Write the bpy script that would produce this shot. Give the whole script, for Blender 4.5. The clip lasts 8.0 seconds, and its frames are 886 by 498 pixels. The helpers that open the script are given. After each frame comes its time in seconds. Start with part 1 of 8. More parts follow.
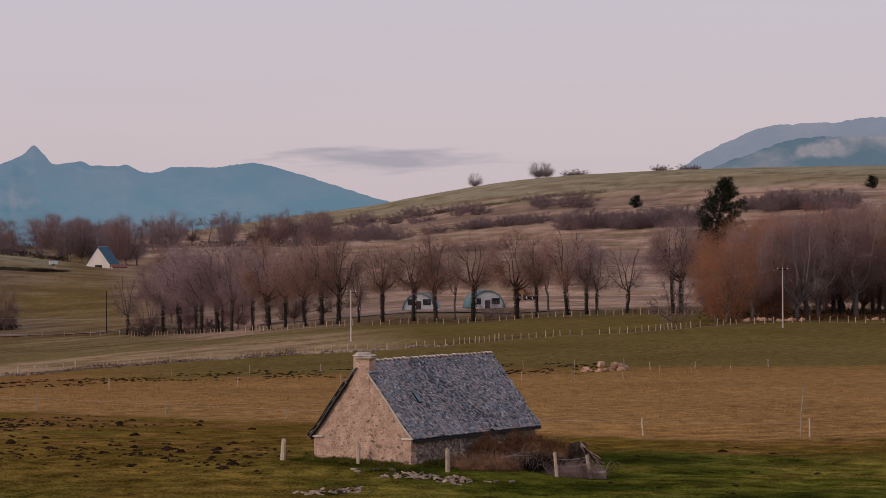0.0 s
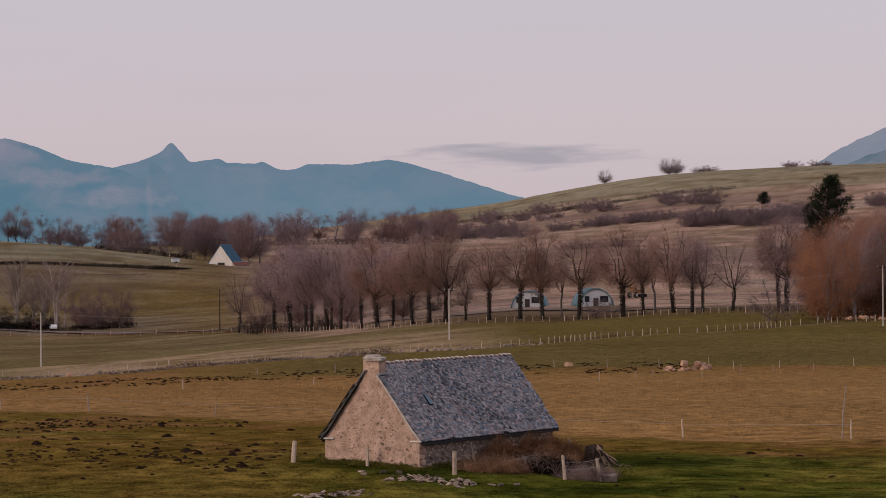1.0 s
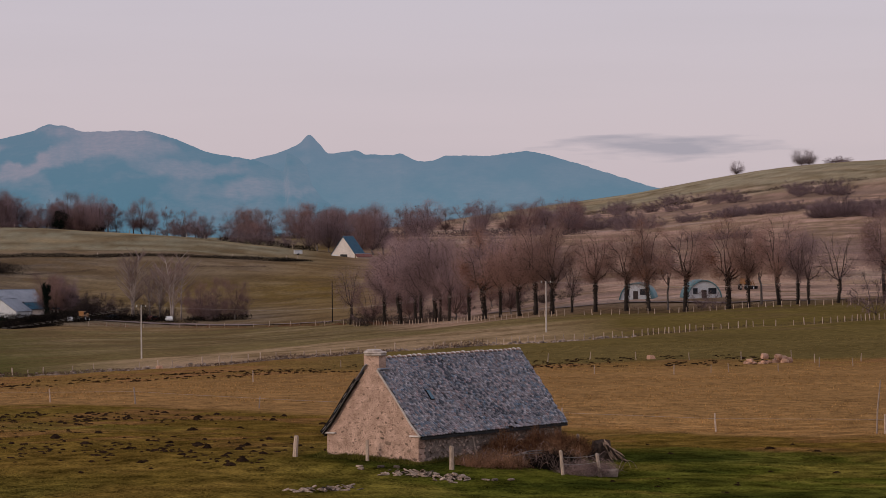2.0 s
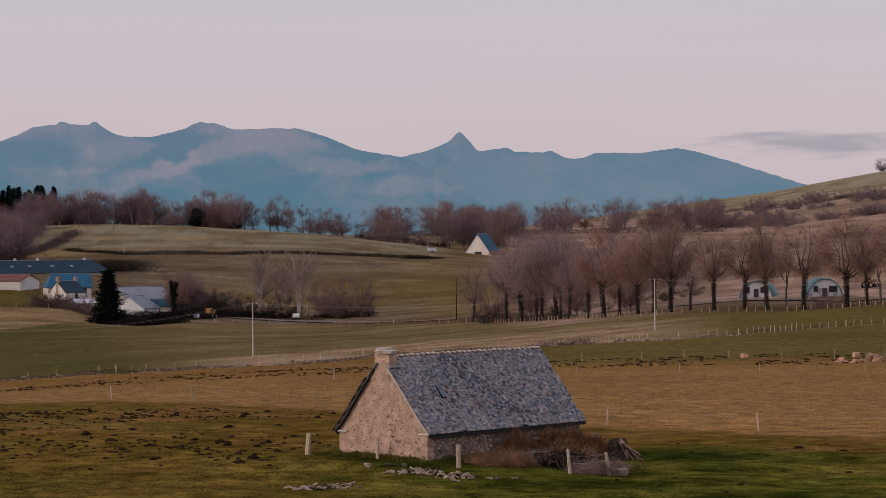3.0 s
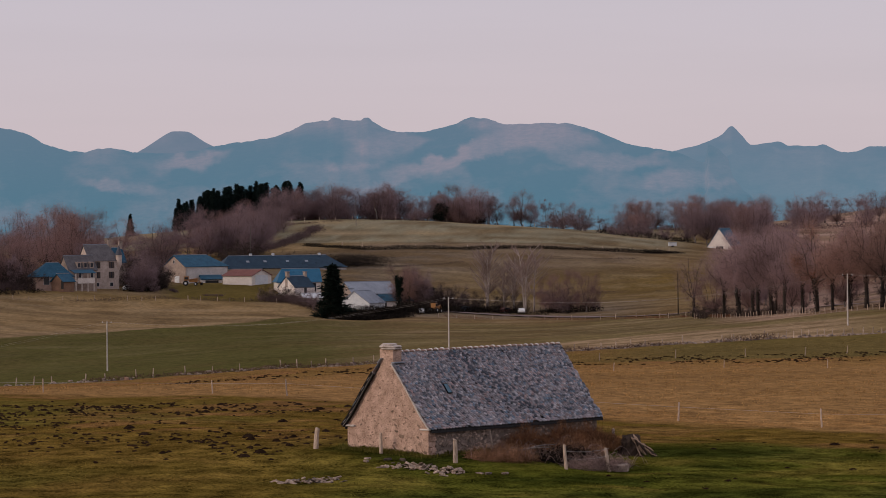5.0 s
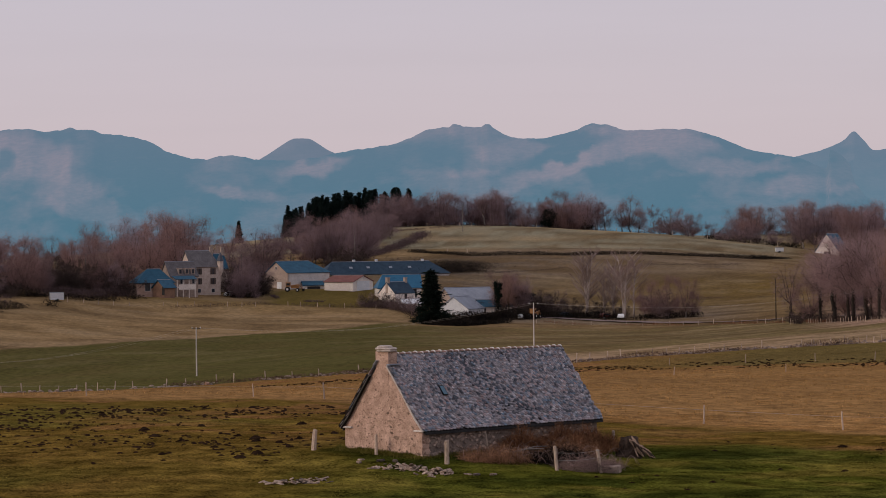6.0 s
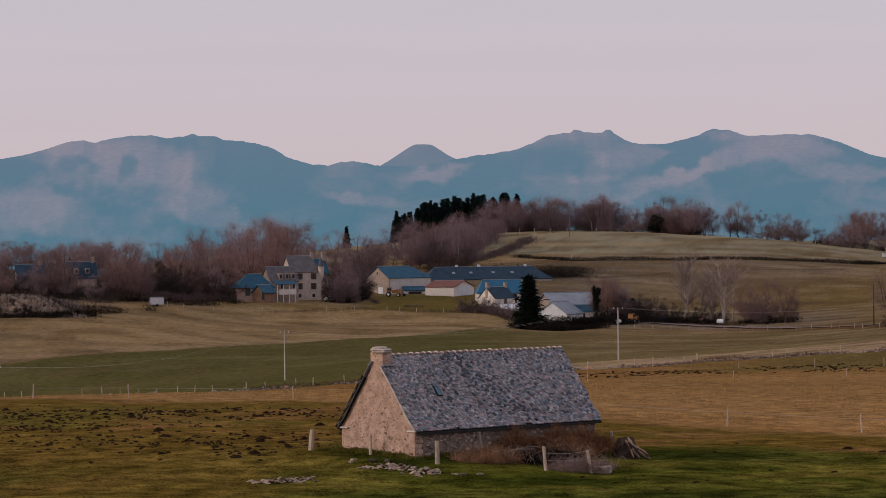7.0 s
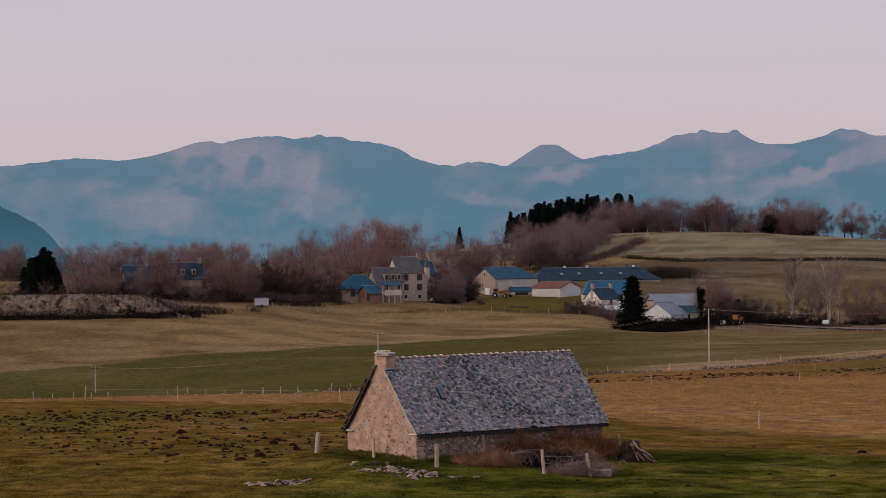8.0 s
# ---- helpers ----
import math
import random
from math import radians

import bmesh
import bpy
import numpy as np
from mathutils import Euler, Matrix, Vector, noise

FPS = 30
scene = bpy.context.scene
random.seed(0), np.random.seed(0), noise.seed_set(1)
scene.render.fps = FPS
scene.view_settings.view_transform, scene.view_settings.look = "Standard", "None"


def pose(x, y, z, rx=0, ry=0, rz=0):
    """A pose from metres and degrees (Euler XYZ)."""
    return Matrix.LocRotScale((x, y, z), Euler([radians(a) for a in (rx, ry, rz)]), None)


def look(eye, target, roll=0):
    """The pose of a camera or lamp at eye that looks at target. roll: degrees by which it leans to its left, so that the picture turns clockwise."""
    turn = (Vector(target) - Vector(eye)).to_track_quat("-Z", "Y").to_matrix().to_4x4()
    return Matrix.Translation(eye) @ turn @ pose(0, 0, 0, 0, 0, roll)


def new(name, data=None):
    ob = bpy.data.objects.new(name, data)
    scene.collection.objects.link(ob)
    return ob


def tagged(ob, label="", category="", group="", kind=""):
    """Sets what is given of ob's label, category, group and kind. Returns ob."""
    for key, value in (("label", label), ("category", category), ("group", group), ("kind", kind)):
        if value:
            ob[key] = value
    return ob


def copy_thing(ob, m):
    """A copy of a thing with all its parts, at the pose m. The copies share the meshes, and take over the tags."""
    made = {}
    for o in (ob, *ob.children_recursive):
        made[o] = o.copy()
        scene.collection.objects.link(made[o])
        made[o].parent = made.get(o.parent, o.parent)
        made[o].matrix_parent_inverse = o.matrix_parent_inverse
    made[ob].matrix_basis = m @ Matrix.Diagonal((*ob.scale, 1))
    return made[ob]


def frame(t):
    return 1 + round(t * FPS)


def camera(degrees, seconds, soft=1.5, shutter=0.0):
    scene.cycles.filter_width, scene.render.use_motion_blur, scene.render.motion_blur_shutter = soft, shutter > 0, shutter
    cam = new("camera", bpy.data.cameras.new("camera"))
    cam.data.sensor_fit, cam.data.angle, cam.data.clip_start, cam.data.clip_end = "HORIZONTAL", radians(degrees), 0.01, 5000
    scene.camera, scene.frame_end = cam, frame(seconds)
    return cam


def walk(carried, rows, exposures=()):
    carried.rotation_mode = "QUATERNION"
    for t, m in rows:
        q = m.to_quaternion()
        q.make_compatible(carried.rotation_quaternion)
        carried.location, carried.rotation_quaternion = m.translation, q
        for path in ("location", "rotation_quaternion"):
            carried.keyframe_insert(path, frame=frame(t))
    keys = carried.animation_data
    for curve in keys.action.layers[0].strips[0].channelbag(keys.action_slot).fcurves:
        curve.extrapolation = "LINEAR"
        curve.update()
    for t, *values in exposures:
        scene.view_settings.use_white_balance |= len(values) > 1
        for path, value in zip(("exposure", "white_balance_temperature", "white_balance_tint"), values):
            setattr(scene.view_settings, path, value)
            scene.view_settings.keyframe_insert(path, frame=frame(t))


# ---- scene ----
cam = camera(16.0, 8.0, soft=0.75)
PATH = [
    (0, (77.183, -130.479, 10.610), (2.182, -0.576, 10.289), -0.34),
    (0.5, (79.735, -128.828, 10.767), (1.933, -0.583, 10.417), -0.38),
    (1, (82.429, -126.909, 10.838), (1.728, -0.469, 10.393), -0.43),
    (2.5, (90.965, -120.978, 10.971), (1.715, -0.422, 10.073), -0.48),
    (3, (93.872, -119.010, 10.958), (1.621, -0.735, 10.080), -0.46),
    (3.5, (96.772, -117.062, 10.988), (1.825, -0.940, 10.059), -0.44),
    (4, (99.545, -115.021, 11.021), (1.987, -1.083, 10.192), -0.47),
    (4.5, (102.160, -112.936, 10.986), (2.064, -1.223, 10.010), -0.51),
    (6, (110.199, -107.323, 10.691), (3.515, -1.880, 10.044), -0.67),
    (6.5, (112.955, -105.451, 10.481), (4.139, -2.208, 10.085), -0.71),
    (7, (115.699, -103.535, 10.428), (4.899, -2.425, 10.131), -0.68),
    (7.5, (118.293, -101.456, 10.470), (5.284, -2.822, 10.285), -0.68),
    (8, (120.774, -99.481, 10.563), (5.876, -3.052, 10.348), -0.69),
]
walk(cam, [(t, look(eye, target, roll)) for t, eye, target, roll in PATH])

# ---- sky, sun and exposure ----
SUN_EL, SUN_AZ = radians(16), radians(208)      # low, soft light from the south-south-west
world = bpy.data.worlds.new("overcast_dusk")
scene.world = world
world.use_nodes = True
wn, wl = world.node_tree.nodes, world.node_tree.links
wn.clear()


def wnode(kind, operation="", colour=False):
    n = wn.new(kind)
    if operation:
        n.operation = operation
    if colour:
        n.data_type = "RGBA"
    return n


w_out = wnode("ShaderNodeOutputWorld")
w_bg = wnode("ShaderNodeBackground")
w_tex = wnode("ShaderNodeTexCoord")
w_sep = wnode("ShaderNodeSeparateXYZ")
w_ramp = wnode("ShaderNodeValToRGB")
w_sky = wnode("ShaderNodeTexSky")
w_sky.sky_type, w_sky.sun_disc, w_sky.sun_elevation, w_sky.sun_rotation = "NISHITA", False, SUN_EL, SUN_AZ
w_scale = wnode("ShaderNodeVectorMath", operation="SCALE")
w_add = wnode("ShaderNodeVectorMath", operation="ADD")
w_scale.inputs["Scale"].default_value = 0.012
ramp = w_ramp.color_ramp
ramp.elements[0].position, ramp.elements[0].color = 0.0, (0.565, 0.475, 0.522, 1)
ramp.elements[1].position, ramp.elements[1].color = 1.0, (0.55, 0.56, 0.68, 1)
for place, colour in ((0.03, (0.595, 0.505, 0.555, 1)), (0.085, (0.575, 0.52, 0.595, 1)), (0.3, (0.58, 0.56, 0.65, 1))):
    ramp.elements.new(place).color = colour
# thin streaks of cloud: noise stretched along the horizon
w_map = wnode("ShaderNodeMapping")
w_map.inputs["Scale"].default_value = (7, 7, 95)
w_noise = wnode("ShaderNodeTexNoise")
w_noise.inputs["Scale"].default_value = 1.0
w_noise.inputs["Detail"].default_value = 5.0
w_cr = wnode("ShaderNodeMapRange")
w_cr.inputs["From Min"].default_value, w_cr.inputs["From Max"].default_value = 0.45, 0.75
w_cr.inputs["To Max"].default_value = 0.16
w_mix = wnode("ShaderNodeMix", colour=True)
w_mix.inputs["B"].default_value = (0.50, 0.44, 0.49, 1)
# one long low bank of grey cloud in the north
w_dist = wnode("ShaderNodeVectorMath", operation="SUBTRACT")
w_dist.inputs[1].default_value = (-math.sin(radians(31.15)), math.cos(radians(31.15)), 0.0262)
w_sq = wnode("ShaderNodeVectorMath", operation="MULTIPLY")
w_sq.inputs[1].default_value = (22, 22, 230)
w_len = wnode("ShaderNodeVectorMath", operation="LENGTH")
w_m2 = wnode("ShaderNodeMapping")
w_m2.inputs["Scale"].default_value = (30, 30, 260)
w_n2 = wnode("ShaderNodeTexNoise")
w_n2.inputs["Detail"].default_value = 4.0
w_n2.inputs["Scale"].default_value = 1.0
w_sub = wnode("ShaderNodeMath", operation="MULTIPLY_ADD")
w_sub.inputs[1].default_value = 2.6
w_cr2 = wnode("ShaderNodeMapRange")
w_cr2.inputs["From Min"].default_value, w_cr2.inputs["From Max"].default_value = 2.15, 1.55
w_cr2.inputs["To Max"].default_value = 0.85
w_mix2 = wnode("ShaderNodeMix", colour=True)
w_mix2.inputs["B"].default_value = (0.335, 0.315, 0.39, 1)
for a, b in (
    (w_tex.outputs["Generated"], w_sep.inputs[0]), (w_sep.outputs["Z"], w_ramp.inputs[0]),
    (w_tex.outputs["Generated"], w_map.inputs[0]), (w_map.outputs[0], w_noise.inputs["Vector"]),
    (w_noise.outputs[0], w_cr.inputs[0]), (w_cr.outputs[0], w_mix.inputs["Factor"]),
    (w_ramp.outputs[0], w_mix.inputs["A"]),
    (w_tex.outputs["Generated"], w_dist.inputs[0]), (w_dist.outputs[0], w_sq.inputs[0]), (w_sq.outputs[0], w_len.inputs[0]),
    (w_tex.outputs["Generated"], w_m2.inputs[0]), (w_m2.outputs[0], w_n2.inputs["Vector"]),
    (w_n2.outputs[0], w_sub.inputs[0]), (w_len.outputs["Value"], w_sub.inputs[2]), (w_sub.outputs[0], w_cr2.inputs[0]),
    (w_cr2.outputs[0], w_mix2.inputs["Factor"]), (w_mix.outputs["Result"], w_mix2.inputs["A"]),
    (w_sky.outputs[0], w_scale.inputs[0]), (w_mix2.outputs["Result"], w_add.inputs[0]), (w_scale.outputs[0], w_add.inputs[1]),
    (w_add.outputs[0], w_bg.inputs["Color"]), (w_bg.outputs[0], w_out.inputs["Surface"]),
):
    wl.new(a, b)
w_bg.inputs["Strength"].default_value = 0.92

sun_lamp = bpy.data.lights.new("sun", "SUN")
sun_lamp.energy, sun_lamp.angle, sun_lamp.color = 1.35, radians(18), (1.0, 0.84, 0.70)
sun = new("sun", sun_lamp)
sun_dir = Vector((math.sin(SUN_AZ) * math.cos(SUN_EL), math.cos(SUN_AZ) * math.cos(SUN_EL), math.sin(SUN_EL)))
sun.matrix_world = Matrix.Translation((0, 0, 80)) @ sun_dir.to_track_quat("Z", "Y").to_matrix().to_4x4()
scene.view_settings.exposure = 0.0

# ---- materials ----


def material(name, dark, light, scale=2.0, rough=0.9, bump=0.3, bump_scale=None, speck=None, speck_at=0.66, vary=0.25, metal=0.0,
             island=False, tint="", spec=0.25, stretch=(1, 1, 1), glow=None, hues=(), rare=0.55, thin=False):
    """Two colours mixed by coarse and fine noise in world metres, specks of a third, a random shade for each piece, and relief."""
    m = bpy.data.materials.new(name)
    m.use_nodes = True
    nt = m.node_tree
    nodes, links = nt.nodes, nt.links
    bsdf = nodes["Principled BSDF"]
    geo = nodes.new("ShaderNodeNewGeometry")
    vec = nodes.new("ShaderNodeVectorMath")
    vec.operation = "MULTIPLY"
    vec.inputs[1].default_value = stretch
    links.new(geo.outputs["Position"], vec.inputs[0])

    def tex(s, detail):
        n = nodes.new("ShaderNodeTexNoise")
        n.inputs["Scale"].default_value, n.inputs["Detail"].default_value = s, detail
        links.new(vec.outputs[0], n.inputs["Vector"])
        return n

    def mix(fac, a, b, blend="MIX"):
        n = nodes.new("ShaderNodeMix")
        n.data_type, n.blend_type = "RGBA", blend
        for socket, value in ((n.inputs["Factor"], fac), (n.inputs["A"], a), (n.inputs["B"], b)):
            if isinstance(value, bpy.types.NodeSocket):
                links.new(value, socket)
            elif isinstance(value, float):
                socket.default_value = value
            else:
                socket.default_value = (*value, 1)
        return n.outputs["Result"]

    def ranged(out, lo, hi, to_lo=0.0, to_hi=1.0):
        n = nodes.new("ShaderNodeMapRange")
        for key, value in (("From Min", lo), ("From Max", hi), ("To Min", to_lo), ("To Max", to_hi)):
            n.inputs[key].default_value = value
        links.new(out, n.inputs["Value"])
        return n.outputs[0]

    coarse, fine = tex(scale, 3.0), tex(scale * 7.3, 4.0)
    both = nodes.new("ShaderNodeMath")
    both.operation = "MULTIPLY_ADD"
    both.inputs[1].default_value = 0.55
    links.new(fine.outputs[0], both.inputs[0])
    links.new(ranged(coarse.outputs[0], 0.0, 1.0, 0.0, 0.45), both.inputs[2])
    colour = mix(ranged(both.outputs[0], 0.36, 0.64), dark, light)
    if tint:
        attr = nodes.new("ShaderNodeAttribute")
        attr.attribute_name = tint
        colour = mix(1.0, attr.outputs["Color"], mix(attr.outputs["Alpha"], (0.95, 0.95, 0.95), colour), "MULTIPLY")
    if speck:
        grains = tex(scale * 3.1, 6.0)
        colour = mix(ranged(grains.outputs[0], speck_at, speck_at + 0.06), colour, speck)
    if vary:
        if island:
            rnd = geo.outputs["Random Per Island"]
        else:
            info = nodes.new("ShaderNodeObjectInfo")
            rnd = info.outputs["Random"]
        for k, other in enumerate(hues):
            turn = nodes.new("ShaderNodeMath")
            turn.operation = "MULTIPLY"
            turn.inputs[1].default_value = 7.13 + 5.9 * k
            links.new(rnd, turn.inputs[0])
            part_of = nodes.new("ShaderNodeMath")
            part_of.operation = "FRACT"
            links.new(turn.outputs[0], part_of.inputs[0])
            colour = mix(ranged(part_of.outputs[0], rare, 1.0, 0.0, 0.8), colour, other)
        shade = ranged(rnd, 0.0, 1.0, 1.0 - vary, 1.0 + vary)
        v = nodes.new("ShaderNodeVectorMath")
        v.operation = "SCALE"
        links.new(colour, v.inputs[0])
        links.new(shade, v.inputs["Scale"])
        colour = v.outputs[0]
    links.new(colour, bsdf.inputs["Base Color"])
    bsdf.inputs["Roughness"].default_value, bsdf.inputs["Metallic"].default_value = rough, metal
    bsdf.inputs["Specular IOR Level"].default_value = spec
    if bump:
        b = nodes.new("ShaderNodeBump")
        b.inputs["Strength"].default_value = bump
        b.inputs["Distance"].default_value = 0.3 / (bump_scale or scale * 4)
        links.new(tex(bump_scale or scale * 4, 5.0).outputs[0], b.inputs["Height"])
        links.new(b.outputs[0], bsdf.inputs["Normal"])
    if thin:
        back, both_sides = nodes.new("ShaderNodeBsdfTranslucent"), nodes.new("ShaderNodeMixShader")
        both_sides.inputs[0].default_value = 0.45
        links.new(colour, back.inputs["Color"])
        links.new(bsdf.outputs[0], both_sides.inputs[1])
        links.new(back.outputs[0], both_sides.inputs[2])
        links.new(both_sides.outputs[0], nodes["Material Output"].inputs["Surface"])
    if glow:
        bsdf.inputs["Emission Color"].default_value = (*glow, 1)
        bsdf.inputs["Emission Strength"].default_value = 1.0
    return m


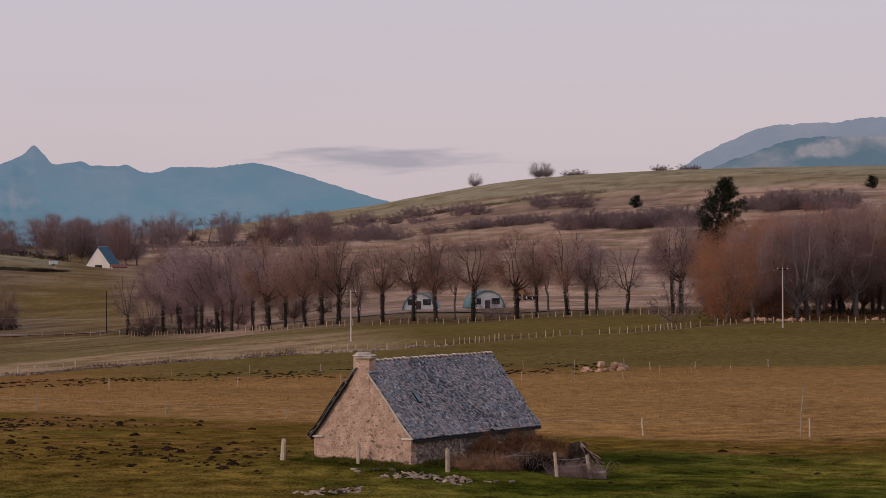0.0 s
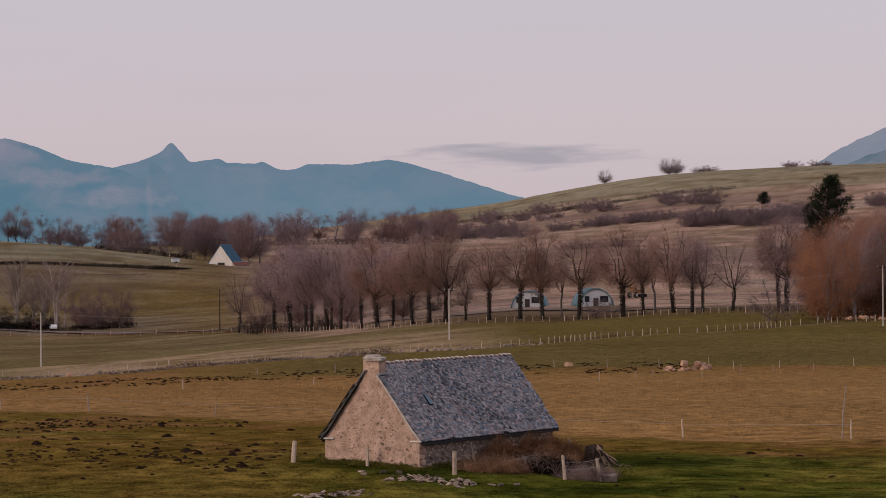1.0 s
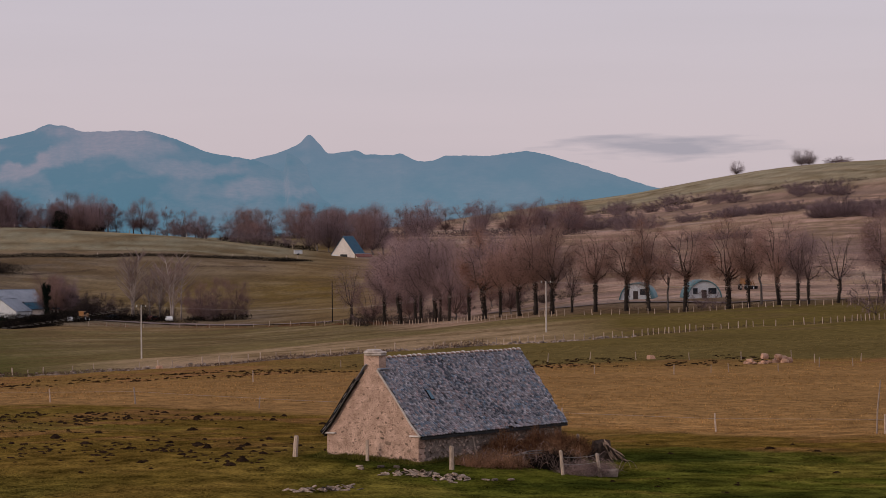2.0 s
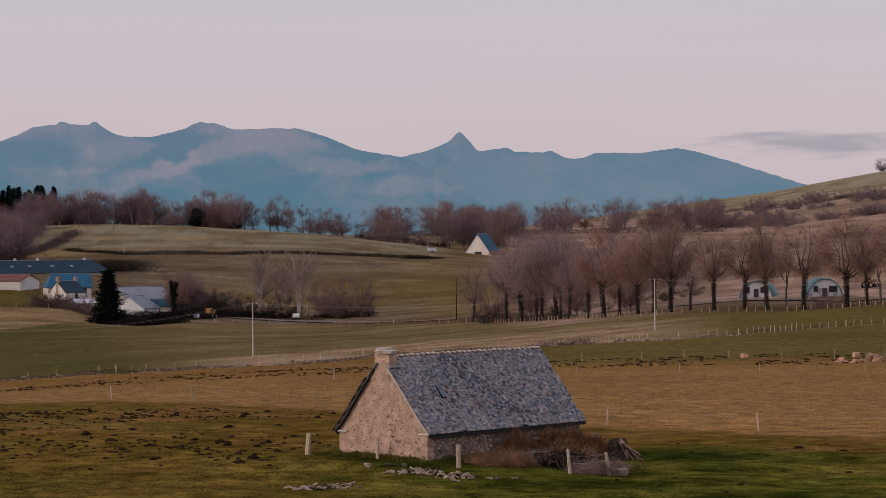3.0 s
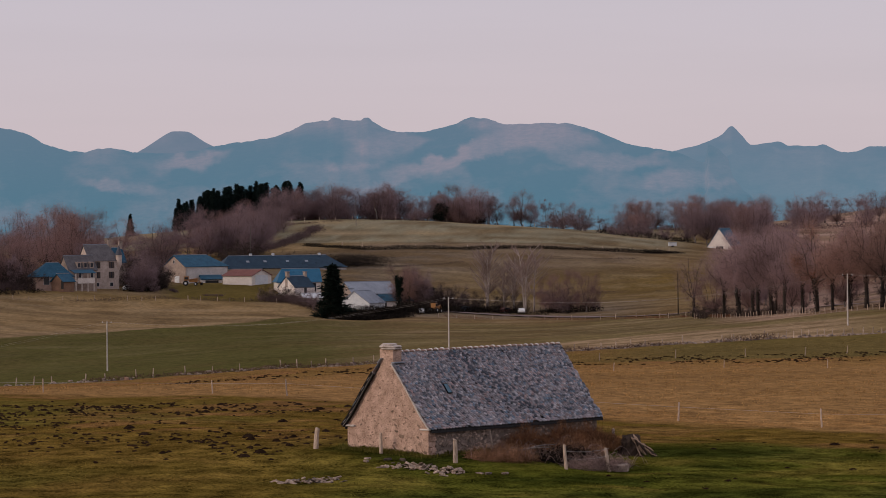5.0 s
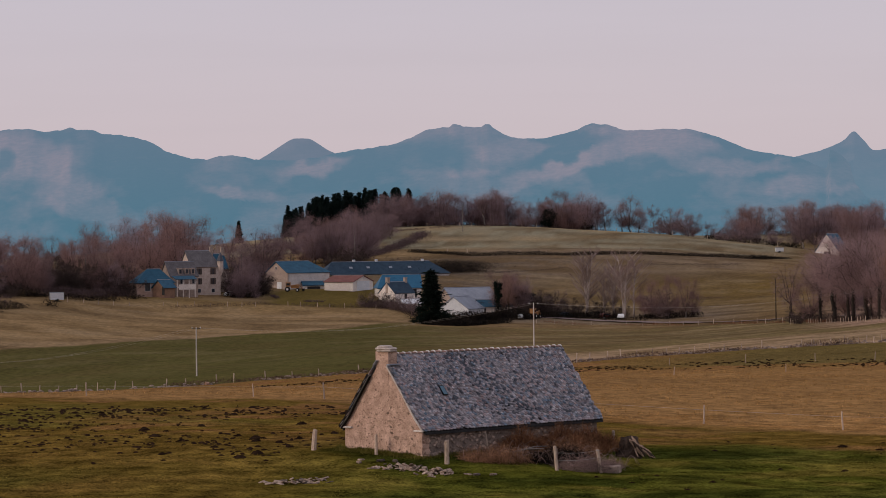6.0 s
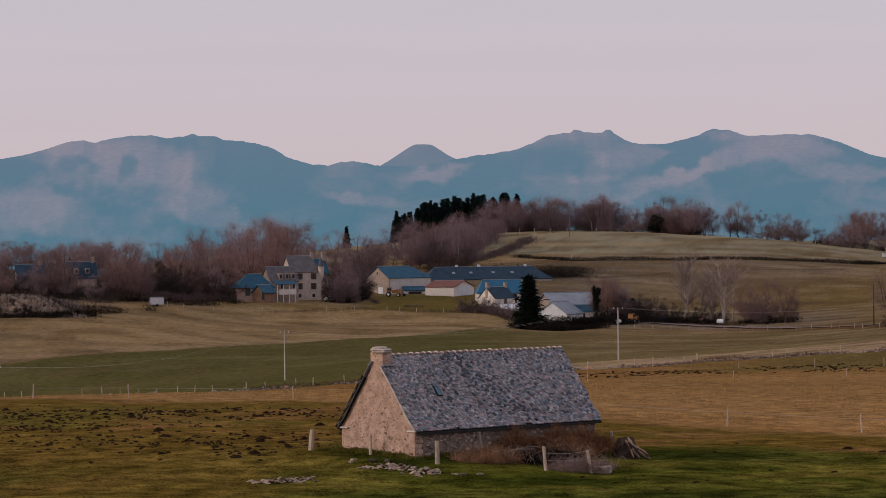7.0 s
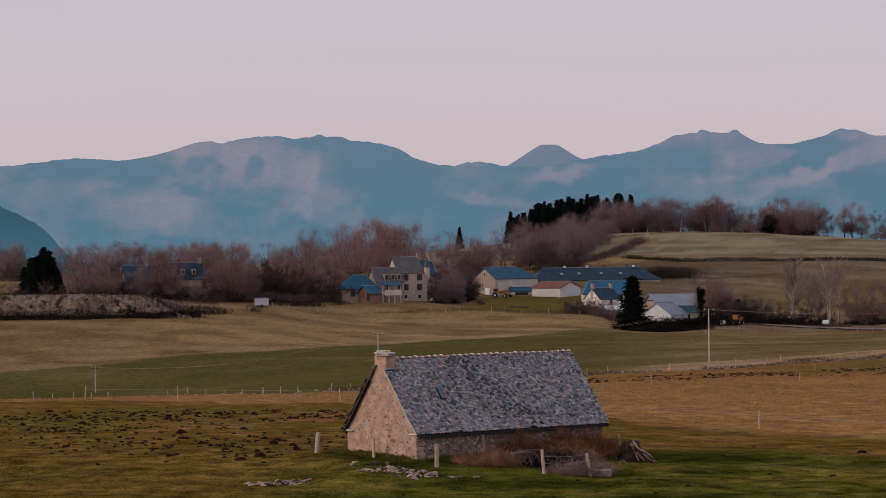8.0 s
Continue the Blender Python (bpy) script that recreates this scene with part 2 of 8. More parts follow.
M = {
    # dark mottle colour stands for the shadows between grass tufts
    "ground": material("pasture", (0.1, 0.105, 0.125), (1.92, 1.85, 1.72), 0.9, 0.95, 1.0, 4.0, tint="field", vary=0.0, spec=0.0),
    "grass": material("grass_blades", (0.75, 0.78, 0.7), (1.3, 1.25, 1.1), 0.5, 0.9, 0.0, tint="field", vary=0.35, island=True, spec=0.0, thin=True),
    "soil": material("turned_soil", (0.012, 0.007, 0.004), (0.036, 0.021, 0.013), 5.0, 0.95, 0.6, vary=0.3, spec=0.0),
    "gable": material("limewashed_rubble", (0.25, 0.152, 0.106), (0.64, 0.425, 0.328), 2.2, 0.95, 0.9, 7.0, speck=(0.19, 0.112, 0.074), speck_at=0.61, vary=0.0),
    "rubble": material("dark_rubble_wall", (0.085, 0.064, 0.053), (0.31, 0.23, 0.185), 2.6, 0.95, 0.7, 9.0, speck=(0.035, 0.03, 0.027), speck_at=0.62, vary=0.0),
    "stone": material("wall_stone", (0.12, 0.074, 0.05), (0.46, 0.305, 0.225), 4.0, 0.92, 0.7, vary=0.5),
    "darkstone": material("dark_wall_stone", (0.16, 0.115, 0.09), (0.46, 0.335, 0.262), 4.0, 0.92, 0.5, vary=0.5),
    "palestone": material("pale_fieldstone", (0.15, 0.105, 0.08), (0.38, 0.29, 0.235), 4.0, 0.9, 0.5, vary=0.35, island=True),
    "slate": material("weathered_slate", (0.085, 0.077, 0.086), (0.38, 0.325, 0.32), 4.5, 0.6, 0.5, 16.0, speck=(0.25, 0.18, 0.14), speck_at=0.66, vary=0.34, rare=0.68, spec=0.35, hues=((0.33, 0.19, 0.16), (0.08, 0.155, 0.22), (0.44, 0.39, 0.38), (0.022, 0.024, 0.034))),
    "slates": material("weathered_slates", (0.085, 0.077, 0.086), (0.38, 0.325, 0.32), 4.5, 0.6, 0.5, 16.0, speck=(0.25, 0.18, 0.14), speck_at=0.66, vary=0.34, rare=0.68, spec=0.35, hues=((0.33, 0.19, 0.16), (0.08, 0.155, 0.22), (0.44, 0.39, 0.38), (0.022, 0.024, 0.034)), island=True),
    # near-black base colour carries the shade of slate gaps and eave
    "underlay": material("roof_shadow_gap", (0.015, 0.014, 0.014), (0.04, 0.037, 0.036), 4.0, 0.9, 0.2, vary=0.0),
    "terracotta": material("ridge_terracotta", (0.24, 0.13, 0.10), (0.42, 0.27, 0.21), 5.0, 0.85, 0.3, vary=0.3),
    "mortar": material("pale_mortar", (0.42, 0.36, 0.32), (0.68, 0.60, 0.55), 6.0, 0.9, 0.3, vary=0.2),
    "wood": material("weathered_post", (0.17, 0.115, 0.08), (0.62, 0.47, 0.365), 6.0, 0.9, 0.5, 20.0, vary=0.3, stretch=(6, 6, 0.6)),
    "darkwood": material("tarred_board", (0.008, 0.007, 0.006), (0.024, 0.02, 0.018), 6.0, 0.95, 0.3, vary=0.2, spec=0.08, stretch=(4, 4, 0.5)),
    "stump": material("split_stump_wood", (0.10, 0.062, 0.04), (0.66, 0.43, 0.29), 2.2, 0.9, 0.6, 12.0, vary=0.1, stretch=(4, 4, 0.7)),
    "wire": material("fence_wire", (0.28, 0.25, 0.23), (0.44, 0.40, 0.37), 5.0, 0.6, 0.0, vary=0.0),
    "bark": material("dark_bark", (0.014, 0.010, 0.008), (0.05, 0.036, 0.029), 3.0, 0.95, 0.5, vary=0.2),
    "greybark": material("grey_bark", (0.085, 0.07, 0.062), (0.20, 0.165, 0.15), 2.0, 0.95, 0.4, vary=0.25),
    "birchbark": material("birch_bark", (0.26, 0.205, 0.182), (0.52, 0.43, 0.39), 2.0, 0.9, 0.3, vary=0.2),
    "twig": material("bare_twigs", (0.25, 0.145, 0.115), (0.45, 0.275, 0.225), 0.2, 0.95, 0.0, vary=0.25, spec=0.1, thin=True),
    "purpletwig": material("purple_brown_twigs", (0.16, 0.106, 0.110), (0.32, 0.218, 0.224), 0.15, 0.95, 0.0, vary=0.25, spec=0.1, thin=True),
    "rusttwig": material("rusty_twigs", (0.32, 0.135, 0.070), (0.54, 0.25, 0.135), 0.2, 0.95, 0.0, vary=0.2, spec=0.1, thin=True),
    "palebirch": material("birch_twigs", (0.17, 0.112, 0.095), (0.30, 0.205, 0.175), 0.2, 0.95, 0.0, vary=0.2, spec=0.1, thin=True),
    "bramble": material("dead_bramble", (0.035, 0.018, 0.010), (0.54, 0.29, 0.165), 1.6, 0.95, 0.0, vary=0.45, island=True, spec=0.1, thin=True),
    "needle": material("conifer_needles", (0.004, 0.008, 0.006), (0.015, 0.023, 0.016), 0.6, 0.9, 0.0, vary=0.4, island=True, spec=0.1, thin=True),
    "pineneedle": material("pine_needles", (0.005, 0.009, 0.006), (0.045, 0.048, 0.022), 0.6, 0.9, 0.0, vary=0.4, island=True, spec=0.1, thin=True),
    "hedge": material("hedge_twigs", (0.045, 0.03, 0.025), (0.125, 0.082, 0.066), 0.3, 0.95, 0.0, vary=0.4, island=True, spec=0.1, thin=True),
    # near black, so the shade inside thickets lies in the twig colour
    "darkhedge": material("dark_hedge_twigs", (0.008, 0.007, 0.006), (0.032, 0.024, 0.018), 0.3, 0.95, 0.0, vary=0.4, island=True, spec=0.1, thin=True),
    "render": material("pale_render", (0.42, 0.37, 0.34), (0.62, 0.56, 0.52), 0.6, 0.9, 0.2, vary=0.06),
    "whitewash": material("whitewashed_wall", (0.60, 0.51, 0.45), (0.78, 0.69, 0.62), 0.5, 0.9, 0.2, vary=0.05),
    "farmstone": material("farm_stone", (0.24, 0.175, 0.14), (0.42, 0.325, 0.27), 1.4, 0.9, 0.4, speck=(0.13, 0.095, 0.08), vary=0.08),
    "timber": material("orange_timber", (0.15, 0.085, 0.055), (0.28, 0.16, 0.105), 0.9, 0.85, 0.2, vary=0.1),
    "blueslate": material("blue_slate_roof", (0.012, 0.05, 0.085), (0.03, 0.095, 0.145), 0.8, 0.6, 0.3, vary=0.15, spec=0.12),
    "greyslate": material("grey_slate_roof", (0.06, 0.062, 0.075), (0.125, 0.125, 0.145), 0.8, 0.65, 0.3, vary=0.15, spec=0.12),
    "navyslate": material("navy_slate_roof", (0.013, 0.030, 0.050), (0.03, 0.056, 0.085), 0.8, 0.6, 0.3, vary=0.15, spec=0.12),
    "limb": material("hazy_limbs", (0.05, 0.033, 0.027), (0.13, 0.088, 0.072), 1.5, 0.95, 0.2, vary=0.25),
    "brushtwig": material("russet_twigs", (0.15, 0.088, 0.080), (0.32, 0.192, 0.175), 0.15, 0.95, 0.0, vary=0.25, spec=0.1, thin=True),
    "manorstone": material("pale_manor_stone", (0.38, 0.29, 0.24), (0.60, 0.48, 0.41), 1.2, 0.9, 0.4, speck=(0.2, 0.16, 0.14), vary=0.08),
    "scrubtwig": material("mauve_scrub_twigs", (0.15, 0.10, 0.104), (0.29, 0.198, 0.202), 0.1, 0.95, 0.0, vary=0.2, spec=0.1, thin=True),
    "bluesheet": material("blue_sheet_roof", (0.012, 0.072, 0.135), (0.028, 0.112, 0.19), 0.5, 0.5, 0.1, vary=0.08, spec=0.12),
    "redroof": material("red_sheet_roof", (0.11, 0.038, 0.03), (0.19, 0.072, 0.056), 0.6, 0.8, 0.2, vary=0.08),
    "paleroof": material("pale_sheet_roof", (0.17, 0.18, 0.21), (0.27, 0.28, 0.31), 0.5, 0.6, 0.1, vary=0.08),
    "whitesheet": material("white_sheet", (0.50, 0.50, 0.52), (0.68, 0.67, 0.66), 0.4, 0.6, 0.1, vary=0.05),
    "greensheet": material("faded_green_arch", (0.07, 0.15, 0.165), (0.14, 0.23, 0.24), 0.6, 0.6, 0.1, vary=0.1),
    # near black: the shade inside doorways and windows, on flat panels
    "opening": material("dark_opening", (0.01, 0.01, 0.011), (0.025, 0.024, 0.025), 1.0, 0.5, 0.0, vary=0.0),
    "shutter": material("brown_shutter", (0.05, 0.035, 0.03), (0.09, 0.065, 0.055), 1.0, 0.8, 0.0, vary=0.15),
    "glass": material("window_pane", (0.02, 0.024, 0.03), (0.04, 0.045, 0.055), 1.0, 0.15, 0.0, vary=0.1, spec=0.6),
    "skylight": material("skylight_pane", (0.03, 0.09, 0.13), (0.06, 0.14, 0.19), 2.0, 0.15, 0.0, vary=0.0, spec=0.6),
    "paint": material("white_paint", (0.6, 0.58, 0.56), (0.75, 0.73, 0.71), 1.0, 0.6, 0.0, vary=0.05),
    "orange": material("orange_paint", (0.26, 0.11, 0.03), (0.38, 0.17, 0.05), 2.0, 0.5, 0.0, vary=0.1, spec=0.4),
    "redpaint": material("red_paint", (0.14, 0.03, 0.02), (0.2, 0.05, 0.035), 2.0, 0.4, 0.0, vary=0.1, spec=0.4),
    "bluepaint": material("blue_paint", (0.03, 0.05, 0.085), (0.055, 0.085, 0.13), 2.0, 0.35, 0.0, vary=0.1, spec=0.4),
    "tyre": material("black_rubber", (0.01, 0.01, 0.01), (0.025, 0.024, 0.023), 3.0, 0.9, 0.0, vary=0.0),
    "concrete": material("concrete_pole", (0.40, 0.34, 0.30), (0.58, 0.51, 0.46), 2.0, 0.9, 0.2, vary=0.1),
    "bank": material("eroded_bank", (0.05, 0.033, 0.024), (0.30, 0.21, 0.155), 0.16, 0.95, 1.0, 0.9, speck=(0.035, 0.024, 0.018), speck_at=0.56, vary=0.0),
    "palewall": material("pale_stone_wall", (0.34, 0.25, 0.19), (0.55, 0.44, 0.36), 1.2, 0.9, 0.4, vary=0.05),
    "boulder": material("pinkish_boulder", (0.27, 0.14, 0.085), (0.56, 0.34, 0.235), 2.0, 0.9, 0.4, vary=0.3),
    "dirt": material("dirt_road", (0.16, 0.115, 0.10), (0.27, 0.20, 0.175), 0.8, 0.95, 0.3, vary=0.0, spec=0.0),
}

# ---- plan: distances and bearings are taken from one survey point; bearings run from north to west ----
CX, CY = 100.0, -115.0


def spot(bearing, reach):
    a = radians(bearing)
    return CX - reach * math.sin(a), CY + reach * math.cos(a)


def hash01(ix, iy, seed):
    v = np.sin(ix * 127.1 + iy * 311.7 + seed * 74.7) * 43758.5453
    return v - np.floor(v)


def wave(x, y, seed=0):
    """Smooth value noise, 0 to 1."""
    ix, iy = np.floor(x), np.floor(y)
    fx, fy = x - ix, y - iy
    fx, fy = fx * fx * (3 - 2 * fx), fy * fy * (3 - 2 * fy)
    a, b = hash01(ix, iy, seed), hash01(ix + 1, iy, seed)
    c, d = hash01(ix, iy + 1, seed), hash01(ix + 1, iy + 1, seed)
    return (a * (1 - fx) + b * fx) * (1 - fy) + (c * (1 - fx) + d * fx) * fy


def rough_noise(x, y, seed=0, octaves=4):
    total, size = 0.0, 0.5
    for k in range(octaves):
        total = total + size * wave(x * 2 ** k, y * 2 ** k, seed + k)
        size *= 0.5
    return total / (1 - 0.5 ** octaves)


def hermite(xs, ys, x):
    """Smooth curve through the knots xs (1D), ys (knots first), at the places x."""
    xs = np.asarray(xs, float)
    ys = np.asarray(ys, float)
    slope = np.diff(ys, axis=0) / np.diff(xs)[:, None]
    tang = np.zeros_like(ys)
    same = (slope[1:] * slope[:-1]) > 0
    tang[1:-1] = np.where(same, 2 * slope[1:] * slope[:-1] / np.where(same, slope[1:] + slope[:-1], 1), 0)
    tang[0], tang[-1] = slope[0], slope[-1]
    x = np.clip(x, xs[0], xs[-1])
    k = np.clip(np.searchsorted(xs, x, side="right") - 1, 0, len(xs) - 2)
    h = xs[k + 1] - xs[k]
    u = ((x - xs[k]) / h)[:, None]
    h = h[:, None]
    return ((2 * u ** 3 - 3 * u ** 2 + 1) * ys[k] + (u ** 3 - 2 * u ** 2 + u) * h * tang[k]
            + (-2 * u ** 3 + 3 * u ** 2) * ys[k + 1] + (u ** 3 - u ** 2) * h * tang[k + 1])


BEARINGS = (24, 29, 33, 37, 41, 45, 49, 53, 58)
NEAR_FIELDS = {     # distance: height at each bearing
    0: (-2.5,) * 9,
    120: (-1.2,) * 9,
    143: (-0.95, -0.95, -0.95, -0.8, -0.65, -0.7, -0.7, -0.7, -0.7),
    158: (-0.95, -0.95, -0.9, -0.6, 0.0, 0.02, -0.2, -0.3, -0.3),
    200: (-1.8, -1.8, -1.75, -1.6, -1.0, -0.75, -0.7, -0.75, -0.8),
    235: (-2.1, -2.1, -2.0, -1.9, -1.5, -1.25, -1.1, -1.2, -1.2),
    335: (-3.4, -3.5, -3.6, -3.8, -4.2, -5.0, -6.5, -6.7, -6.7),
}
FAR_FIELDS = {
    430: (-2.9, -2.9, -3.6, -5.0, -6.4, -7.9, -9.7, -10.2, -10.2),
    545: (-2.4, -2.2, -3.2, -6.4, -9.0, -10.6, -13.3, -16.0, -17.0),
    690: (-2.0, -1.5, -2.2, -8.2, -11.3, -10.9, -10.0, -5.8, -4.6),
    800: (1.5, 1.5, 0.6, -6.5, -9.6, -5.6, -3.2, 1.5, 2.0),
    1000: (7.0, 6.0, 4.0, 0.4, 5.5, 6.5, 4.0, 3.0, 2.0),
    1140: (12.0, 10.0, 6.5, 3.5, 10.5, 14.2, 8.0, 3.0, 1.0),
    1500: (30.0, 24.0, 14.0, 11.0, 8.0, 8.0, -2.0, -8.0, -10.0),
    1950: (55.5, 50.0, 29.5, 12.0, 0.0, -8.0, -18.0, -25.0, -25.0),
    2700: (48.0, 30.0, 5.0, -10.0, -25.0, -35.0, -45.0, -55.0, -55.0),
    4950: (-20.0, -20.0, -60.0, -60.0, -60.0, -60.0, -60.0, -60.0, -60.0),
}
REACHES = list(NEAR_FIELDS) + list(FAR_FIELDS)
HEIGHTS = np.array(list(NEAR_FIELDS.values()) + list(FAR_FIELDS.values()))


def heights(x, y, fine=True):
    dx, dy = x - CX, y - CY
    reach, bearing = np.hypot(dx, dy), np.degrees(np.arctan2(-dx, dy))
    grid = hermite(REACHES, HEIGHTS, reach)                       # one column a bearing
    b = np.clip(bearing, BEARINGS[0], BEARINGS[-1])
    out = np.zeros(len(x))
    step = 2000
    for i in range(0, len(x), step):
        g = grid[i:i + step]
        bb = b[i:i + step]
        k = np.clip(np.searchsorted(BEARINGS, bb, side="right") - 1, 0, len(BEARINGS) - 2)
        lo, hi = np.array(BEARINGS)[k], np.array(BEARINGS)[k + 1]
        u = (bb - lo) / (hi - lo)
        n = np.arange(len(bb))
        p1, p2 = g[n, k], g[n, k + 1]
        p0, p3 = g[n, np.maximum(k - 1, 0)], g[n, np.minimum(k + 2, len(BEARINGS) - 1)]
        t1, t2 = 0.4 * (p2 - p0), 0.4 * (p3 - p1)
        out[i:i + step] = ((2 * u ** 3 - 3 * u ** 2 + 1) * p1 + (u ** 3 - 2 * u ** 2 + u) * t1
                           + (-2 * u ** 3 + 3 * u ** 2) * p2 + (u ** 3 - u ** 2) * t2)
    if fine:
        far = np.clip((reach - 200) / 400, 0, 1)
        out = out + (rough_noise(x / 60, y / 60, 5, 3) - 0.5) * 1.2 * far
        for kb, kr, wide, deep, rise in ((49.4, 764, 1.0, 15, 1.3), (47.5, 764, 0.9, 10, 0.8), (47.5, 830, 0.5, 14, -0.7), (44.2, 741, 0.6, 9, -1.7), (32.4, 582, 2.0, 42, -1.3)):      # knolls and hollows by the farm and the lane
            out = out + rise * np.exp(-((bearing - kb) / wide) ** 2 - ((reach - kr) / deep) ** 2)
        level = np.clip(np.hypot((x + 2.7) / 9, (y - 6) / 11) - 0.8, 0, 1)
        out = out + (rough_noise(x / 3.5, y / 3.5, 11, 4) - 0.5) * 0.34 * level + (rough_noise(x / 14, y / 14, 3, 2) - 0.5) * 0.3 * level
        out = out - 0.33 * np.exp(-((x - 7.2) ** 2 + (y - 6.0) ** 2) / 9.0)        # hollow by the brambles
        out = out - 0.24 * np.exp(-((x - 3.2) ** 2 + (y - 12.6) ** 2) / 3.0)
    return out


def ground_z(x, y):
    return float(heights(np.array([float(x)]), np.array([float(y)]))[0])


def on_ground(bearing, reach, sink=0.0):
    x, y = spot(bearing, reach)
    return Vector((x, y, ground_z(x, y) - sink))


# ---- fields: the colour of the sward, field by field ----
WALL_LINE = ((54.5, 424), (51, 426), (48.7, 431), (47.2, 434), (43.8, 410), (42.3, 409), (38.6, 434), (37.2, 438), (36.2, 443), (35.2, 437), (34.3, 434), (33.4, 438), (32.4, 450), (31.3, 457), (30.2, 460), (29.5, 466), (29.0, 474), (28.4, 482), (27.9, 487), (24, 495))
FENCE_LINE = ((50.5, 239), (49.1, 235), (45.8, 234), (44.2, 226), (42.4, 222), (40.6, 214), (36.9, 203), (34.65, 196), (31.7, 195), (26, 195))


def along(line, b):
    pts = sorted(line)
    return np.interp(b, [p[0] for p in pts], [p[1] for p in pts])


def field_colours(x, y):
    dx, dy = x - CX, y - CY
    r, b = np.hypot(dx, dy), np.degrees(np.arctan2(-dx, dy))
    n1, n2, n3 = rough_noise(x / 18, y / 18, 21, 4), rough_noise(x / 5, y / 5, 31, 4), rough_noise(x / 90, y / 90, 41, 3)
    wob = (n1 - 0.5)
    lush, green, tan = np.array((0.054, 0.058, 0.006)), np.array((0.128, 0.087, 0.024)), np.array((0.305, 0.198, 0.102))
    straw, olive, brown = np.array((0.248, 0.131, 0.039)), np.array((0.126, 0.075, 0.013)), np.array((0.245, 0.108, 0.038))
    moor, hill, dry = np.array((0.485, 0.290, 0.195)), np.array((0.285, 0.240, 0.142)), np.array((0.268, 0.166, 0.072))
    col = np.repeat(straw[None], len(x), 0)

    def lay(mask, colour, amount=1.0):
        m = (np.clip(mask, 0, 1) * amount)[:, None]
        col[:] = col * (1 - m) + colour * m

    def edge(v, soft):
        return np.clip(v / soft + 0.5, 0, 1)

    fence, wall = along(FENCE_LINE, b), along(WALL_LINE, b)
    # grazed meadow round the house
    lay(edge(fence - 4 - r + wob * 6, 5), olive)
    lay(edge(fence - 4 - r + wob * 6, 5) * np.clip((n2 - 0.48) * 5, 0, 1), brown, 0.45)
    lay(edge(166 - r + wob * 26 + np.clip(41 - b, -6, 3) * 1.5, 10), lush, 0.9)
    lay(edge(166 - r + wob * 26, 10) * np.clip((n2 - 0.55) * 6, 0, 1), brown, 0.35)
    lay(edge(172 - r + wob * 20, 14) * edge(b - 42.5, 3), olive * 1.05, 0.8)
    lay(edge(fence - 6 - r, 8) * np.clip((n1 - 0.5) * 5, 0, 1), np.array((0.085, 0.072, 0.012)), 0.6)
    turf = edge(166 - r + wob * 20, 10) * edge(43.5 - b, 3)
    lay(turf * np.clip((n2 - 0.52) * 8, 0, 1), np.array((0.120, 0.098, 0.012)), 0.6)
    lay(turf * np.clip((0.47 - n2) * 9, 0, 1), np.array((0.024, 0.029, 0.004)), 0.8)
    # pasture beyond the fence
    lay(edge(r - 335, 30) * edge(wall - r, 3), olive, 0.45)
    lay(edge(r - 335, 30) * edge(wall - r, 3) * np.clip((n2 - 0.5) * 6, 0, 1), brown, 0.6)
    lay(edge(r - 352 + wob * 6, 5) * edge(wall - r, 3) * edge(39.5 - b, 3.5), green)
    # beyond the wall
    lay(edge(r - wall, 3), tan)
    lay(edge(r - (wall + 105 + wob * 20 - np.clip(b - 36, 0, 10) * 3), 16) * edge(47 - b, 2), np.array((0.155, 0.108, 0.042)))
    lay(edge(r - wall, 3) * edge(34.5 - b, 2), green)
    line = np.interp(b, (45, 46.3, 46.9, 48.8, 50.7, 52.5, 54.0, 55.8, 57), (735, 710, 702, 668, 643, 629, 614, 606, 600))
    lay(edge(r - wall, 3) * edge(b - 43.2 - (r - 440) * 0.004, 2.5) * edge(line - r + wob * 2, 2), np.array((0.090, 0.075, 0.022)))
    lay(edge(r - line - wob * 3, 2) * edge(b - 44.8, 0.6), dry)
    lay(edge(r - line - wob * 3, 2) * edge(line + 10 - r, 4) * edge(b - 44.8, 0.6), tan, 0.45)
    lay(edge(r - line - wob * 3, 2) * edge(b - 53.6, 2.0), dry * 0.72, 0.8)
    # slopes beyond the road
    lay(edge(r - 722, 6) * edge(45 - b, 1) * edge(b - 37, 1), dry * 0.72)
    # shadow on the slope behind the farm, put in as darker sward
    lay(edge(r - 742, 12) * edge(44.4 - b, 0.6) * edge(b - 39, 1), np.array((0.178, 0.122, 0.072)))
    lay(edge(r - 775, 14) * edge(958 - r + wob * 30, 20) * edge(b - 42.6, 1.6) * edge(48 - b, 2), np.array((0.112, 0.082, 0.056)), 0.75)
    lay(edge(r - 760, 20) * edge(b - 36.5, 2) * np.clip((n3 - 0.45) * 5, 0, 1), olive, 0.7)
    lay(edge(r - 1000, 10) * edge(b - 38.5, 1), hill * 0.88)
    lay(edge(r - 1000, 10) * edge(b - 38.5, 1) * np.clip((n1 - 0.5) * 6, 0, 1), dry, 0.6)
    lay(edge(r - 600, 20) * edge(37 - b, 1.5), moor)
    lay(edge(r - 600, 20) * edge(37 - b, 1.5) * np.clip((rough_noise(r / 30, b * 1.2, 51, 3) - 0.45) * 6, 0, 1), tan * 0.75, 0.5)
    row = np.interp(b, (28, 30, 32, 34.1, 35), (552, 564, 580, 594, 603))
    lay(edge(r - row, 5) * edge(row + 34 + wob * 14 - r, 10) * edge(35.5 - b, 1.5), np.array((0.150, 0.092, 0.050)), 0.75)
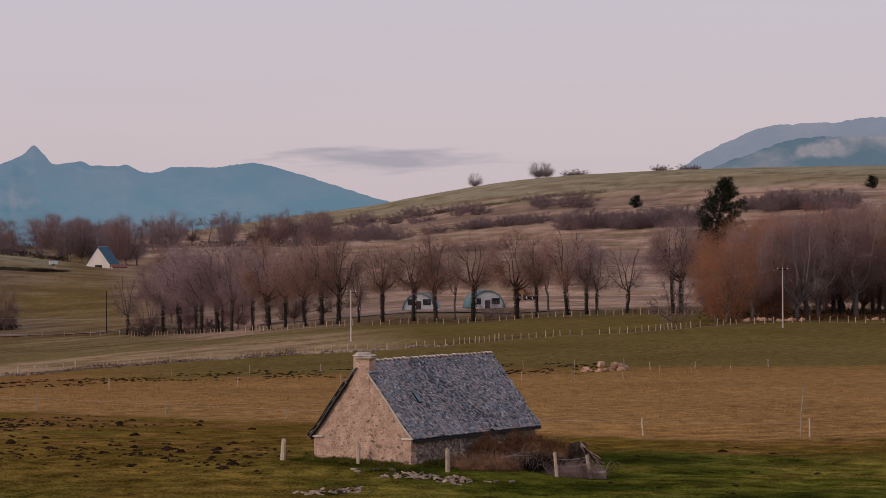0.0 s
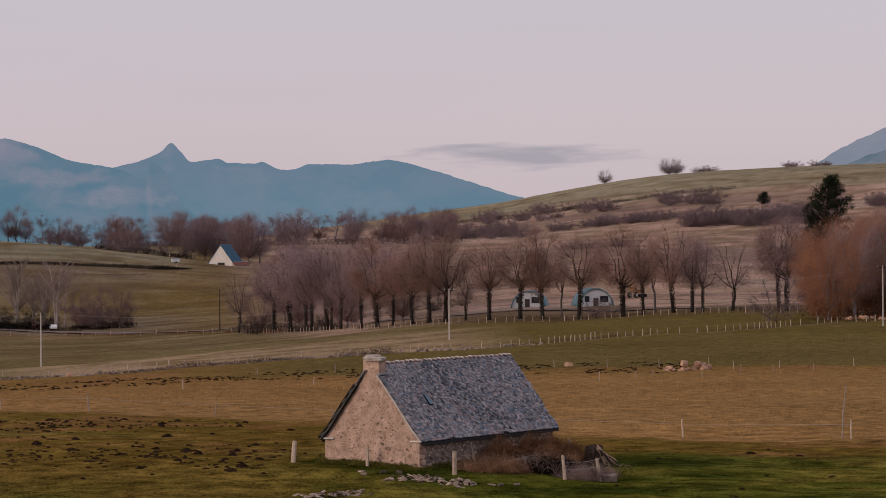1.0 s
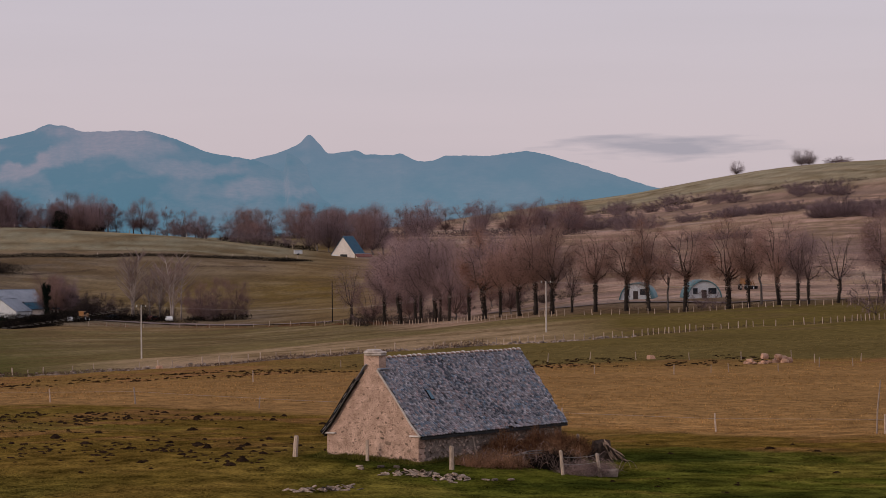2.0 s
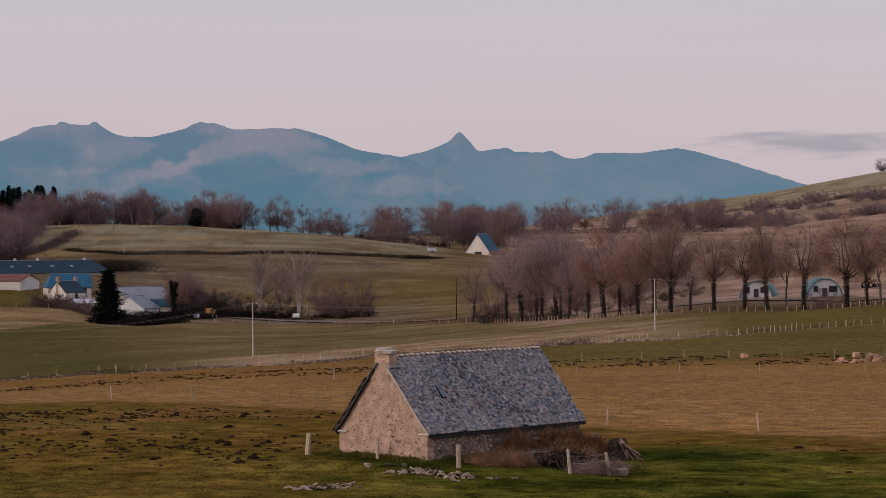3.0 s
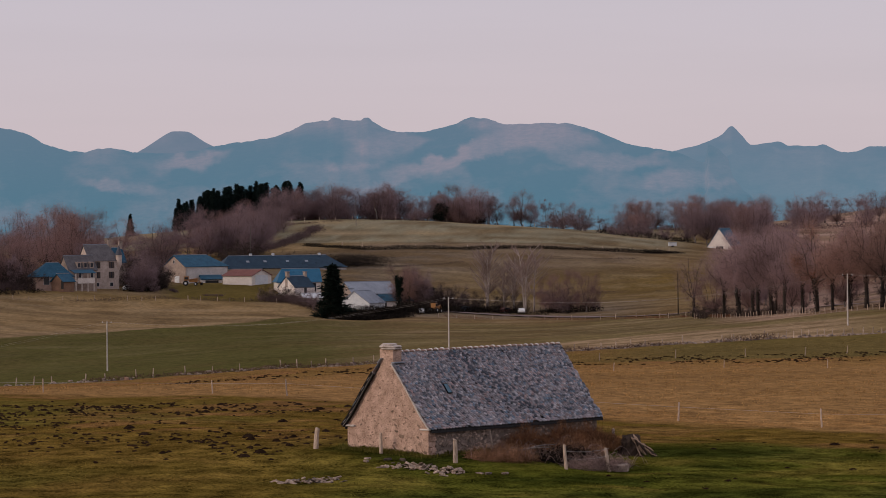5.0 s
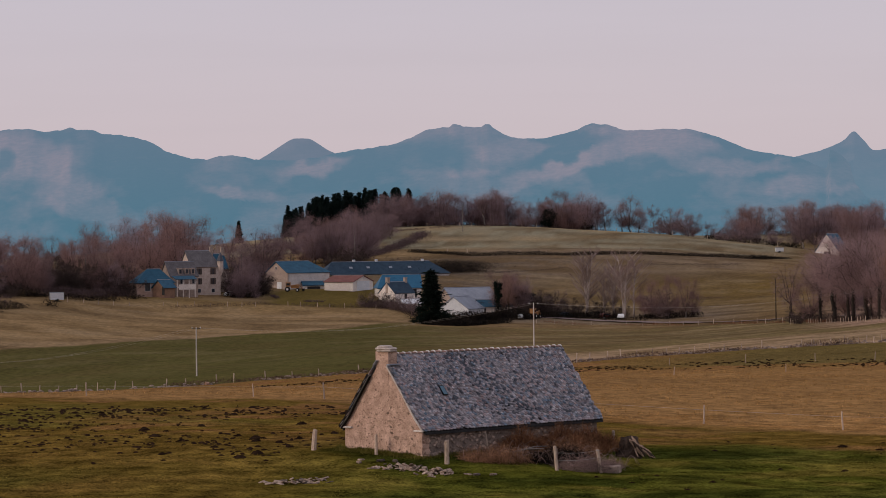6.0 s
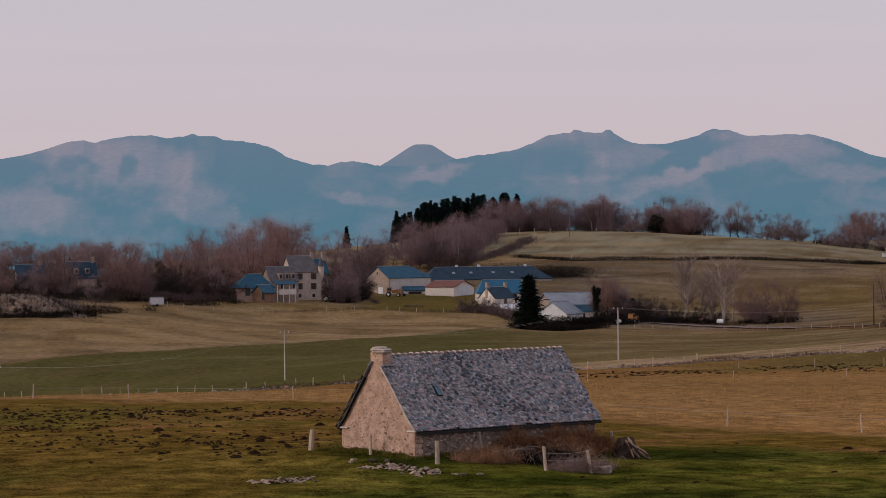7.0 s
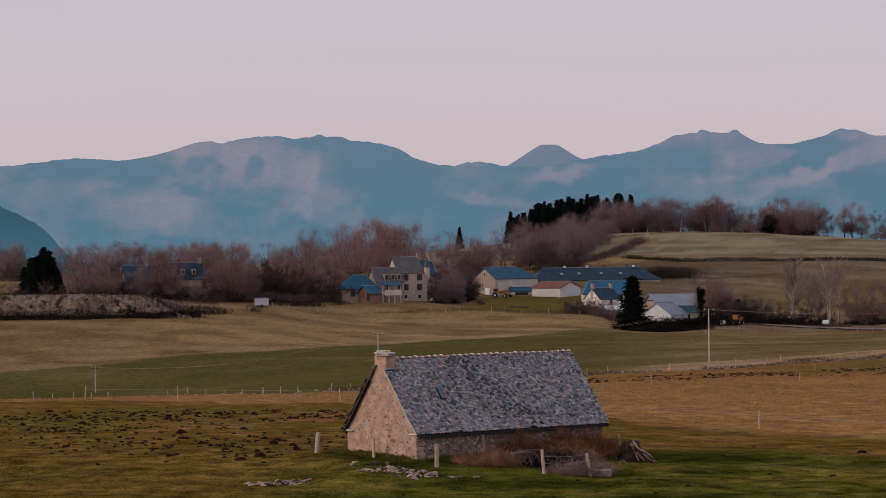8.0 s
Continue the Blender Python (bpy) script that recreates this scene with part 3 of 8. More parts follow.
    lay(edge(r - 1640 + (n3 - 0.5) * 160, 90) * edge(35 - b, 1.5), hill, 0.85)
    lay(edge(r - 1640, 30) * edge(35 - b, 1.5) * np.clip((n3 - 0.4) * 4, 0, 1), dry, 0.4)
    beyond = 1 - 0.7 * edge(b - 44.2, 3.0) * (1 - edge(r - line, 3))
    n5 = rough_noise(x / 9, y / 9, 71, 4)
    lay(edge(r - 440, 30) * beyond * np.clip((n5 - 0.5) * 6, 0, 1), np.array((0.135, 0.082, 0.034)), 0.65)
    lay(edge(r - 560, 80) * beyond * np.clip((0.46 - n5) * 7, 0, 1), np.array((0.235, 0.160, 0.080)), 0.35)
    streak = rough_noise(r / 6, b * r / 1300, 81, 4)
    open_land = edge(r - 560, 60) * beyond
    lay(open_land * np.clip((streak - 0.52) * 7, 0, 1), np.array((0.105, 0.066, 0.032)), 0.5)
    lay(open_land * np.clip((0.42 - streak) * 6, 0, 1), np.array((0.285, 0.195, 0.105)), 0.35)
    far = rough_noise(r / 45, b * r / 9000, 83, 4)
    lay(edge(r - 620, 40) * edge(1600 - r, 80) * edge(37.2 - b, 1.5) * np.clip((far - 0.53) * 8, 0, 1), np.array((0.165, 0.105, 0.078)), 0.6)
    lay(edge(r - 620, 40) * edge(1600 - r, 80) * edge(37.2 - b, 1.5) * np.clip((0.44 - far) * 7, 0, 1), np.array((0.40, 0.285, 0.215)), 0.5)
    lay(edge(r - 1640 + (n3 - 0.5) * 160, 90) * edge(35 - b, 1.5) * np.clip((far - 0.35) * 3, 0, 1), hill, 0.6)
    lay(edge(r - 772, 6) * edge(832 - r, 10) * edge(47.6 - b, 0.4) * edge(b - 45.6, 0.4), green)
    n4 = rough_noise(x / 1.6, y / 1.6, 61, 3)
    col *= ((0.82 + 0.36 * n1) * (1 + (n4 - 0.5) * np.interp(r, (170, 230, 260, 500), (1.25, 0.4, 0.15, 0.3))))[:, None]
    near = np.clip((460 - r) / 60, 0, 1)[:, None]
    col *= near * np.array((1.08, 1.13, 1.5)) + (1 - near) * np.array((1.03, 1.08, 1.22))
    return np.clip(col, 0.004, 1)


def set_field_colour(me, colours, rough=None):
    attr = me.attributes.new("field", "FLOAT_COLOR", "POINT")
    attr.data.foreach_set("color", np.concatenate([colours, (np.ones(len(colours)) if rough is None else rough)[:, None]], 1).astype(np.float32).ravel())


def build_ground():
    reach = np.concatenate([np.array([0.05, 30, 60, 90, 110, 122]), np.arange(130, 250, 0.6), np.arange(250, 450, 1.6), np.arange(450, 760, 2.4), np.arange(760, 1010, 4.5),
                            np.arange(1015, 2000, 14), np.arange(2020, 2800, 60), np.arange(2900, 4950, 150)])
    bearing = np.radians(np.concatenate([np.arange(18, 61, 0.13), np.arange(66, 373, 6.0)]))
    rr, bb = np.meshgrid(reach, bearing, indexing="ij")
    x, y = (CX - rr * np.sin(bb)).ravel(), (CY + rr * np.cos(bb)).ravel()
    z = heights(x, y)
    nr, nb = rr.shape
    i, j = np.meshgrid(np.arange(nr - 1), np.arange(nb), indexing="ij")
    i, j = i.ravel(), j.ravel()
    k = (j + 1) % nb
    faces = np.stack([i * nb + j, (i + 1) * nb + j, (i + 1) * nb + k, i * nb + k], 1)[:, ::-1]
    me = bpy.data.meshes.new("ground")
    me.vertices.add(len(x))
    me.vertices.foreach_set("co", np.stack([x, y, z], 1).ravel())
    me.loops.add(faces.size)
    me.loops.foreach_set("vertex_index", faces.ravel())
    me.polygons.add(len(faces))
    me.polygons.foreach_set("loop_start", np.arange(0, faces.size, 4))
    me.polygons.foreach_set("use_smooth", np.ones(len(faces), bool))
    me.update(calc_edges=True)
    set_field_colour(me, field_colours(x, y), np.interp(rr.ravel(), (0, 180, 215, 400, 600, 5000), (0.9, 0.9, 0.6, 0.5, 0.4, 0.35)))
    me.materials.append(M["ground"])
    return tagged(new("ground", me), "winter pasture of green and straw-coloured fields over rolling land", "ground", kind="structure")


ground = build_ground()

# ---- building blocks ----


class Shape:
    """Points and faces of one mesh."""

    def __init__(self):
        self.v, self.f = [], []

    def add(self, verts, faces):
        n = len(self.v)
        self.v.extend(tuple(p) for p in verts)
        self.f.extend(tuple(i + n for i in f) for f in faces)
        return self

    def hull(self, rings, cap=True):
        """Rings of equally many points, joined by quads."""
        k = len(rings[0])
        faces = []
        for i in range(len(rings) - 1):
            for j in range(k):
                faces.append((i * k + j, i * k + (j + 1) % k, (i + 1) * k + (j + 1) % k, (i + 1) * k + j))
        if cap:
            faces.append(tuple(reversed(range(k))))
            faces.append(tuple(range((len(rings) - 1) * k, len(rings) * k)))
        return self.add([p for ring in rings for p in ring], faces)

    def box(self, x0, x1, y0, y1, z0, z1, bevel=0.0):
        def ring(z, b):
            return [(x0 + b, y0 + b, z), (x1 - b, y0 + b, z), (x1 - b, y1 - b, z), (x0 + b, y1 - b, z)]
        if bevel:
            return self.hull([ring(z0, bevel), ring(z0 + bevel, 0), ring(z1 - bevel, 0), ring(z1, bevel)])
        return self.hull([ring(z0, 0), ring(z1, 0)])

    def tube(self, points, radii, sides=6, cap=True):
        rings, side = [], Vector((1, 0, 0))
        for i, p in enumerate(points):
            p = Vector(p)
            way = Vector(points[min(i + 1, len(points) - 1)]) - Vector(points[max(i - 1, 0)])
            way.normalize()
            side = side - way * side.dot(way)
            if side.length < 1e-3:
                side = way.orthogonal()
            side.normalize()
            other = way.cross(side)
            rings.append([p + (side * math.cos(a) + other * math.sin(a)) * radii[i] for a in (2 * math.pi * k / sides for k in range(sides))])
        return self.hull(rings, cap)

    def blade(self, a, b, width, across):
        """A thin flat strip from a to b, pointed at b."""
        a, b = Vector(a), Vector(b)
        way = b - a
        s = way.cross(across)
        if s.length < 1e-5:
            s = way.orthogonal()
        s = s.normalized() * width / 2
        return self.add([a - s, a + s, b + s * 0.4, b - s * 0.4], [(0, 1, 2, 3)])

    def strips(self, a, b, width):
        """Many blades at once, from the points a to the points b, each turned its own way."""
        n = len(a)
        s = np.cross(b - a, np.random.normal(0, 1, (n, 3)))
        s *= (np.asarray(width) / 2 / (np.linalg.norm(s, axis=1) + 1e-9))[:, None]
        verts = np.stack([a - s, a + s, b + s * 0.4, b - s * 0.4], 1).reshape(-1, 3)
        return self.add(verts.tolist(), np.arange(4 * n).reshape(-1, 4).tolist())

    def mesh(self, name, mat, smooth=False):
        me = bpy.data.meshes.new(name)
        me.from_pydata(self.v, [], self.f)
        me.materials.append(mat)
        if smooth:
            me.polygons.foreach_set("use_smooth", np.ones(len(me.polygons), bool))
        me.update()
        return me


def part(name, shape, mat, parent, label="", smooth=False):
    me = shape.mesh(name, mat, smooth) if isinstance(shape, Shape) else shape
    ob = new(name, me)
    ob.parent = parent
    return tagged(ob, label)


def thing(name, label, category, m=None, group="", kind=""):
    ob = new(name)
    ob.empty_display_size = 0.3
    if m is not None:
        ob.matrix_basis = m
    return tagged(ob, label, category, group, kind)


def mesh_thing(name, shape, mat, label, category, m=None, group="", kind="", smooth=False):
    ob = new(name, shape.mesh(name, mat, smooth) if isinstance(shape, Shape) else shape)
    if m is not None:
        ob.matrix_basis = m
    return tagged(ob, label, category, group, kind)


def rnd(a, b):
    return random.uniform(a, b)


def rand_dir():
    v = Vector((random.gauss(0, 1), random.gauss(0, 1), random.gauss(0, 1)))
    return v.normalized()


def lump(rx, ry, rz, sides=7, rough=0.2, flat=0.0):
    """An irregular stone or clod that sits on z = 0."""
    s = Shape()
    rings = []
    wob = [rnd(1 - rough, 1 + rough) for _ in range(sides)]
    for level, (h, w) in enumerate(((0.0, 0.92), (0.35, 1.0), (0.75, 0.8 + flat * 0.15), (1.0, 0.42 + flat * 0.4))):
        rings.append([(rx * w * wob[k] * rnd(0.94, 1.06) * math.cos(2 * math.pi * k / sides),
                       ry * w * wob[k] * rnd(0.94, 1.06) * math.sin(2 * math.pi * k / sides),
                       rz * h * rnd(0.9, 1.08)) for k in range(sides)])
    return s.hull(rings)


# ---- distant mountains: summits and saddles of the skyline as bearing and height ----
SKYLINE_WEST = ((64, 118), (57.7, 123), (57.35, 124.7), (56.8, 130.4), (56.3, 133.2), (55.5, 129.6), (54.96, 135.3), (54.5, 144.2), (54.09, 153.9), (53.85, 155.3), (53.7, 151),
                (53.5, 155), (53.06, 160.1), (52.6, 161.3), (52.4, 157.5), (52.09, 158.8), (51.89, 162.3), (51.73, 159.3), (51.5, 159.6), (51.3, 154.5), (51.0, 152.3),
                (50.5, 143.3), (50.09, 127.5), (49.5, 118), (49.05, 123), (48.45, 117), (47.8, 116), (47.4, 120), (47.05, 124.5))
PEAK = ((49.2, 80), (48.68, 110), (48.45, 119), (48.16, 132.6), (47.94, 143.2), (47.86, 145.3), (47.6, 144.8), (47.52, 142.2), (47.29, 131), (47.04, 121), (46.75, 107), (46.2, 80))
SKYLINE_MID = ((46.8, 128), (46.0, 137), (45.3, 157), (45.03, 158.5), (44.95, 162.3), (44.84, 162), (44.78, 159.5), (44.45, 158.3), (44.38, 161.8), (44.3, 161.5), (44.22, 156), (43.85, 143), (43.5, 140.5), (42.8, 151), (42.4, 160), (42.2, 159),
               (41.8, 151.5), (40.8, 152), (40.2, 141), (39.5, 121), (38.7, 110), (38.15, 120), (37.95, 131), (37.79, 142), (37.72, 145.5), (37.66, 141))
SKYLINE_EAST = ((37.55, 132), (37.36, 119), (36.9, 123), (36.7, 118), (36.2, 117), (36.1, 119), (35.95, 114), (35.6, 107), (35.2, 115), (34.5, 114), (33.8, 120),
                (33.4, 115), (32.97, 105), (32.25, 88), (31.4, 69), (29.5, 45), (26, 20), (18, 0))


# land cover of the slopes: bearing, height, half width in degrees, half height, rise per degree, amount
HEATH_WEST = ((53.17, 128, 1.53, 29, 11, 0.8), (52.15, 104, 0.51, 21, 0, 0.8), (54.09, 146, 0.56, 7, -8, 0.9), (54.92, 60, 1.12, 27, 0, 0.75), (52.0, 69, 0.61, 17, 0, 0.8), (51.54, 49, 1.02, 15, 23, 0.5),
              (55.83, 95, 0.51, 6, -8, 0.5), (49.74, 82, 0.31, 8, 0, 0.6), (47.35, 107, 0.66, 9, -11, 0.8), (48.99, 73, 0.92, 7, 9, 0.7), (45.4, 97, 0.51, 5, -8, 0.6))
HEATH_MID = ((41.3, 136, 1.12, 21, 8, 0.85), (42.22, 152, 0.41, 8, 0, 0.7), (42.53, 110, 1.22, 9, -21, 1), (43.66, 91, 0.51, 9, -8, 0.7), (44.07, 71, 0.46, 7, -11, 0.9), (44.27, 122, 0.41, 11, 15, 0.75),
             (43.7, 130, 0.61, 8, 0, 0.5), (44.73, 96, 0.56, 6, -9, 0.8), (44.87, 150, 0.46, 9, 0, 0.4), (38.74, 73, 0.71, 11, -8, 0.85), (37.92, 67, 0.36, 6, 0, 0.8), (39.15, 99, 0.31, 6, 0, 0.5),
             (39.91, 98, 0.92, 8, 4, 0.7), (36.55, 112, 0.26, 3, 0, 0.5), (36.04, 93, 0.26, 3, 0, 0.4))
WOODS = ((53.99, 121, 0.26, 10, 0, 0.8), (53.02, 116, 0.22, 14, 0, 0.8), (54.1, 90, 0.51, 8, 11, 0.6), (50.61, 106, 1.12, 46, 19, 1), (42.94, 124, 0.71, 11, -19, 0.9), (39.96, 130, 0.51, 7, 26, 1),
         (42.12, 79, 0.41, 17, 0, 0.8), (45.79, 115, 1.02, 23, 0, 0.7))
HILL_HEATH = ((22.6, 160, 0.75, 22, 6, 1), (23.6, 135, 0.5, 10, -6, 0.9), (21.5, 140, 1.2, 24, 0, 0.8))


def land_cover(b, z, seed, heath, woods):
    """How far open heath and pasture, rather than wood, cover the slope: 0 to 1, with ragged edges."""
    bw = b + (rough_noise(b * 2.6, z / 26, seed, 5) - 0.5) * 0.75
    zw = z + (rough_noise(b * 3.1, z / 22, seed + 3, 5) - 0.5) * 26
    cover = np.clip(rough_noise(b * 1.3, z / 30, seed + 6, 5) * 1.6 - 0.62, 0, 0.45)
    for sign, patches in ((1, heath), (-1, woods)):
        for pb, pz, hb, hz, rise, amount in patches:
            db = bw - pb
            d = np.sqrt((db / hb) ** 2 + ((zw - pz - db * rise) / (hz * 1.15)) ** 2)
            k = np.clip((1.25 - d) / 0.6, 0, 1) * amount
            cover = cover + k * (1 - cover) if sign > 0 else cover * (1 - k)
    return cover


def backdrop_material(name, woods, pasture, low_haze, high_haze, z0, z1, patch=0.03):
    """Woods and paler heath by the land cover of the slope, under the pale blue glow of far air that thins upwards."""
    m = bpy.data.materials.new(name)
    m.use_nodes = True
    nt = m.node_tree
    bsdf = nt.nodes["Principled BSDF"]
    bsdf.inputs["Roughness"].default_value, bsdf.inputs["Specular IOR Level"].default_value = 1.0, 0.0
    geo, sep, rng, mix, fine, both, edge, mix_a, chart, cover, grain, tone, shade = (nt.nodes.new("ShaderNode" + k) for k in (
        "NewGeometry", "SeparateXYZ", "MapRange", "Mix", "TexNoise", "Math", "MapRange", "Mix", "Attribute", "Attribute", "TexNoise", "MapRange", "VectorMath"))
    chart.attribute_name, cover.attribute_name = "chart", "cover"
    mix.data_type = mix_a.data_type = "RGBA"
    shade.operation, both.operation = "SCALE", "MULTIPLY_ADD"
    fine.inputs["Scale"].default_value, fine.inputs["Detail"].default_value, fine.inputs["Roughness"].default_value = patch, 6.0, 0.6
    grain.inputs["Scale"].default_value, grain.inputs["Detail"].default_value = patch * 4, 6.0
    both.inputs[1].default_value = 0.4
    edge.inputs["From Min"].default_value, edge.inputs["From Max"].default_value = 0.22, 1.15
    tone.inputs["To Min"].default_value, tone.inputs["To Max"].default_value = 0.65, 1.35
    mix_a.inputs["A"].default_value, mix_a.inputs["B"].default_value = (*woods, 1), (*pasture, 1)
    # distance haze is put in as emission: one colour low, one high
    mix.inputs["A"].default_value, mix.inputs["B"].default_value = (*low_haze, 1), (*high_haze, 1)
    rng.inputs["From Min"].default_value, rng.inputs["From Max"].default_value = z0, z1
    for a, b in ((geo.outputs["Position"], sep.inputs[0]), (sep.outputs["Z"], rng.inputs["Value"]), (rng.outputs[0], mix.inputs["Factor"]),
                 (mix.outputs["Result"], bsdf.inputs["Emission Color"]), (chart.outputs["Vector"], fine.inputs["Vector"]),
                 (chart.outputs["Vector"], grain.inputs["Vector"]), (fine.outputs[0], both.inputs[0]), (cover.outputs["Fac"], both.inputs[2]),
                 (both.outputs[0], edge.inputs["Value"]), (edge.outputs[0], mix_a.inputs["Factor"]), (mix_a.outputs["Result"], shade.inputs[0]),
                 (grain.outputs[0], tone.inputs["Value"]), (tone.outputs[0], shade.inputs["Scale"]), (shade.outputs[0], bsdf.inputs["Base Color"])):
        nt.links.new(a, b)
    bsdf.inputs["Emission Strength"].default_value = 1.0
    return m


def mountain_range(name, line, reach, depth, mat, label, foot, rough, seed, jag=1.0, heath=(), woods=()):
    """A relief that climbs from its foot to the skyline and falls away behind it."""
    line = sorted(line)
    b = np.arange(line[0][0], line[-1][0], 0.035)
    crest = hermite([p[0] for p in line], np.array([[p[1]] for p in line]), b)[:, 0]
    jitter = ((rough_noise(b * 7, b * 0 + 3.3, seed, 4) - 0.5) * 3.6 + (rough_noise(b * 24, b * 0 + 1.3, seed + 2, 2) - 0.5) * 1.3) * jag
    d = np.concatenate([np.linspace(0, 1, 84), np.array([1.06, 1.3])])
    bb, dd = np.meshgrid(b, d, indexing="ij")
    climb = np.where(dd <= 1, dd ** 1.2, 1 - (dd - 1) * 2.5)
    r = reach - depth * (1 - dd)
    spur = rough_noise(bb * 0.8 + dd * 1.3, dd * 2.2 - bb * 0.3, seed + 7, 5)
    ease = np.clip((1 - dd) * 3, 0, 1) * np.clip(dd * 4, 0, 1)
    z = foot + (crest[:, None] - foot) * (climb + ease * rough * (spur - 0.5)) + jitter[:, None] * np.clip((dd - 0.8) * 5, 0, 1)
    a = np.radians(bb)
    shape = Shape()
    n = len(d)
    pts = np.stack([CX - r * np.sin(a), CY + r * np.cos(a), z], -1).reshape(-1, 3)
    i, j = np.meshgrid(np.arange(len(b) - 1), np.arange(n - 1), indexing="ij")
    i, j = i.ravel(), j.ravel()
    faces = np.stack([i * n + j, i * n + j + 1, (i + 1) * n + j + 1, (i + 1) * n + j], 1)
    shape.add(pts.tolist(), faces.tolist())
    ob = mesh_thing(name, shape, mat, label, "mountains", kind="structure", smooth=True)
    lay = np.stack([bb * 75 + z * 0.9, z * 1.8 + 0.15 * r, dd * 60], -1).astype(np.float32)
    ob.data.attributes.new("chart", "FLOAT_VECTOR", "POINT").data.foreach_set("vector", lay.ravel())
    cover = land_cover(bb, 11 + (z - 11) * 4300 / r, seed, heath, woods)
    ob.data.attributes.new("cover", "FLOAT", "POINT").data.foreach_set("value", cover.astype(np.float32).ravel())
    return ob


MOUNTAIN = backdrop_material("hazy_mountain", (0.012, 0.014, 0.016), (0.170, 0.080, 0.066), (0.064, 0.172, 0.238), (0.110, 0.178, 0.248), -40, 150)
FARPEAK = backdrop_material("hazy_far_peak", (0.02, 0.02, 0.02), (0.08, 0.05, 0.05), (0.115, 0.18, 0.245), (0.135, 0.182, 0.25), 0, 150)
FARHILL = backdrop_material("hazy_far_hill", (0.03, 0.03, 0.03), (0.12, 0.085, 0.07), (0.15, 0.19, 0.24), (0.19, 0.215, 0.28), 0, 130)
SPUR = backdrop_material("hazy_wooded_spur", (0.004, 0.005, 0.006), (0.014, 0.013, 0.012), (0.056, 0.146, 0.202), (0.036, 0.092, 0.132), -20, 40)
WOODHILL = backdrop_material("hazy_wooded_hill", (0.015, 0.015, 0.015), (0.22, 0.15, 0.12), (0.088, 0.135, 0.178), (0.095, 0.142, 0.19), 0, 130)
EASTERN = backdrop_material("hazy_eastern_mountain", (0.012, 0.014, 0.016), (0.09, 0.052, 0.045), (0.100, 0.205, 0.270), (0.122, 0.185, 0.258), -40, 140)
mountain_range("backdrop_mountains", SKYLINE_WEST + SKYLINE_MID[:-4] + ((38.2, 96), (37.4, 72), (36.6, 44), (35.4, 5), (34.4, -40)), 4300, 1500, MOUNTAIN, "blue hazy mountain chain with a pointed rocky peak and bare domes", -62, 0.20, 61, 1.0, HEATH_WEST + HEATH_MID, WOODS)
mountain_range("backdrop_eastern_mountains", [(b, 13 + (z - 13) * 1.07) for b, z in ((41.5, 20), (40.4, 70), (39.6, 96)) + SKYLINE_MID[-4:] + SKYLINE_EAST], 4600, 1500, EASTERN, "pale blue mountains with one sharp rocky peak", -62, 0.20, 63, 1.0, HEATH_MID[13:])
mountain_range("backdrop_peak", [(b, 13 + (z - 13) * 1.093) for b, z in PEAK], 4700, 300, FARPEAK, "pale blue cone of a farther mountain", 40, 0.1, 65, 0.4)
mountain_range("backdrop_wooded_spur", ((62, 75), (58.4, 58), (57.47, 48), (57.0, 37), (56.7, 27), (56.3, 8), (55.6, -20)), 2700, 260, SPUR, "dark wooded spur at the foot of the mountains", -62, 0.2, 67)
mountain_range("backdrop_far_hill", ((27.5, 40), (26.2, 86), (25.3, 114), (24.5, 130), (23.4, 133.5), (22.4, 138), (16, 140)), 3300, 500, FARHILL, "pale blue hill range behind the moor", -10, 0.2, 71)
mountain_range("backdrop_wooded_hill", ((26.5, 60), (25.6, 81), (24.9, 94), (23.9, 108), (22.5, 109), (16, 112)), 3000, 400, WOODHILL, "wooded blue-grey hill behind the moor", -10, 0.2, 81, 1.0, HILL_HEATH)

# ---- the stone barn ----
WIDE, LONG, MIDX = 5.5, 12.6, -2.75
SLOPE = ((0.22, 1.16), (-0.32, 1.73), (-1.2, 2.92), (MIDX, 4.88))      # eave to ridge, across the house
barn = thing("stone_barn", "old stone barn with a steep slate roof and a gable chimney", "barn")


def slope_at(s):
    """Place and unit way up the roof slope, s metres from the eave."""
    for (x0, z0), (x1, z1) in zip(SLOPE, SLOPE[1:]):
        d = math.hypot(x1 - x0, z1 - z0)
        if s <= d or (x1, z1) == SLOPE[-1]:
            return Vector((x0 + (x1 - x0) * s / d, 0, z0 + (z1 - z0) * s / d)), Vector(((x1 - x0) / d, 0, (z1 - z0) / d))
        s -= d


SLOPE_LEN = sum(math.hypot(b[0] - a[0], b[1] - a[1]) for a, b in zip(SLOPE, SLOPE[1:]))


def mirrored(p):
    return (2 * MIDX - p[0], p[1])


def gable_wall(y0, y1):
    s = Shape()
    inner = [(0, -0.6), (0, 1.30), (-0.42, 1.72), (-1.28, 2.90), (MIDX, 4.70)]
    outline = inner + [mirrored(p) for p in reversed(inner[:-1])]
    return s.hull([[(x, y0, z) for x, z in outline], [(x, y1, z) for x, z in outline]])


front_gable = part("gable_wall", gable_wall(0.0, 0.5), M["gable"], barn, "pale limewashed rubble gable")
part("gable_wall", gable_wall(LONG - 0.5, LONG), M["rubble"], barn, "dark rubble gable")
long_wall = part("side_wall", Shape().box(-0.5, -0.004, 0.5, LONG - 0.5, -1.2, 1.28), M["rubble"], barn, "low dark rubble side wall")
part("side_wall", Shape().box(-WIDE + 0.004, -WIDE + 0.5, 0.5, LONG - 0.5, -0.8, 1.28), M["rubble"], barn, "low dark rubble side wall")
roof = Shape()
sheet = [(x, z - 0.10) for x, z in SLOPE]
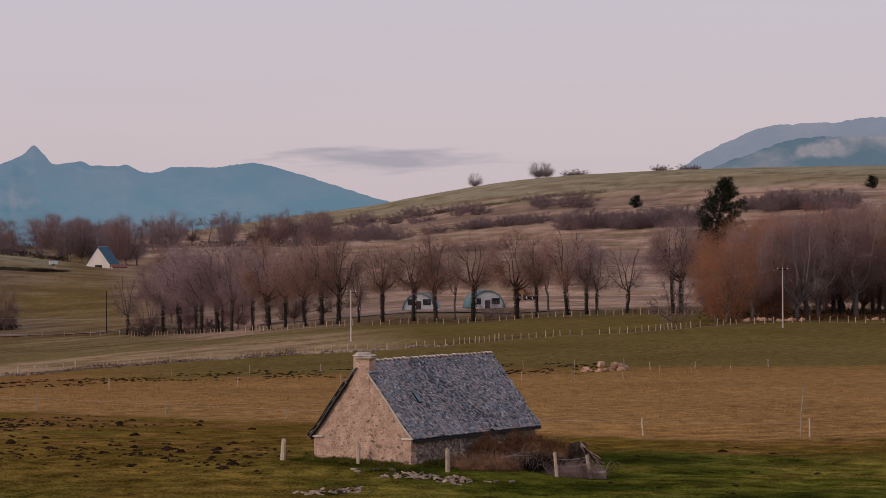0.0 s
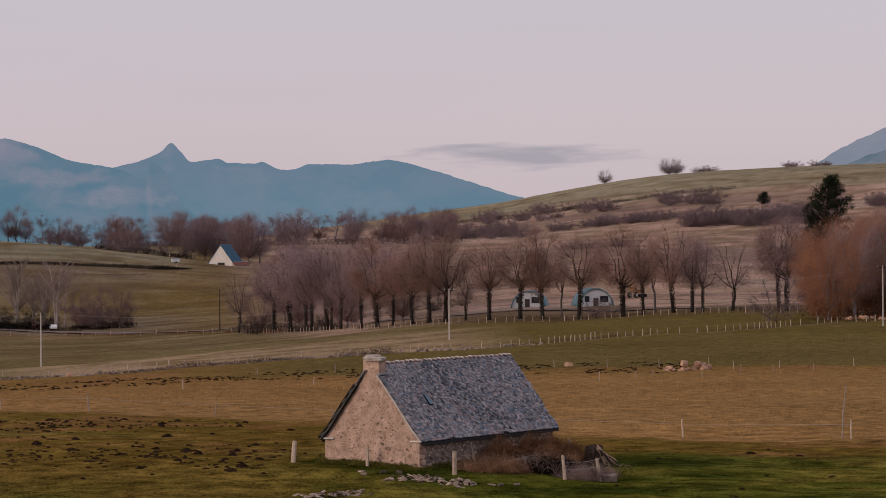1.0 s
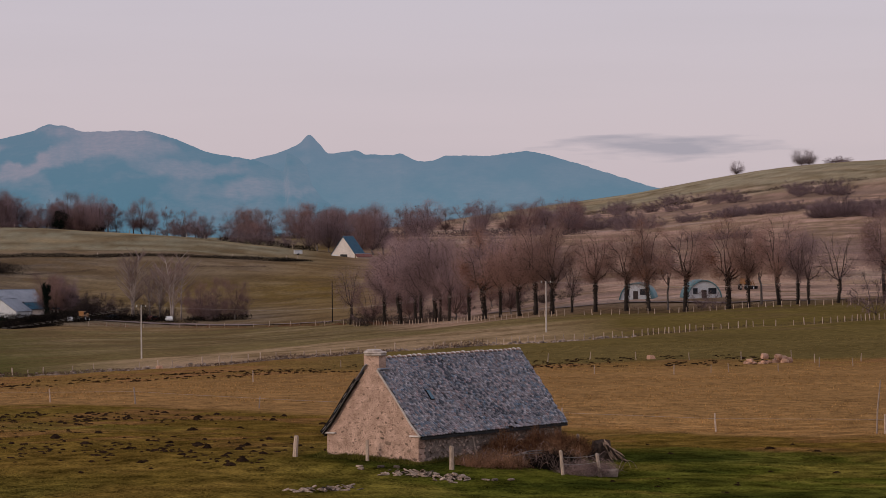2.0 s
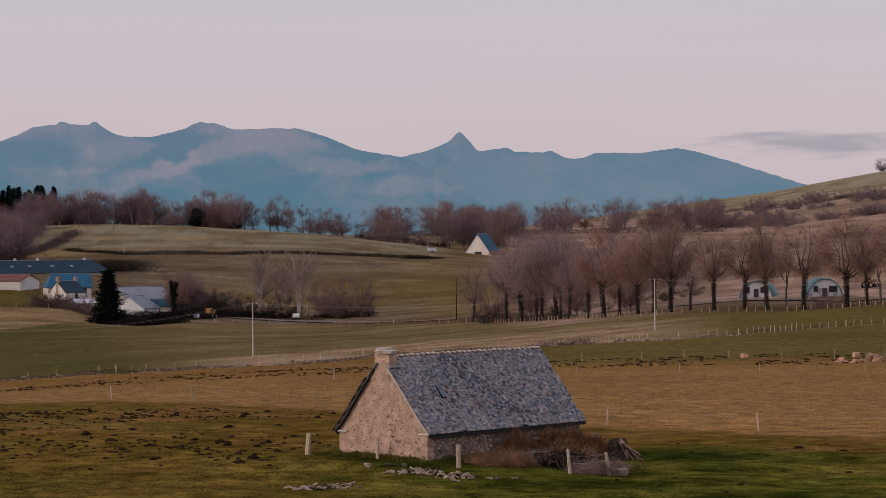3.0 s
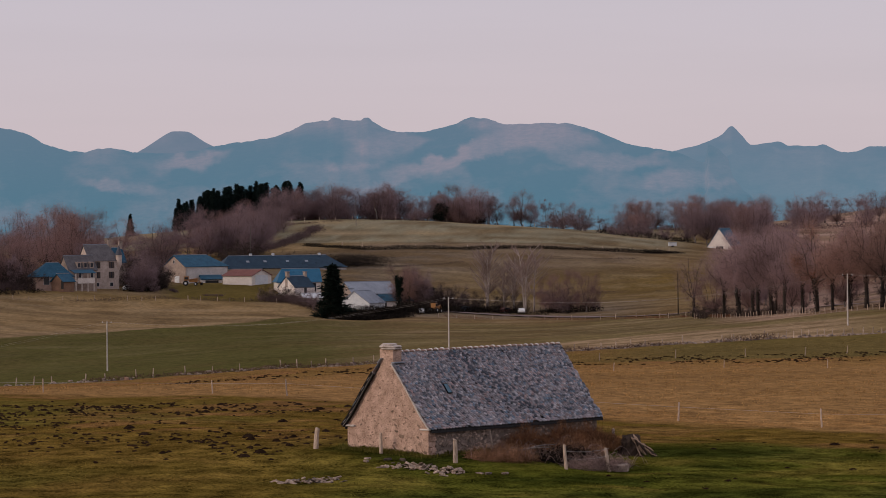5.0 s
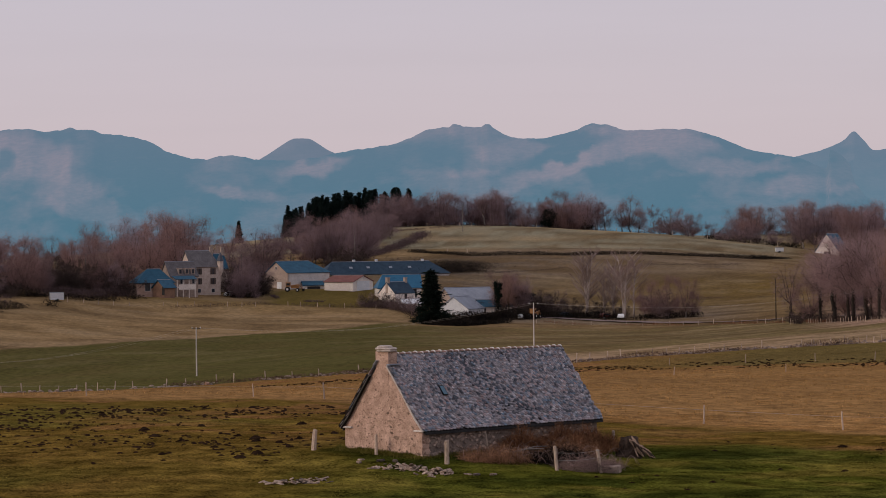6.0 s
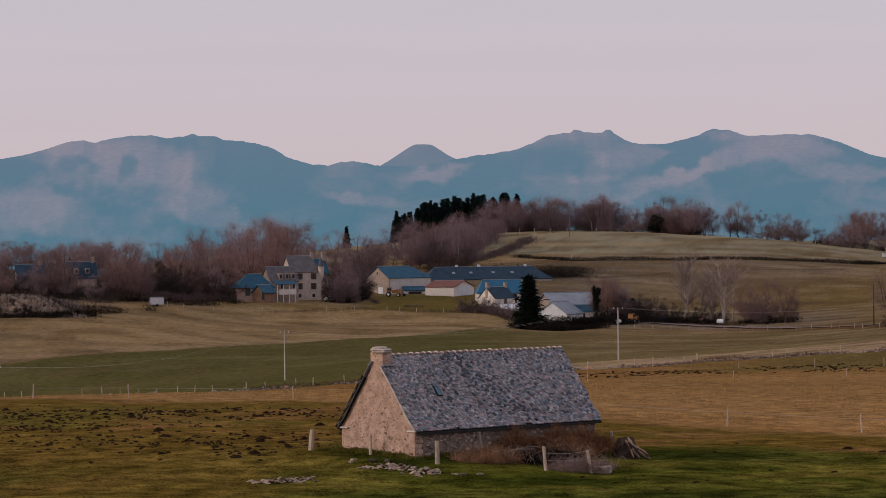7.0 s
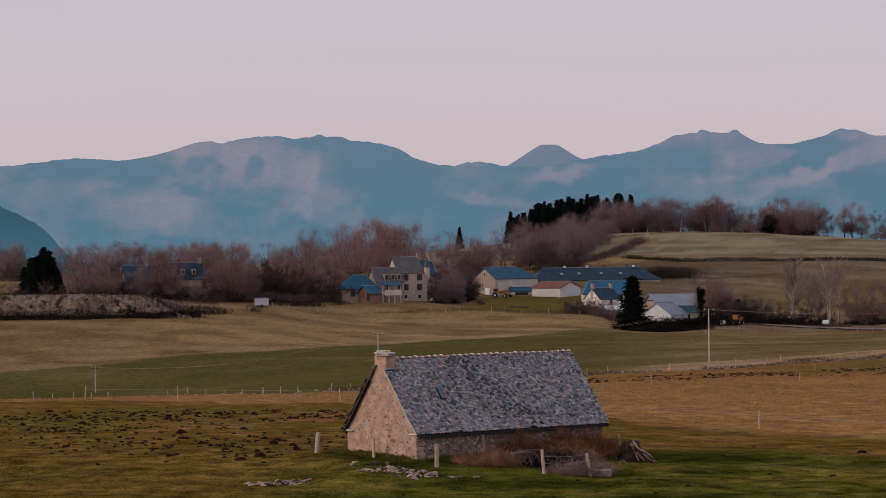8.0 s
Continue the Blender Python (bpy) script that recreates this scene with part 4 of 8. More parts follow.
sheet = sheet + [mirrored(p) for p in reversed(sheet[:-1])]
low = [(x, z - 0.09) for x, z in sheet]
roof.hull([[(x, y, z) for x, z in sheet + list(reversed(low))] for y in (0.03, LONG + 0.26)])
roof_deck = part("roof_deck", roof, M["underlay"], barn, "boarding under the slates, near black for the shaded gaps")


def slate_shape(w, h, t):
    """One slate, lower edge at the origin, chipped lower corners, lying up along local y."""
    c1, c2, c3 = rnd(0.2, 0.34) * w, rnd(0.2, 0.34) * w, rnd(-0.01, 0.01)
    outline = [(-w / 2 + c1, c3), (w / 2 - c2, -c3), (w / 2, c2 * 1.3), (w / 2 * 0.98, h), (-w / 2 * 0.98, h), (-w / 2, c1 * 1.3)]
    s = Shape()
    s.hull([[(x, y, 0) for x, y in outline], [(x, y, t) for x, y in outline]])
    return s


SLATE_MESHES = [slate_shape(0.31, 0.30, 0.03).mesh("slate", M["slate"]) for _ in range(7)]


def slate_pose(s, y, lift, tilt, side=1):
    p, up = slope_at(s)
    out = Vector((-up.z, 0, up.x)) * -1
    across = Vector((0, 1, 0))
    m = Matrix((across, up, out)).transposed().to_4x4()
    m.translation = Vector((p.x, y, p.z)) + out * lift
    m = m @ Matrix.Rotation(tilt, 4, "X") @ Matrix.Rotation(rnd(-0.025, 0.025), 4, "Z")
    if side < 0:
        m = Matrix.Translation((2 * MIDX, 0, 0)) @ Matrix.Diagonal((-1, 1, 1, 1)) @ m
    return m


def lay_slates():
    joined, dull = Shape(), Shape()
    loose = []
    s, row = -0.05, 0
    while s < SLOPE_LEN - 0.14:
        u = s / SLOPE_LEN
        show, w = 0.118 - 0.045 * u, 0.215 - 0.075 * u
        y = (-0.10 if slope_at(s)[0].x > MIDX + 0.5 else 0.62) + rnd(0, w)
        while y < LONG + 0.24 + rnd(0.0, 0.1):
            width = w * rnd(0.82, 1.18)
            rough_spot = float(wave(np.array([y * 0.45]), np.array([s * 0.9]), 23)[0])
            m = slate_pose(s + rnd(-0.012, 0.012), y, rnd(0.01, 0.02 + 0.03 * max(0, rough_spot - 0.4)), -rnd(0.10, 0.15 + 0.25 * max(0, rough_spot - 0.45)))
            band = math.exp(-((y - 8.4 + 0.8 * s) / 1.0) ** 2)
            if rnd(0, 1) > 0.012 + 0.16 * max(0, rough_spot - 0.5) + 0.09 * band:
                sx, sy = width / 0.31, show * 1.75 / 0.30
                if row < 6 and len(loose) < 300:
                    loose.append(m @ Matrix.Diagonal((sx, sy, 1, 1)))
                elif rnd(0, 1) < 0.05 + 0.32 * band + 0.1 * max(0, rough_spot - 0.5):
                    dull.add(*placed(slate_shape(width * 0.95, min(show * 1.75, SLOPE_LEN - s), 0.032), m))
                else:
                    joined.add(*placed(slate_shape(width * 0.95, min(show * 1.75, SLOPE_LEN - s), 0.032), m))
            y += width
        s += show
        row += 1
    far = Shape()
    s = -0.05
    while s < SLOPE_LEN - 0.62:
        y = 0.1
        while y < LONG + 0.2:
            width = rnd(0.5, 0.8)
            far.add(*placed(slate_shape(width, 0.5, 0.025), slate_pose(s, y, 0.02, -0.08, -1)))
            y += width
        s += 0.3
    return joined, dull, loose, far


def placed(shape, m):
    return [m @ Vector(p) for p in shape.v], shape.f


joined, dull_slates, loose, far_slates = lay_slates()
M["dullslates"] = material("dark_slates", (0.018, 0.02, 0.027), (0.085, 0.088, 0.105), 2.5, 0.6, 0.5, 16.0, vary=0.4, spec=0.35, island=True)
tagged(part("slating", dull_slates, M["dullslates"], barn, "dark slates in a band across the roof"), kind="stuff")
tagged(part("slating", joined, M["slates"], barn, "weathered blue-grey slates, some lichened"), kind="stuff")
tagged(part("slating", far_slates, M["slates"], barn, "weathered blue-grey slates"), kind="stuff")
for m in loose[:300]:
    ob = part("slate", random.choice(SLATE_MESHES), None, barn)
    ob.matrix_basis = m


def verge(offset0, offset1, y0, y1, mirror=False):
    """A band that follows the edge of the roof."""
    s = Shape()
    rings = []
    for i, (x, z) in enumerate(SLOPE):
        if i == len(SLOPE) - 1:
            k = (x + (0.85 if mirror else 0.44) - SLOPE[i - 1][0]) / (x - SLOPE[i - 1][0])
            x, z = x + (0.85 if mirror else 0.44), SLOPE[i - 1][1] + (z - SLOPE[i - 1][1]) * k
        q0, q1 = SLOPE[max(i - 1, 0)], SLOPE[min(i + 1, len(SLOPE) - 1)]
        d = Vector((q1[0] - q0[0], q1[1] - q0[1])).normalized()
        n = Vector((d.y, -d.x))
        a, b = Vector((x, z)) + n * offset0, Vector((x, z)) + n * offset1
        pts = [(a.x, y0, a.y), (a.x, y1, a.y), (b.x, y1, b.y), (b.x, y0, b.y)]
        rings.append([(2 * MIDX - p[0], p[1], p[2]) for p in pts] if mirror else pts)
    return s.hull(rings)


part("verge_board", verge(-0.02, 0.10, -0.20, -0.065, True), M["darkwood"], barn, "black tarred verge board")
part("verge_strip", verge(-0.05, -0.03, -0.165, -0.065, True), M["mortar"], barn, "thin pale mortar strip")
part("verge_board", verge(-0.13, -0.06, -0.16, -0.065, True), M["darkwood"], barn, "black lower verge board")
part("verge_fillet", verge(-0.10, -0.025, -0.13, -0.065), M["mortar"], barn, "pale cement fillet along the roof edge")
part("eave_stone", Shape().box(-WIDE - 0.16, -WIDE + 0.55, -0.12, 0.1, 1.12, 1.21, 0.02), M["mortar"], barn, "flat pale kneeler stone")
part("eave_stone", Shape().box(-0.5, 0.14, -0.09, 0.1, 1.10, 1.18, 0.02), M["mortar"], barn, "flat pale kneeler stone")
# black strip that paints in the shadow line below the eave
part("wall_plate", Shape().box(-0.05, 0.10, 0.1, LONG + 0.1, 0.99, 1.09), M["underlay"], barn, "near-black strip put in as the shade under the eave")

M["capstone"] = material("pale_cap_stone", (0.30, 0.235, 0.2), (0.58, 0.49, 0.43), 4.0, 0.9, 0.5, vary=0.15)
chimney = part("chimney", Shape().box(MIDX - 0.46, MIDX + 0.44, -0.015, 0.58, 3.4, 5.02, 0.03), M["gable"], barn, "limewashed rubble chimney stack")
for z0, rx, ry, t, dx in ((4.98, 0.60, 0.47, 0.11, 0.02), (5.08, 0.64, 0.49, 0.10, -0.03), (5.17, 0.46, 0.36, 0.10, -0.06)):
    slab_shape = Shape()
    rim = [rnd(0.88, 1.1) for _ in range(11)]
    slab_shape.hull([[(MIDX + dx + math.cos(2 * math.pi * k / 11) * rx * rim[k] * w, 0.27 + math.sin(2 * math.pi * k / 11) * ry * rim[k] * w, z0 + h * t * rnd(0.85, 1.1)) for k in range(11)]
                     for h, w in ((0, 0.95), (0.3, 1.0), (0.8, 0.97), (1.0, 0.85))])
    part("cap_stone", slab_shape, M["capstone"], chimney, "rough pale stone slab")
part("flashing", Shape().box(MIDX + 0.40, MIDX + 0.62, -0.1, 0.66, 4.30, 4.38, 0.02), M["paleroof"], chimney, "pale metal flashing")

# ridge tiles in terracotta bedded in white mortar
M["limemortar"] = material("white_lime_mortar", (0.62, 0.56, 0.52), (0.82, 0.76, 0.71), 6.0, 0.9, 0.3, vary=0.15)
tile, bed = Shape(), Shape()
arc = [(math.cos(a), math.sin(a)) for a in (math.pi * k / 6 for k in range(7))]


def arch(s, y0, y1, r, t):
    ring = [[(c * q, y, h * q * 0.8) for c, h in (arc if q == r else arc[::-1])] for y in (y0, y1) for q in (r, r - t)]
    return s.hull([ring[0] + ring[1], ring[2] + ring[3]])


arch(tile, 0, 0.42, 0.115, 0.025)
arch(bed, 0.37, 0.44, 0.145, 0.05)
tile_mesh, bed_mesh = tile.mesh("ridge_tile", M["terracotta"], True), bed.mesh("mortar_joint", M["limemortar"], True)
for k in range(29):
    lift = rnd(-0.012, 0.012)
    t = part("ridge_tile", tile_mesh, None, barn)
    t.matrix_basis = pose(MIDX, 0.62 + 0.42 * k, 4.82 + lift, rnd(-1.5, 1.5), rnd(-4, 4), rnd(-2, 2))
    j = part("mortar_joint", bed_mesh, None, t)
    j.matrix_basis = pose(0, 0, rnd(-0.02, 0.015))

p, up = slope_at(2.32)
out = Vector((up.z, 0, -up.x))
light = part("skylight", Shape().box(-0.17, 0.17, -0.30, 0.30, 0.0, 0.07), M["darkwood"], barn, "small skylight with a dark frame")
light.matrix_basis = Matrix.Translation((p.x, 2.68, p.z)) @ Matrix((Vector((0, 1, 0)), up, out)).transposed().to_4x4()
part("pane", Shape().box(-0.13, 0.13, -0.26, 0.26, 0.074, 0.09), M["skylight"], light, "blue-green skylight glass")

# flat lumps laid on the slates, dark as the shade in a hole
for s0, y0, w0 in ((1.85, 3.25, 0.2), (3.3, 3.9, 0.13), (3.55, 5.2, 0.16), (3.1, 6.1, 0.17), (2.2, 7.0, 0.15), (1.5, 7.4, 0.13), (3.7, 2.6, 0.1), (2.7, 8.1, 0.12), (1.2, 2.2, 0.1)):
    q, up = slope_at(s0)
    out = Vector((up.z, 0, -up.x))
    gap = part("missing_slate", lump(w0, w0 * 0.8, 0.07, 7, 0.35, 1.0), M["dullslates"], barn, "dark patch laid on for the shaded gap of slipped slates")
    gap.matrix_basis = Matrix.Translation((q.x, y0, q.z)) @ Matrix((Vector((0, 1, 0)), up, out)).transposed().to_4x4()

# stones that show through the limewash, and the rubble of the long wall
STONES = [lump(0.15, 0.11, 0.05, 7, 0.38, 1.0).mesh("stone", M["stone"]) for _ in range(8)]
DARK_STONES = [lump(0.17, 0.11, 0.07, 7, 0.25, 1.0).mesh("stone", M["darkstone"]) for _ in range(8)]
spots = []
for _ in range(4000):
    x, z = rnd(-5.4, -0.1), rnd(-0.05, 4.6)
    top = 4.7 - abs(x - MIDX) * 1.40
    if z > min(top - 0.15, 4.6) or len(spots) > 215:
        continue
    bare = wave(np.array([x * 0.9]), np.array([z * 0.9]), 3)[0] + (0.35 if x > -2.6 else 0.0) - 0.12 * (x < -4)
    size = rnd(0.3, 1.15) if z < 1.6 and x > -3.2 else rnd(0.2, 0.62)
    if rnd(0.15, 1.1) < bare and all((x - a) ** 2 + (z - b) ** 2 > (0.15 * (size + c)) ** 2 for a, b, c in spots):
        spots.append((x, z, size))
for x, z, size in spots:
    ob = part("stone", random.choice(STONES), None, front_gable)
    ob.matrix_basis = pose(x, 0.012, z, 90, rnd(-40, 40), 0) @ Matrix.Diagonal((size * rnd(0.8, 1.3), size * rnd(0.6, 1.0), 0.42, 1))
spots = []
for _ in range(6000):
    y, z = rnd(0.25, LONG - 0.3), rnd(-0.85, 0.95)
    size = rnd(0.4, 1.05) * random.choice((0.7, 1.0, 1.25))
    if len(spots) < 290 and z > -0.1 - y * 0.06 and all((y - a) ** 2 + (z - b) ** 2 > (0.125 * (size + c)) ** 2 for a, b, c in spots):
        spots.append((y, z, size))
for y, z, size in spots:
    ob = part("stone", random.choice(DARK_STONES), None, long_wall)
    ob.matrix_basis = pose(-0.02, y, z, 90, 0, 90) @ Matrix.Rotation(rnd(-0.5, 0.5), 4, "Z") @ Matrix.Diagonal((size, size * rnd(0.7, 1.1), 1.0, 1))
quoin = [lump(0.26, 0.14, 0.07, 8, 0.12, 1.0).mesh("quoin", M["gable"]) for _ in range(3)]
for k in range(5):
    ob = part("quoin", quoin[k % 3], None, long_wall, "pale corner stone")
    ob.matrix_basis = pose(-0.01, 0.2 + 0.1 * (k % 2), -0.15 + 0.27 * k, 90, 0, 90)

# rank grass at the foot of the walls
M["turfblade"] = material("rank_green_grass", (0.04, 0.046, 0.008), (0.22, 0.185, 0.045), 1.3, 0.95, 0.0, vary=0.4, island=True, spec=0.0, thin=True)
verdure = Shape()
for k in range(5200):
    side = k % 4
    x, y = (rnd(-5.9, 0.4), -abs(random.gauss(0, 0.32))) if side < 3 else (abs(random.gauss(0, 0.3)), rnd(-0.3, 5.5))
    z = ground_z(x, y)
    h = rnd(0.05, 0.2) * (0.5 + 1.0 * float(wave(np.array([x * 1.4]), np.array([y * 1.4]), 19)[0]))
    verdure.blade((x, y, z - 0.04), (x + random.gauss(0, 0.06), y + random.gauss(0, 0.06), z + h), rnd(0.012, 0.03), rand_dir())
mesh_thing("wall_foot_grass", verdure, M["turfblade"], "rank green grass at the foot of the barn walls", "grass", kind="stuff")

# ---- round the barn: posts, wire, brambles, stump, stones ----


def post_shape(h, r, lean=0.0):
    pts, rad = [], []
    for k in range(4):
        u = k / 3
        pts.append((lean * u * u + rnd(-0.01, 0.01), rnd(-0.01, 0.01), -0.3 + (h + 0.3) * u))
        rad.append(r * (1.05 - 0.15 * u))
    s = Shape()
    s.tube(pts, rad, 7)
    s.tube([pts[-1], (pts[-1][0] + 0.01, pts[-1][1], h + 0.03)], [r * 0.9, r * 0.35], 7)
    return s


BARN_POSTS = ((-6.6, -1.15, 1.02, 0.13, 5), (-2.6, -0.62, 0.98, 0.085, 0), (2.45, -0.73, 1.1, 0.12, 0), (6.54, 2.62, 1.15, 0.085, -5),
              (6.94, 5.31, 1.15, 0.09, -8), (0.62, 13.2, 1.05, 0.085, 0))
for x, y, h, r, lean in BARN_POSTS:
    mesh_thing("fence_post", post_shape(h, r), M["wood"], "weathered grey wooden fence post beside the stone barn", "fence post",
               pose(x, y, ground_z(x, y), 0, lean, rnd(0, 90)), group="posts round the barn")
for a, b in ((3, 4),):
    for h in (0.5, 0.85):
        p0, p1 = BARN_POSTS[a], BARN_POSTS[b]
        pts = [(p0[0] + (p1[0] - p0[0]) * u, p0[1] + (p1[1] - p0[1]) * u, ground_z(p0[0], p0[1]) + h - 0.08 * math.sin(math.pi * u)) for u in (0, 0.25, 0.5, 0.75, 1)]
        mesh_thing("fence_wire", Shape().tube(pts, [0.008] * 5, 4), M["wire"], "slack rusty fence wire between two posts", "wire", group="wires by the barn")


def thicket(x0, x1, y0, y1, tall, count, width, upright, mat, label, name="bramble_thicket"):
    """A tangle of arched dead canes over a patch of ground."""
    s = Shape()
    cx, cy, ax, ay = (x0 + x1) / 2, (y0 + y1) / 2, (x1 - x0) / 2, (y1 - y0) / 2
    base = ground_z(cx, cy)
    for _ in range(count):
        a, q = rnd(0, 2 * math.pi), math.sqrt(rnd(0, 1))
        x, y = cx + ax * q * math.cos(a), cy + ay * q * math.sin(a)
        dome = tall * (1 - q * q) ** 0.5 * (0.25 + 1.25 * float(wave(np.array([x * 1.1]), np.array([y * 1.1]), 9)[0]))
        z = base + rnd(-0.05, 0.9) * dome
        way = rand_dir() + Vector((0, 0, upright))
        way.normalize()
        n = rnd(0.25, 0.7)
        p = Vector((x, y, z))
        mid = p + way * n * 0.5
        end = mid + (way + Vector((rnd(-0.5, 0.5), rnd(-0.5, 0.5), -0.5))).normalized() * n * 0.5
        s.blade(p, mid, width, rand_dir())
        s.blade(mid, end, width * 0.7, rand_dir())
    return mesh_thing(name, s, mat, label, "brambles", kind="stuff")


M["greybrush"] = material("grey_saplings", (0.10, 0.075, 0.068), (0.24, 0.19, 0.17), 0.3, 0.95, 0.0, vary=0.4, island=True, spec=0.1, thin=True)
M["rusthedge"] = material("rusty_bracken", (0.13, 0.05, 0.025), (0.27, 0.12, 0.06), 0.3, 0.95, 0.0, vary=0.4, island=True, spec=0.1, thin=True)
M["stumpbark"] = material("rotten_bark", (0.012, 0.008, 0.006), (0.10, 0.062, 0.042), 3.0, 0.95, 0.8, 8.0, vary=0.0, stretch=(3, 3, 0.6))
M["drygrass"] = material("tall_dead_grass", (0.025, 0.013, 0.007), (0.40, 0.185, 0.09), 1.5, 0.95, 0.0, vary=0.4, island=True, spec=0.1, thin=True)
M["greycane"] = material("grey_dead_cane", (0.045, 0.03, 0.026), (0.50, 0.34, 0.29), 1.7, 0.95, 0.0, vary=0.45, island=True, spec=0.1, thin=True)
thicket(0.1, 1.3, 4.2, 12.4, 1.3, 5200, 0.022, 2.0, M["drygrass"], "tall dead reddish grass against the barn wall", "dead_grass")
thicket(1.0, 2.8, 7.6, 12.2, 1.35, 3000, 0.022, 1.4, M["drygrass"], "dark dead weeds at the barn corner", "dead_weeds")
thicket(0.9, 4.4, 0.7, 4.0, 0.62, 4200, 0.02, 0.25, M["bramble"], "brown dead bracken heaped before the barn", "bracken_heap")
# black twigs paint the shaded hollow of the tangle
thicket(2.2, 5.4, 3.2, 7.4, 0.5, 3400, 0.03, 0.1, M["darkhedge"], "dead brushwood, near black for the shade of a hollow", "brushwood_heap")
thicket(4.9, 7.2, 3.3, 7.6, 0.72, 3000, 0.018, 0.35, M["greycane"], "grey-brown bramble tangle inside the fence")
thicket(1.6, 4.0, 6.2, 9.4, 0.9, 1800, 0.02, 0.2, M["bramble"], "reddish-brown bramble tangle by the barn")
canes = Shape()
for _ in range(130):
    x, y = random.choice(((2.4, 2.4), (3.4, 3.0), (5.4, 5.0), (6.0, 6.0), (3.0, 7.4), (4.6, 4.2)))
    p = Vector((x + random.gauss(0, 0.7), y + random.gauss(0, 0.8), 0))
    p.z = ground_z(p.x, p.y) + rnd(0, 0.3)
    turn, span, rise = rnd(0, 6.28), rnd(0.5, 1.3), rnd(0.2, 0.65)
    d = Vector((math.cos(turn), math.sin(turn), 0)) * span
    canes.tube([p + d * u + Vector((0, 0, rise * 4 * u * (1.05 - u))) for u in (0, 0.25, 0.5, 0.75, 1)], [0.014, 0.013, 0.011, 0.009, 0.006], 3, False)
mesh_thing("bramble_canes", canes, M["greycane"], "pale arching dead bramble canes over the tangle", "brambles", kind="stuff")
log = Shape()
for x, y, z, l, ang in ((3.0, 3.2, 0.25, 1.7, 20), (3.3, 3.6, 0.35, 1.3, 55), (2.6, 2.6, 0.2, 1.1, -10)):
    d = Vector((math.cos(radians(ang)), math.sin(radians(ang)), 0.12)) * l
    log.tube([(x, y, z), Vector((x, y, z)) + d * 0.5 + Vector((0, 0, 0.06)), Vector((x, y, z)) + d], [0.045, 0.035, 0.02], 6)
mesh_thing("dead_branch", log, M["greybark"], "broken pale branches lying on the brambles", "branch", pose(0, 0, ground_z(3, 3) + 0.15))
mesh_thing("leaning_pole", Shape().tube([(0, 0, 0), (-0.35, 0.1, 1.15)], [0.05, 0.035], 6), M["wood"], "grey wooden pole leaning on the barn wall", "pole",
           pose(0.75, 3.9, ground_z(0.75, 3.9) - 0.05))

# stump with split wood fanned out beside it
sx, sy = 2.75, 12.0
stump = thing("tree_stump", "broken old tree stump with splintered roots", "stump", pose(sx, sy, ground_z(sx, sy), 0, 0, 42))
body = Shape()
rings = []
jag = [rnd(-0.22, 0.22) for _ in range(15)]
for z, r in ((-0.3, 0.66), (0.15, 0.55), (0.45, 0.52), (0.72, 0.50), (0.92, 0.40)):
    rings.append([(r * rnd(0.8, 1.2) * math.cos(a) * 1.1, r * rnd(0.8, 1.2) * math.sin(a), z + (jag[k] if z > 0.8 else 0.3 * jag[k] * (z > 0.5))) for k, a in enumerate(2 * math.pi * k / 15 for k in range(15))])
body.hull(rings)
part("stump_body", body, M["stumpbark"], stump, "dark rotten bark")
for k in range(26):
    u = rnd(0, 1)
    mid = Vector((0.15 + 1.05 * u + rnd(-0.1, 0.1), rnd(-0.62, -0.2) + 0.25 * u, (0.85 - 0.62 * u) * rnd(0.45, 1.1)))
    way = Vector((0.35 + 0.55 * u + rnd(-0.45, 0.35), rnd(-0.35, 0.2), -0.75 + rnd(-0.2, 0.35))).normalized() * rnd(0.2, 0.48)
    w = rnd(0.035, 0.1)
    chip = Shape().tube([mid - way, mid - way * 0.5 + rand_dir() * 0.03, mid + way * 0.4 + rand_dir() * 0.03, mid + way], [w * 0.3, w, w * rnd(0.7, 1.1), w * 0.25], random.choice((3, 4, 5)))
    part("splinter", chip, M["stump"] if k % 5 < 3 else M["stumpbark"], stump, "split grey-brown root" if k == 0 else "")
mesh_thing("block_of_stone", Shape().box(-0.42, 0.42, -0.28, 0.28, 0, 0.4, 0.05), M["darkstone"], "grey squared stone by the fence post", "stone", pose(6.95, 6.1, ground_z(6.95, 6.1) - 0.06, 3, -4, 30))


def rubble_heap(cx, cy, ax, ay, count, turn, label):
    heap = thing("rubble_heap", label, "rubble", pose(cx, cy, 0), group="rubble heaps")
    forms = [lump(rnd(0.08, 0.28), rnd(0.06, 0.15), rnd(0.03, 0.08), 6, 0.4, 1.0).mesh("stone", M["palepiece"]) for _ in range(7)]
    for _ in range(count):
        u, v = random.gauss(0, 0.5) * ax, random.gauss(0, 0.5) * ay
        x, y = u * math.cos(turn) - v * math.sin(turn), u * math.sin(turn) + v * math.cos(turn)
        near = max(0, 1 - math.hypot(u / ax, v / ay))
        ob = part("stone", random.choice(forms), None, heap)
        ob.matrix_basis = pose(x, y, ground_z(cx + x, cy + y) + rnd(-0.02, 0.2) * near, rnd(-28, 28), rnd(-28, 28), rnd(0, 180))


M["palepiece"] = material("broken_pale_stone", (0.05, 0.034, 0.024), (0.44, 0.315, 0.235), 3.0, 0.9, 0.5, vary=0.7)
rubble_heap(2.2, -3.2, 1.2, 0.9, 46, radians(25), "flat heap of broken pale stones and slates in the grass")
rubble_heap(4.3, -3.0, 1.0, 0.8, 36, radians(60), "flat heap of broken pale stones and slates in the grass")
rubble_heap(2.0, -9.7, 1.6, 0.7, 44, radians(40), "flat heap of broken pale stones in the meadow")
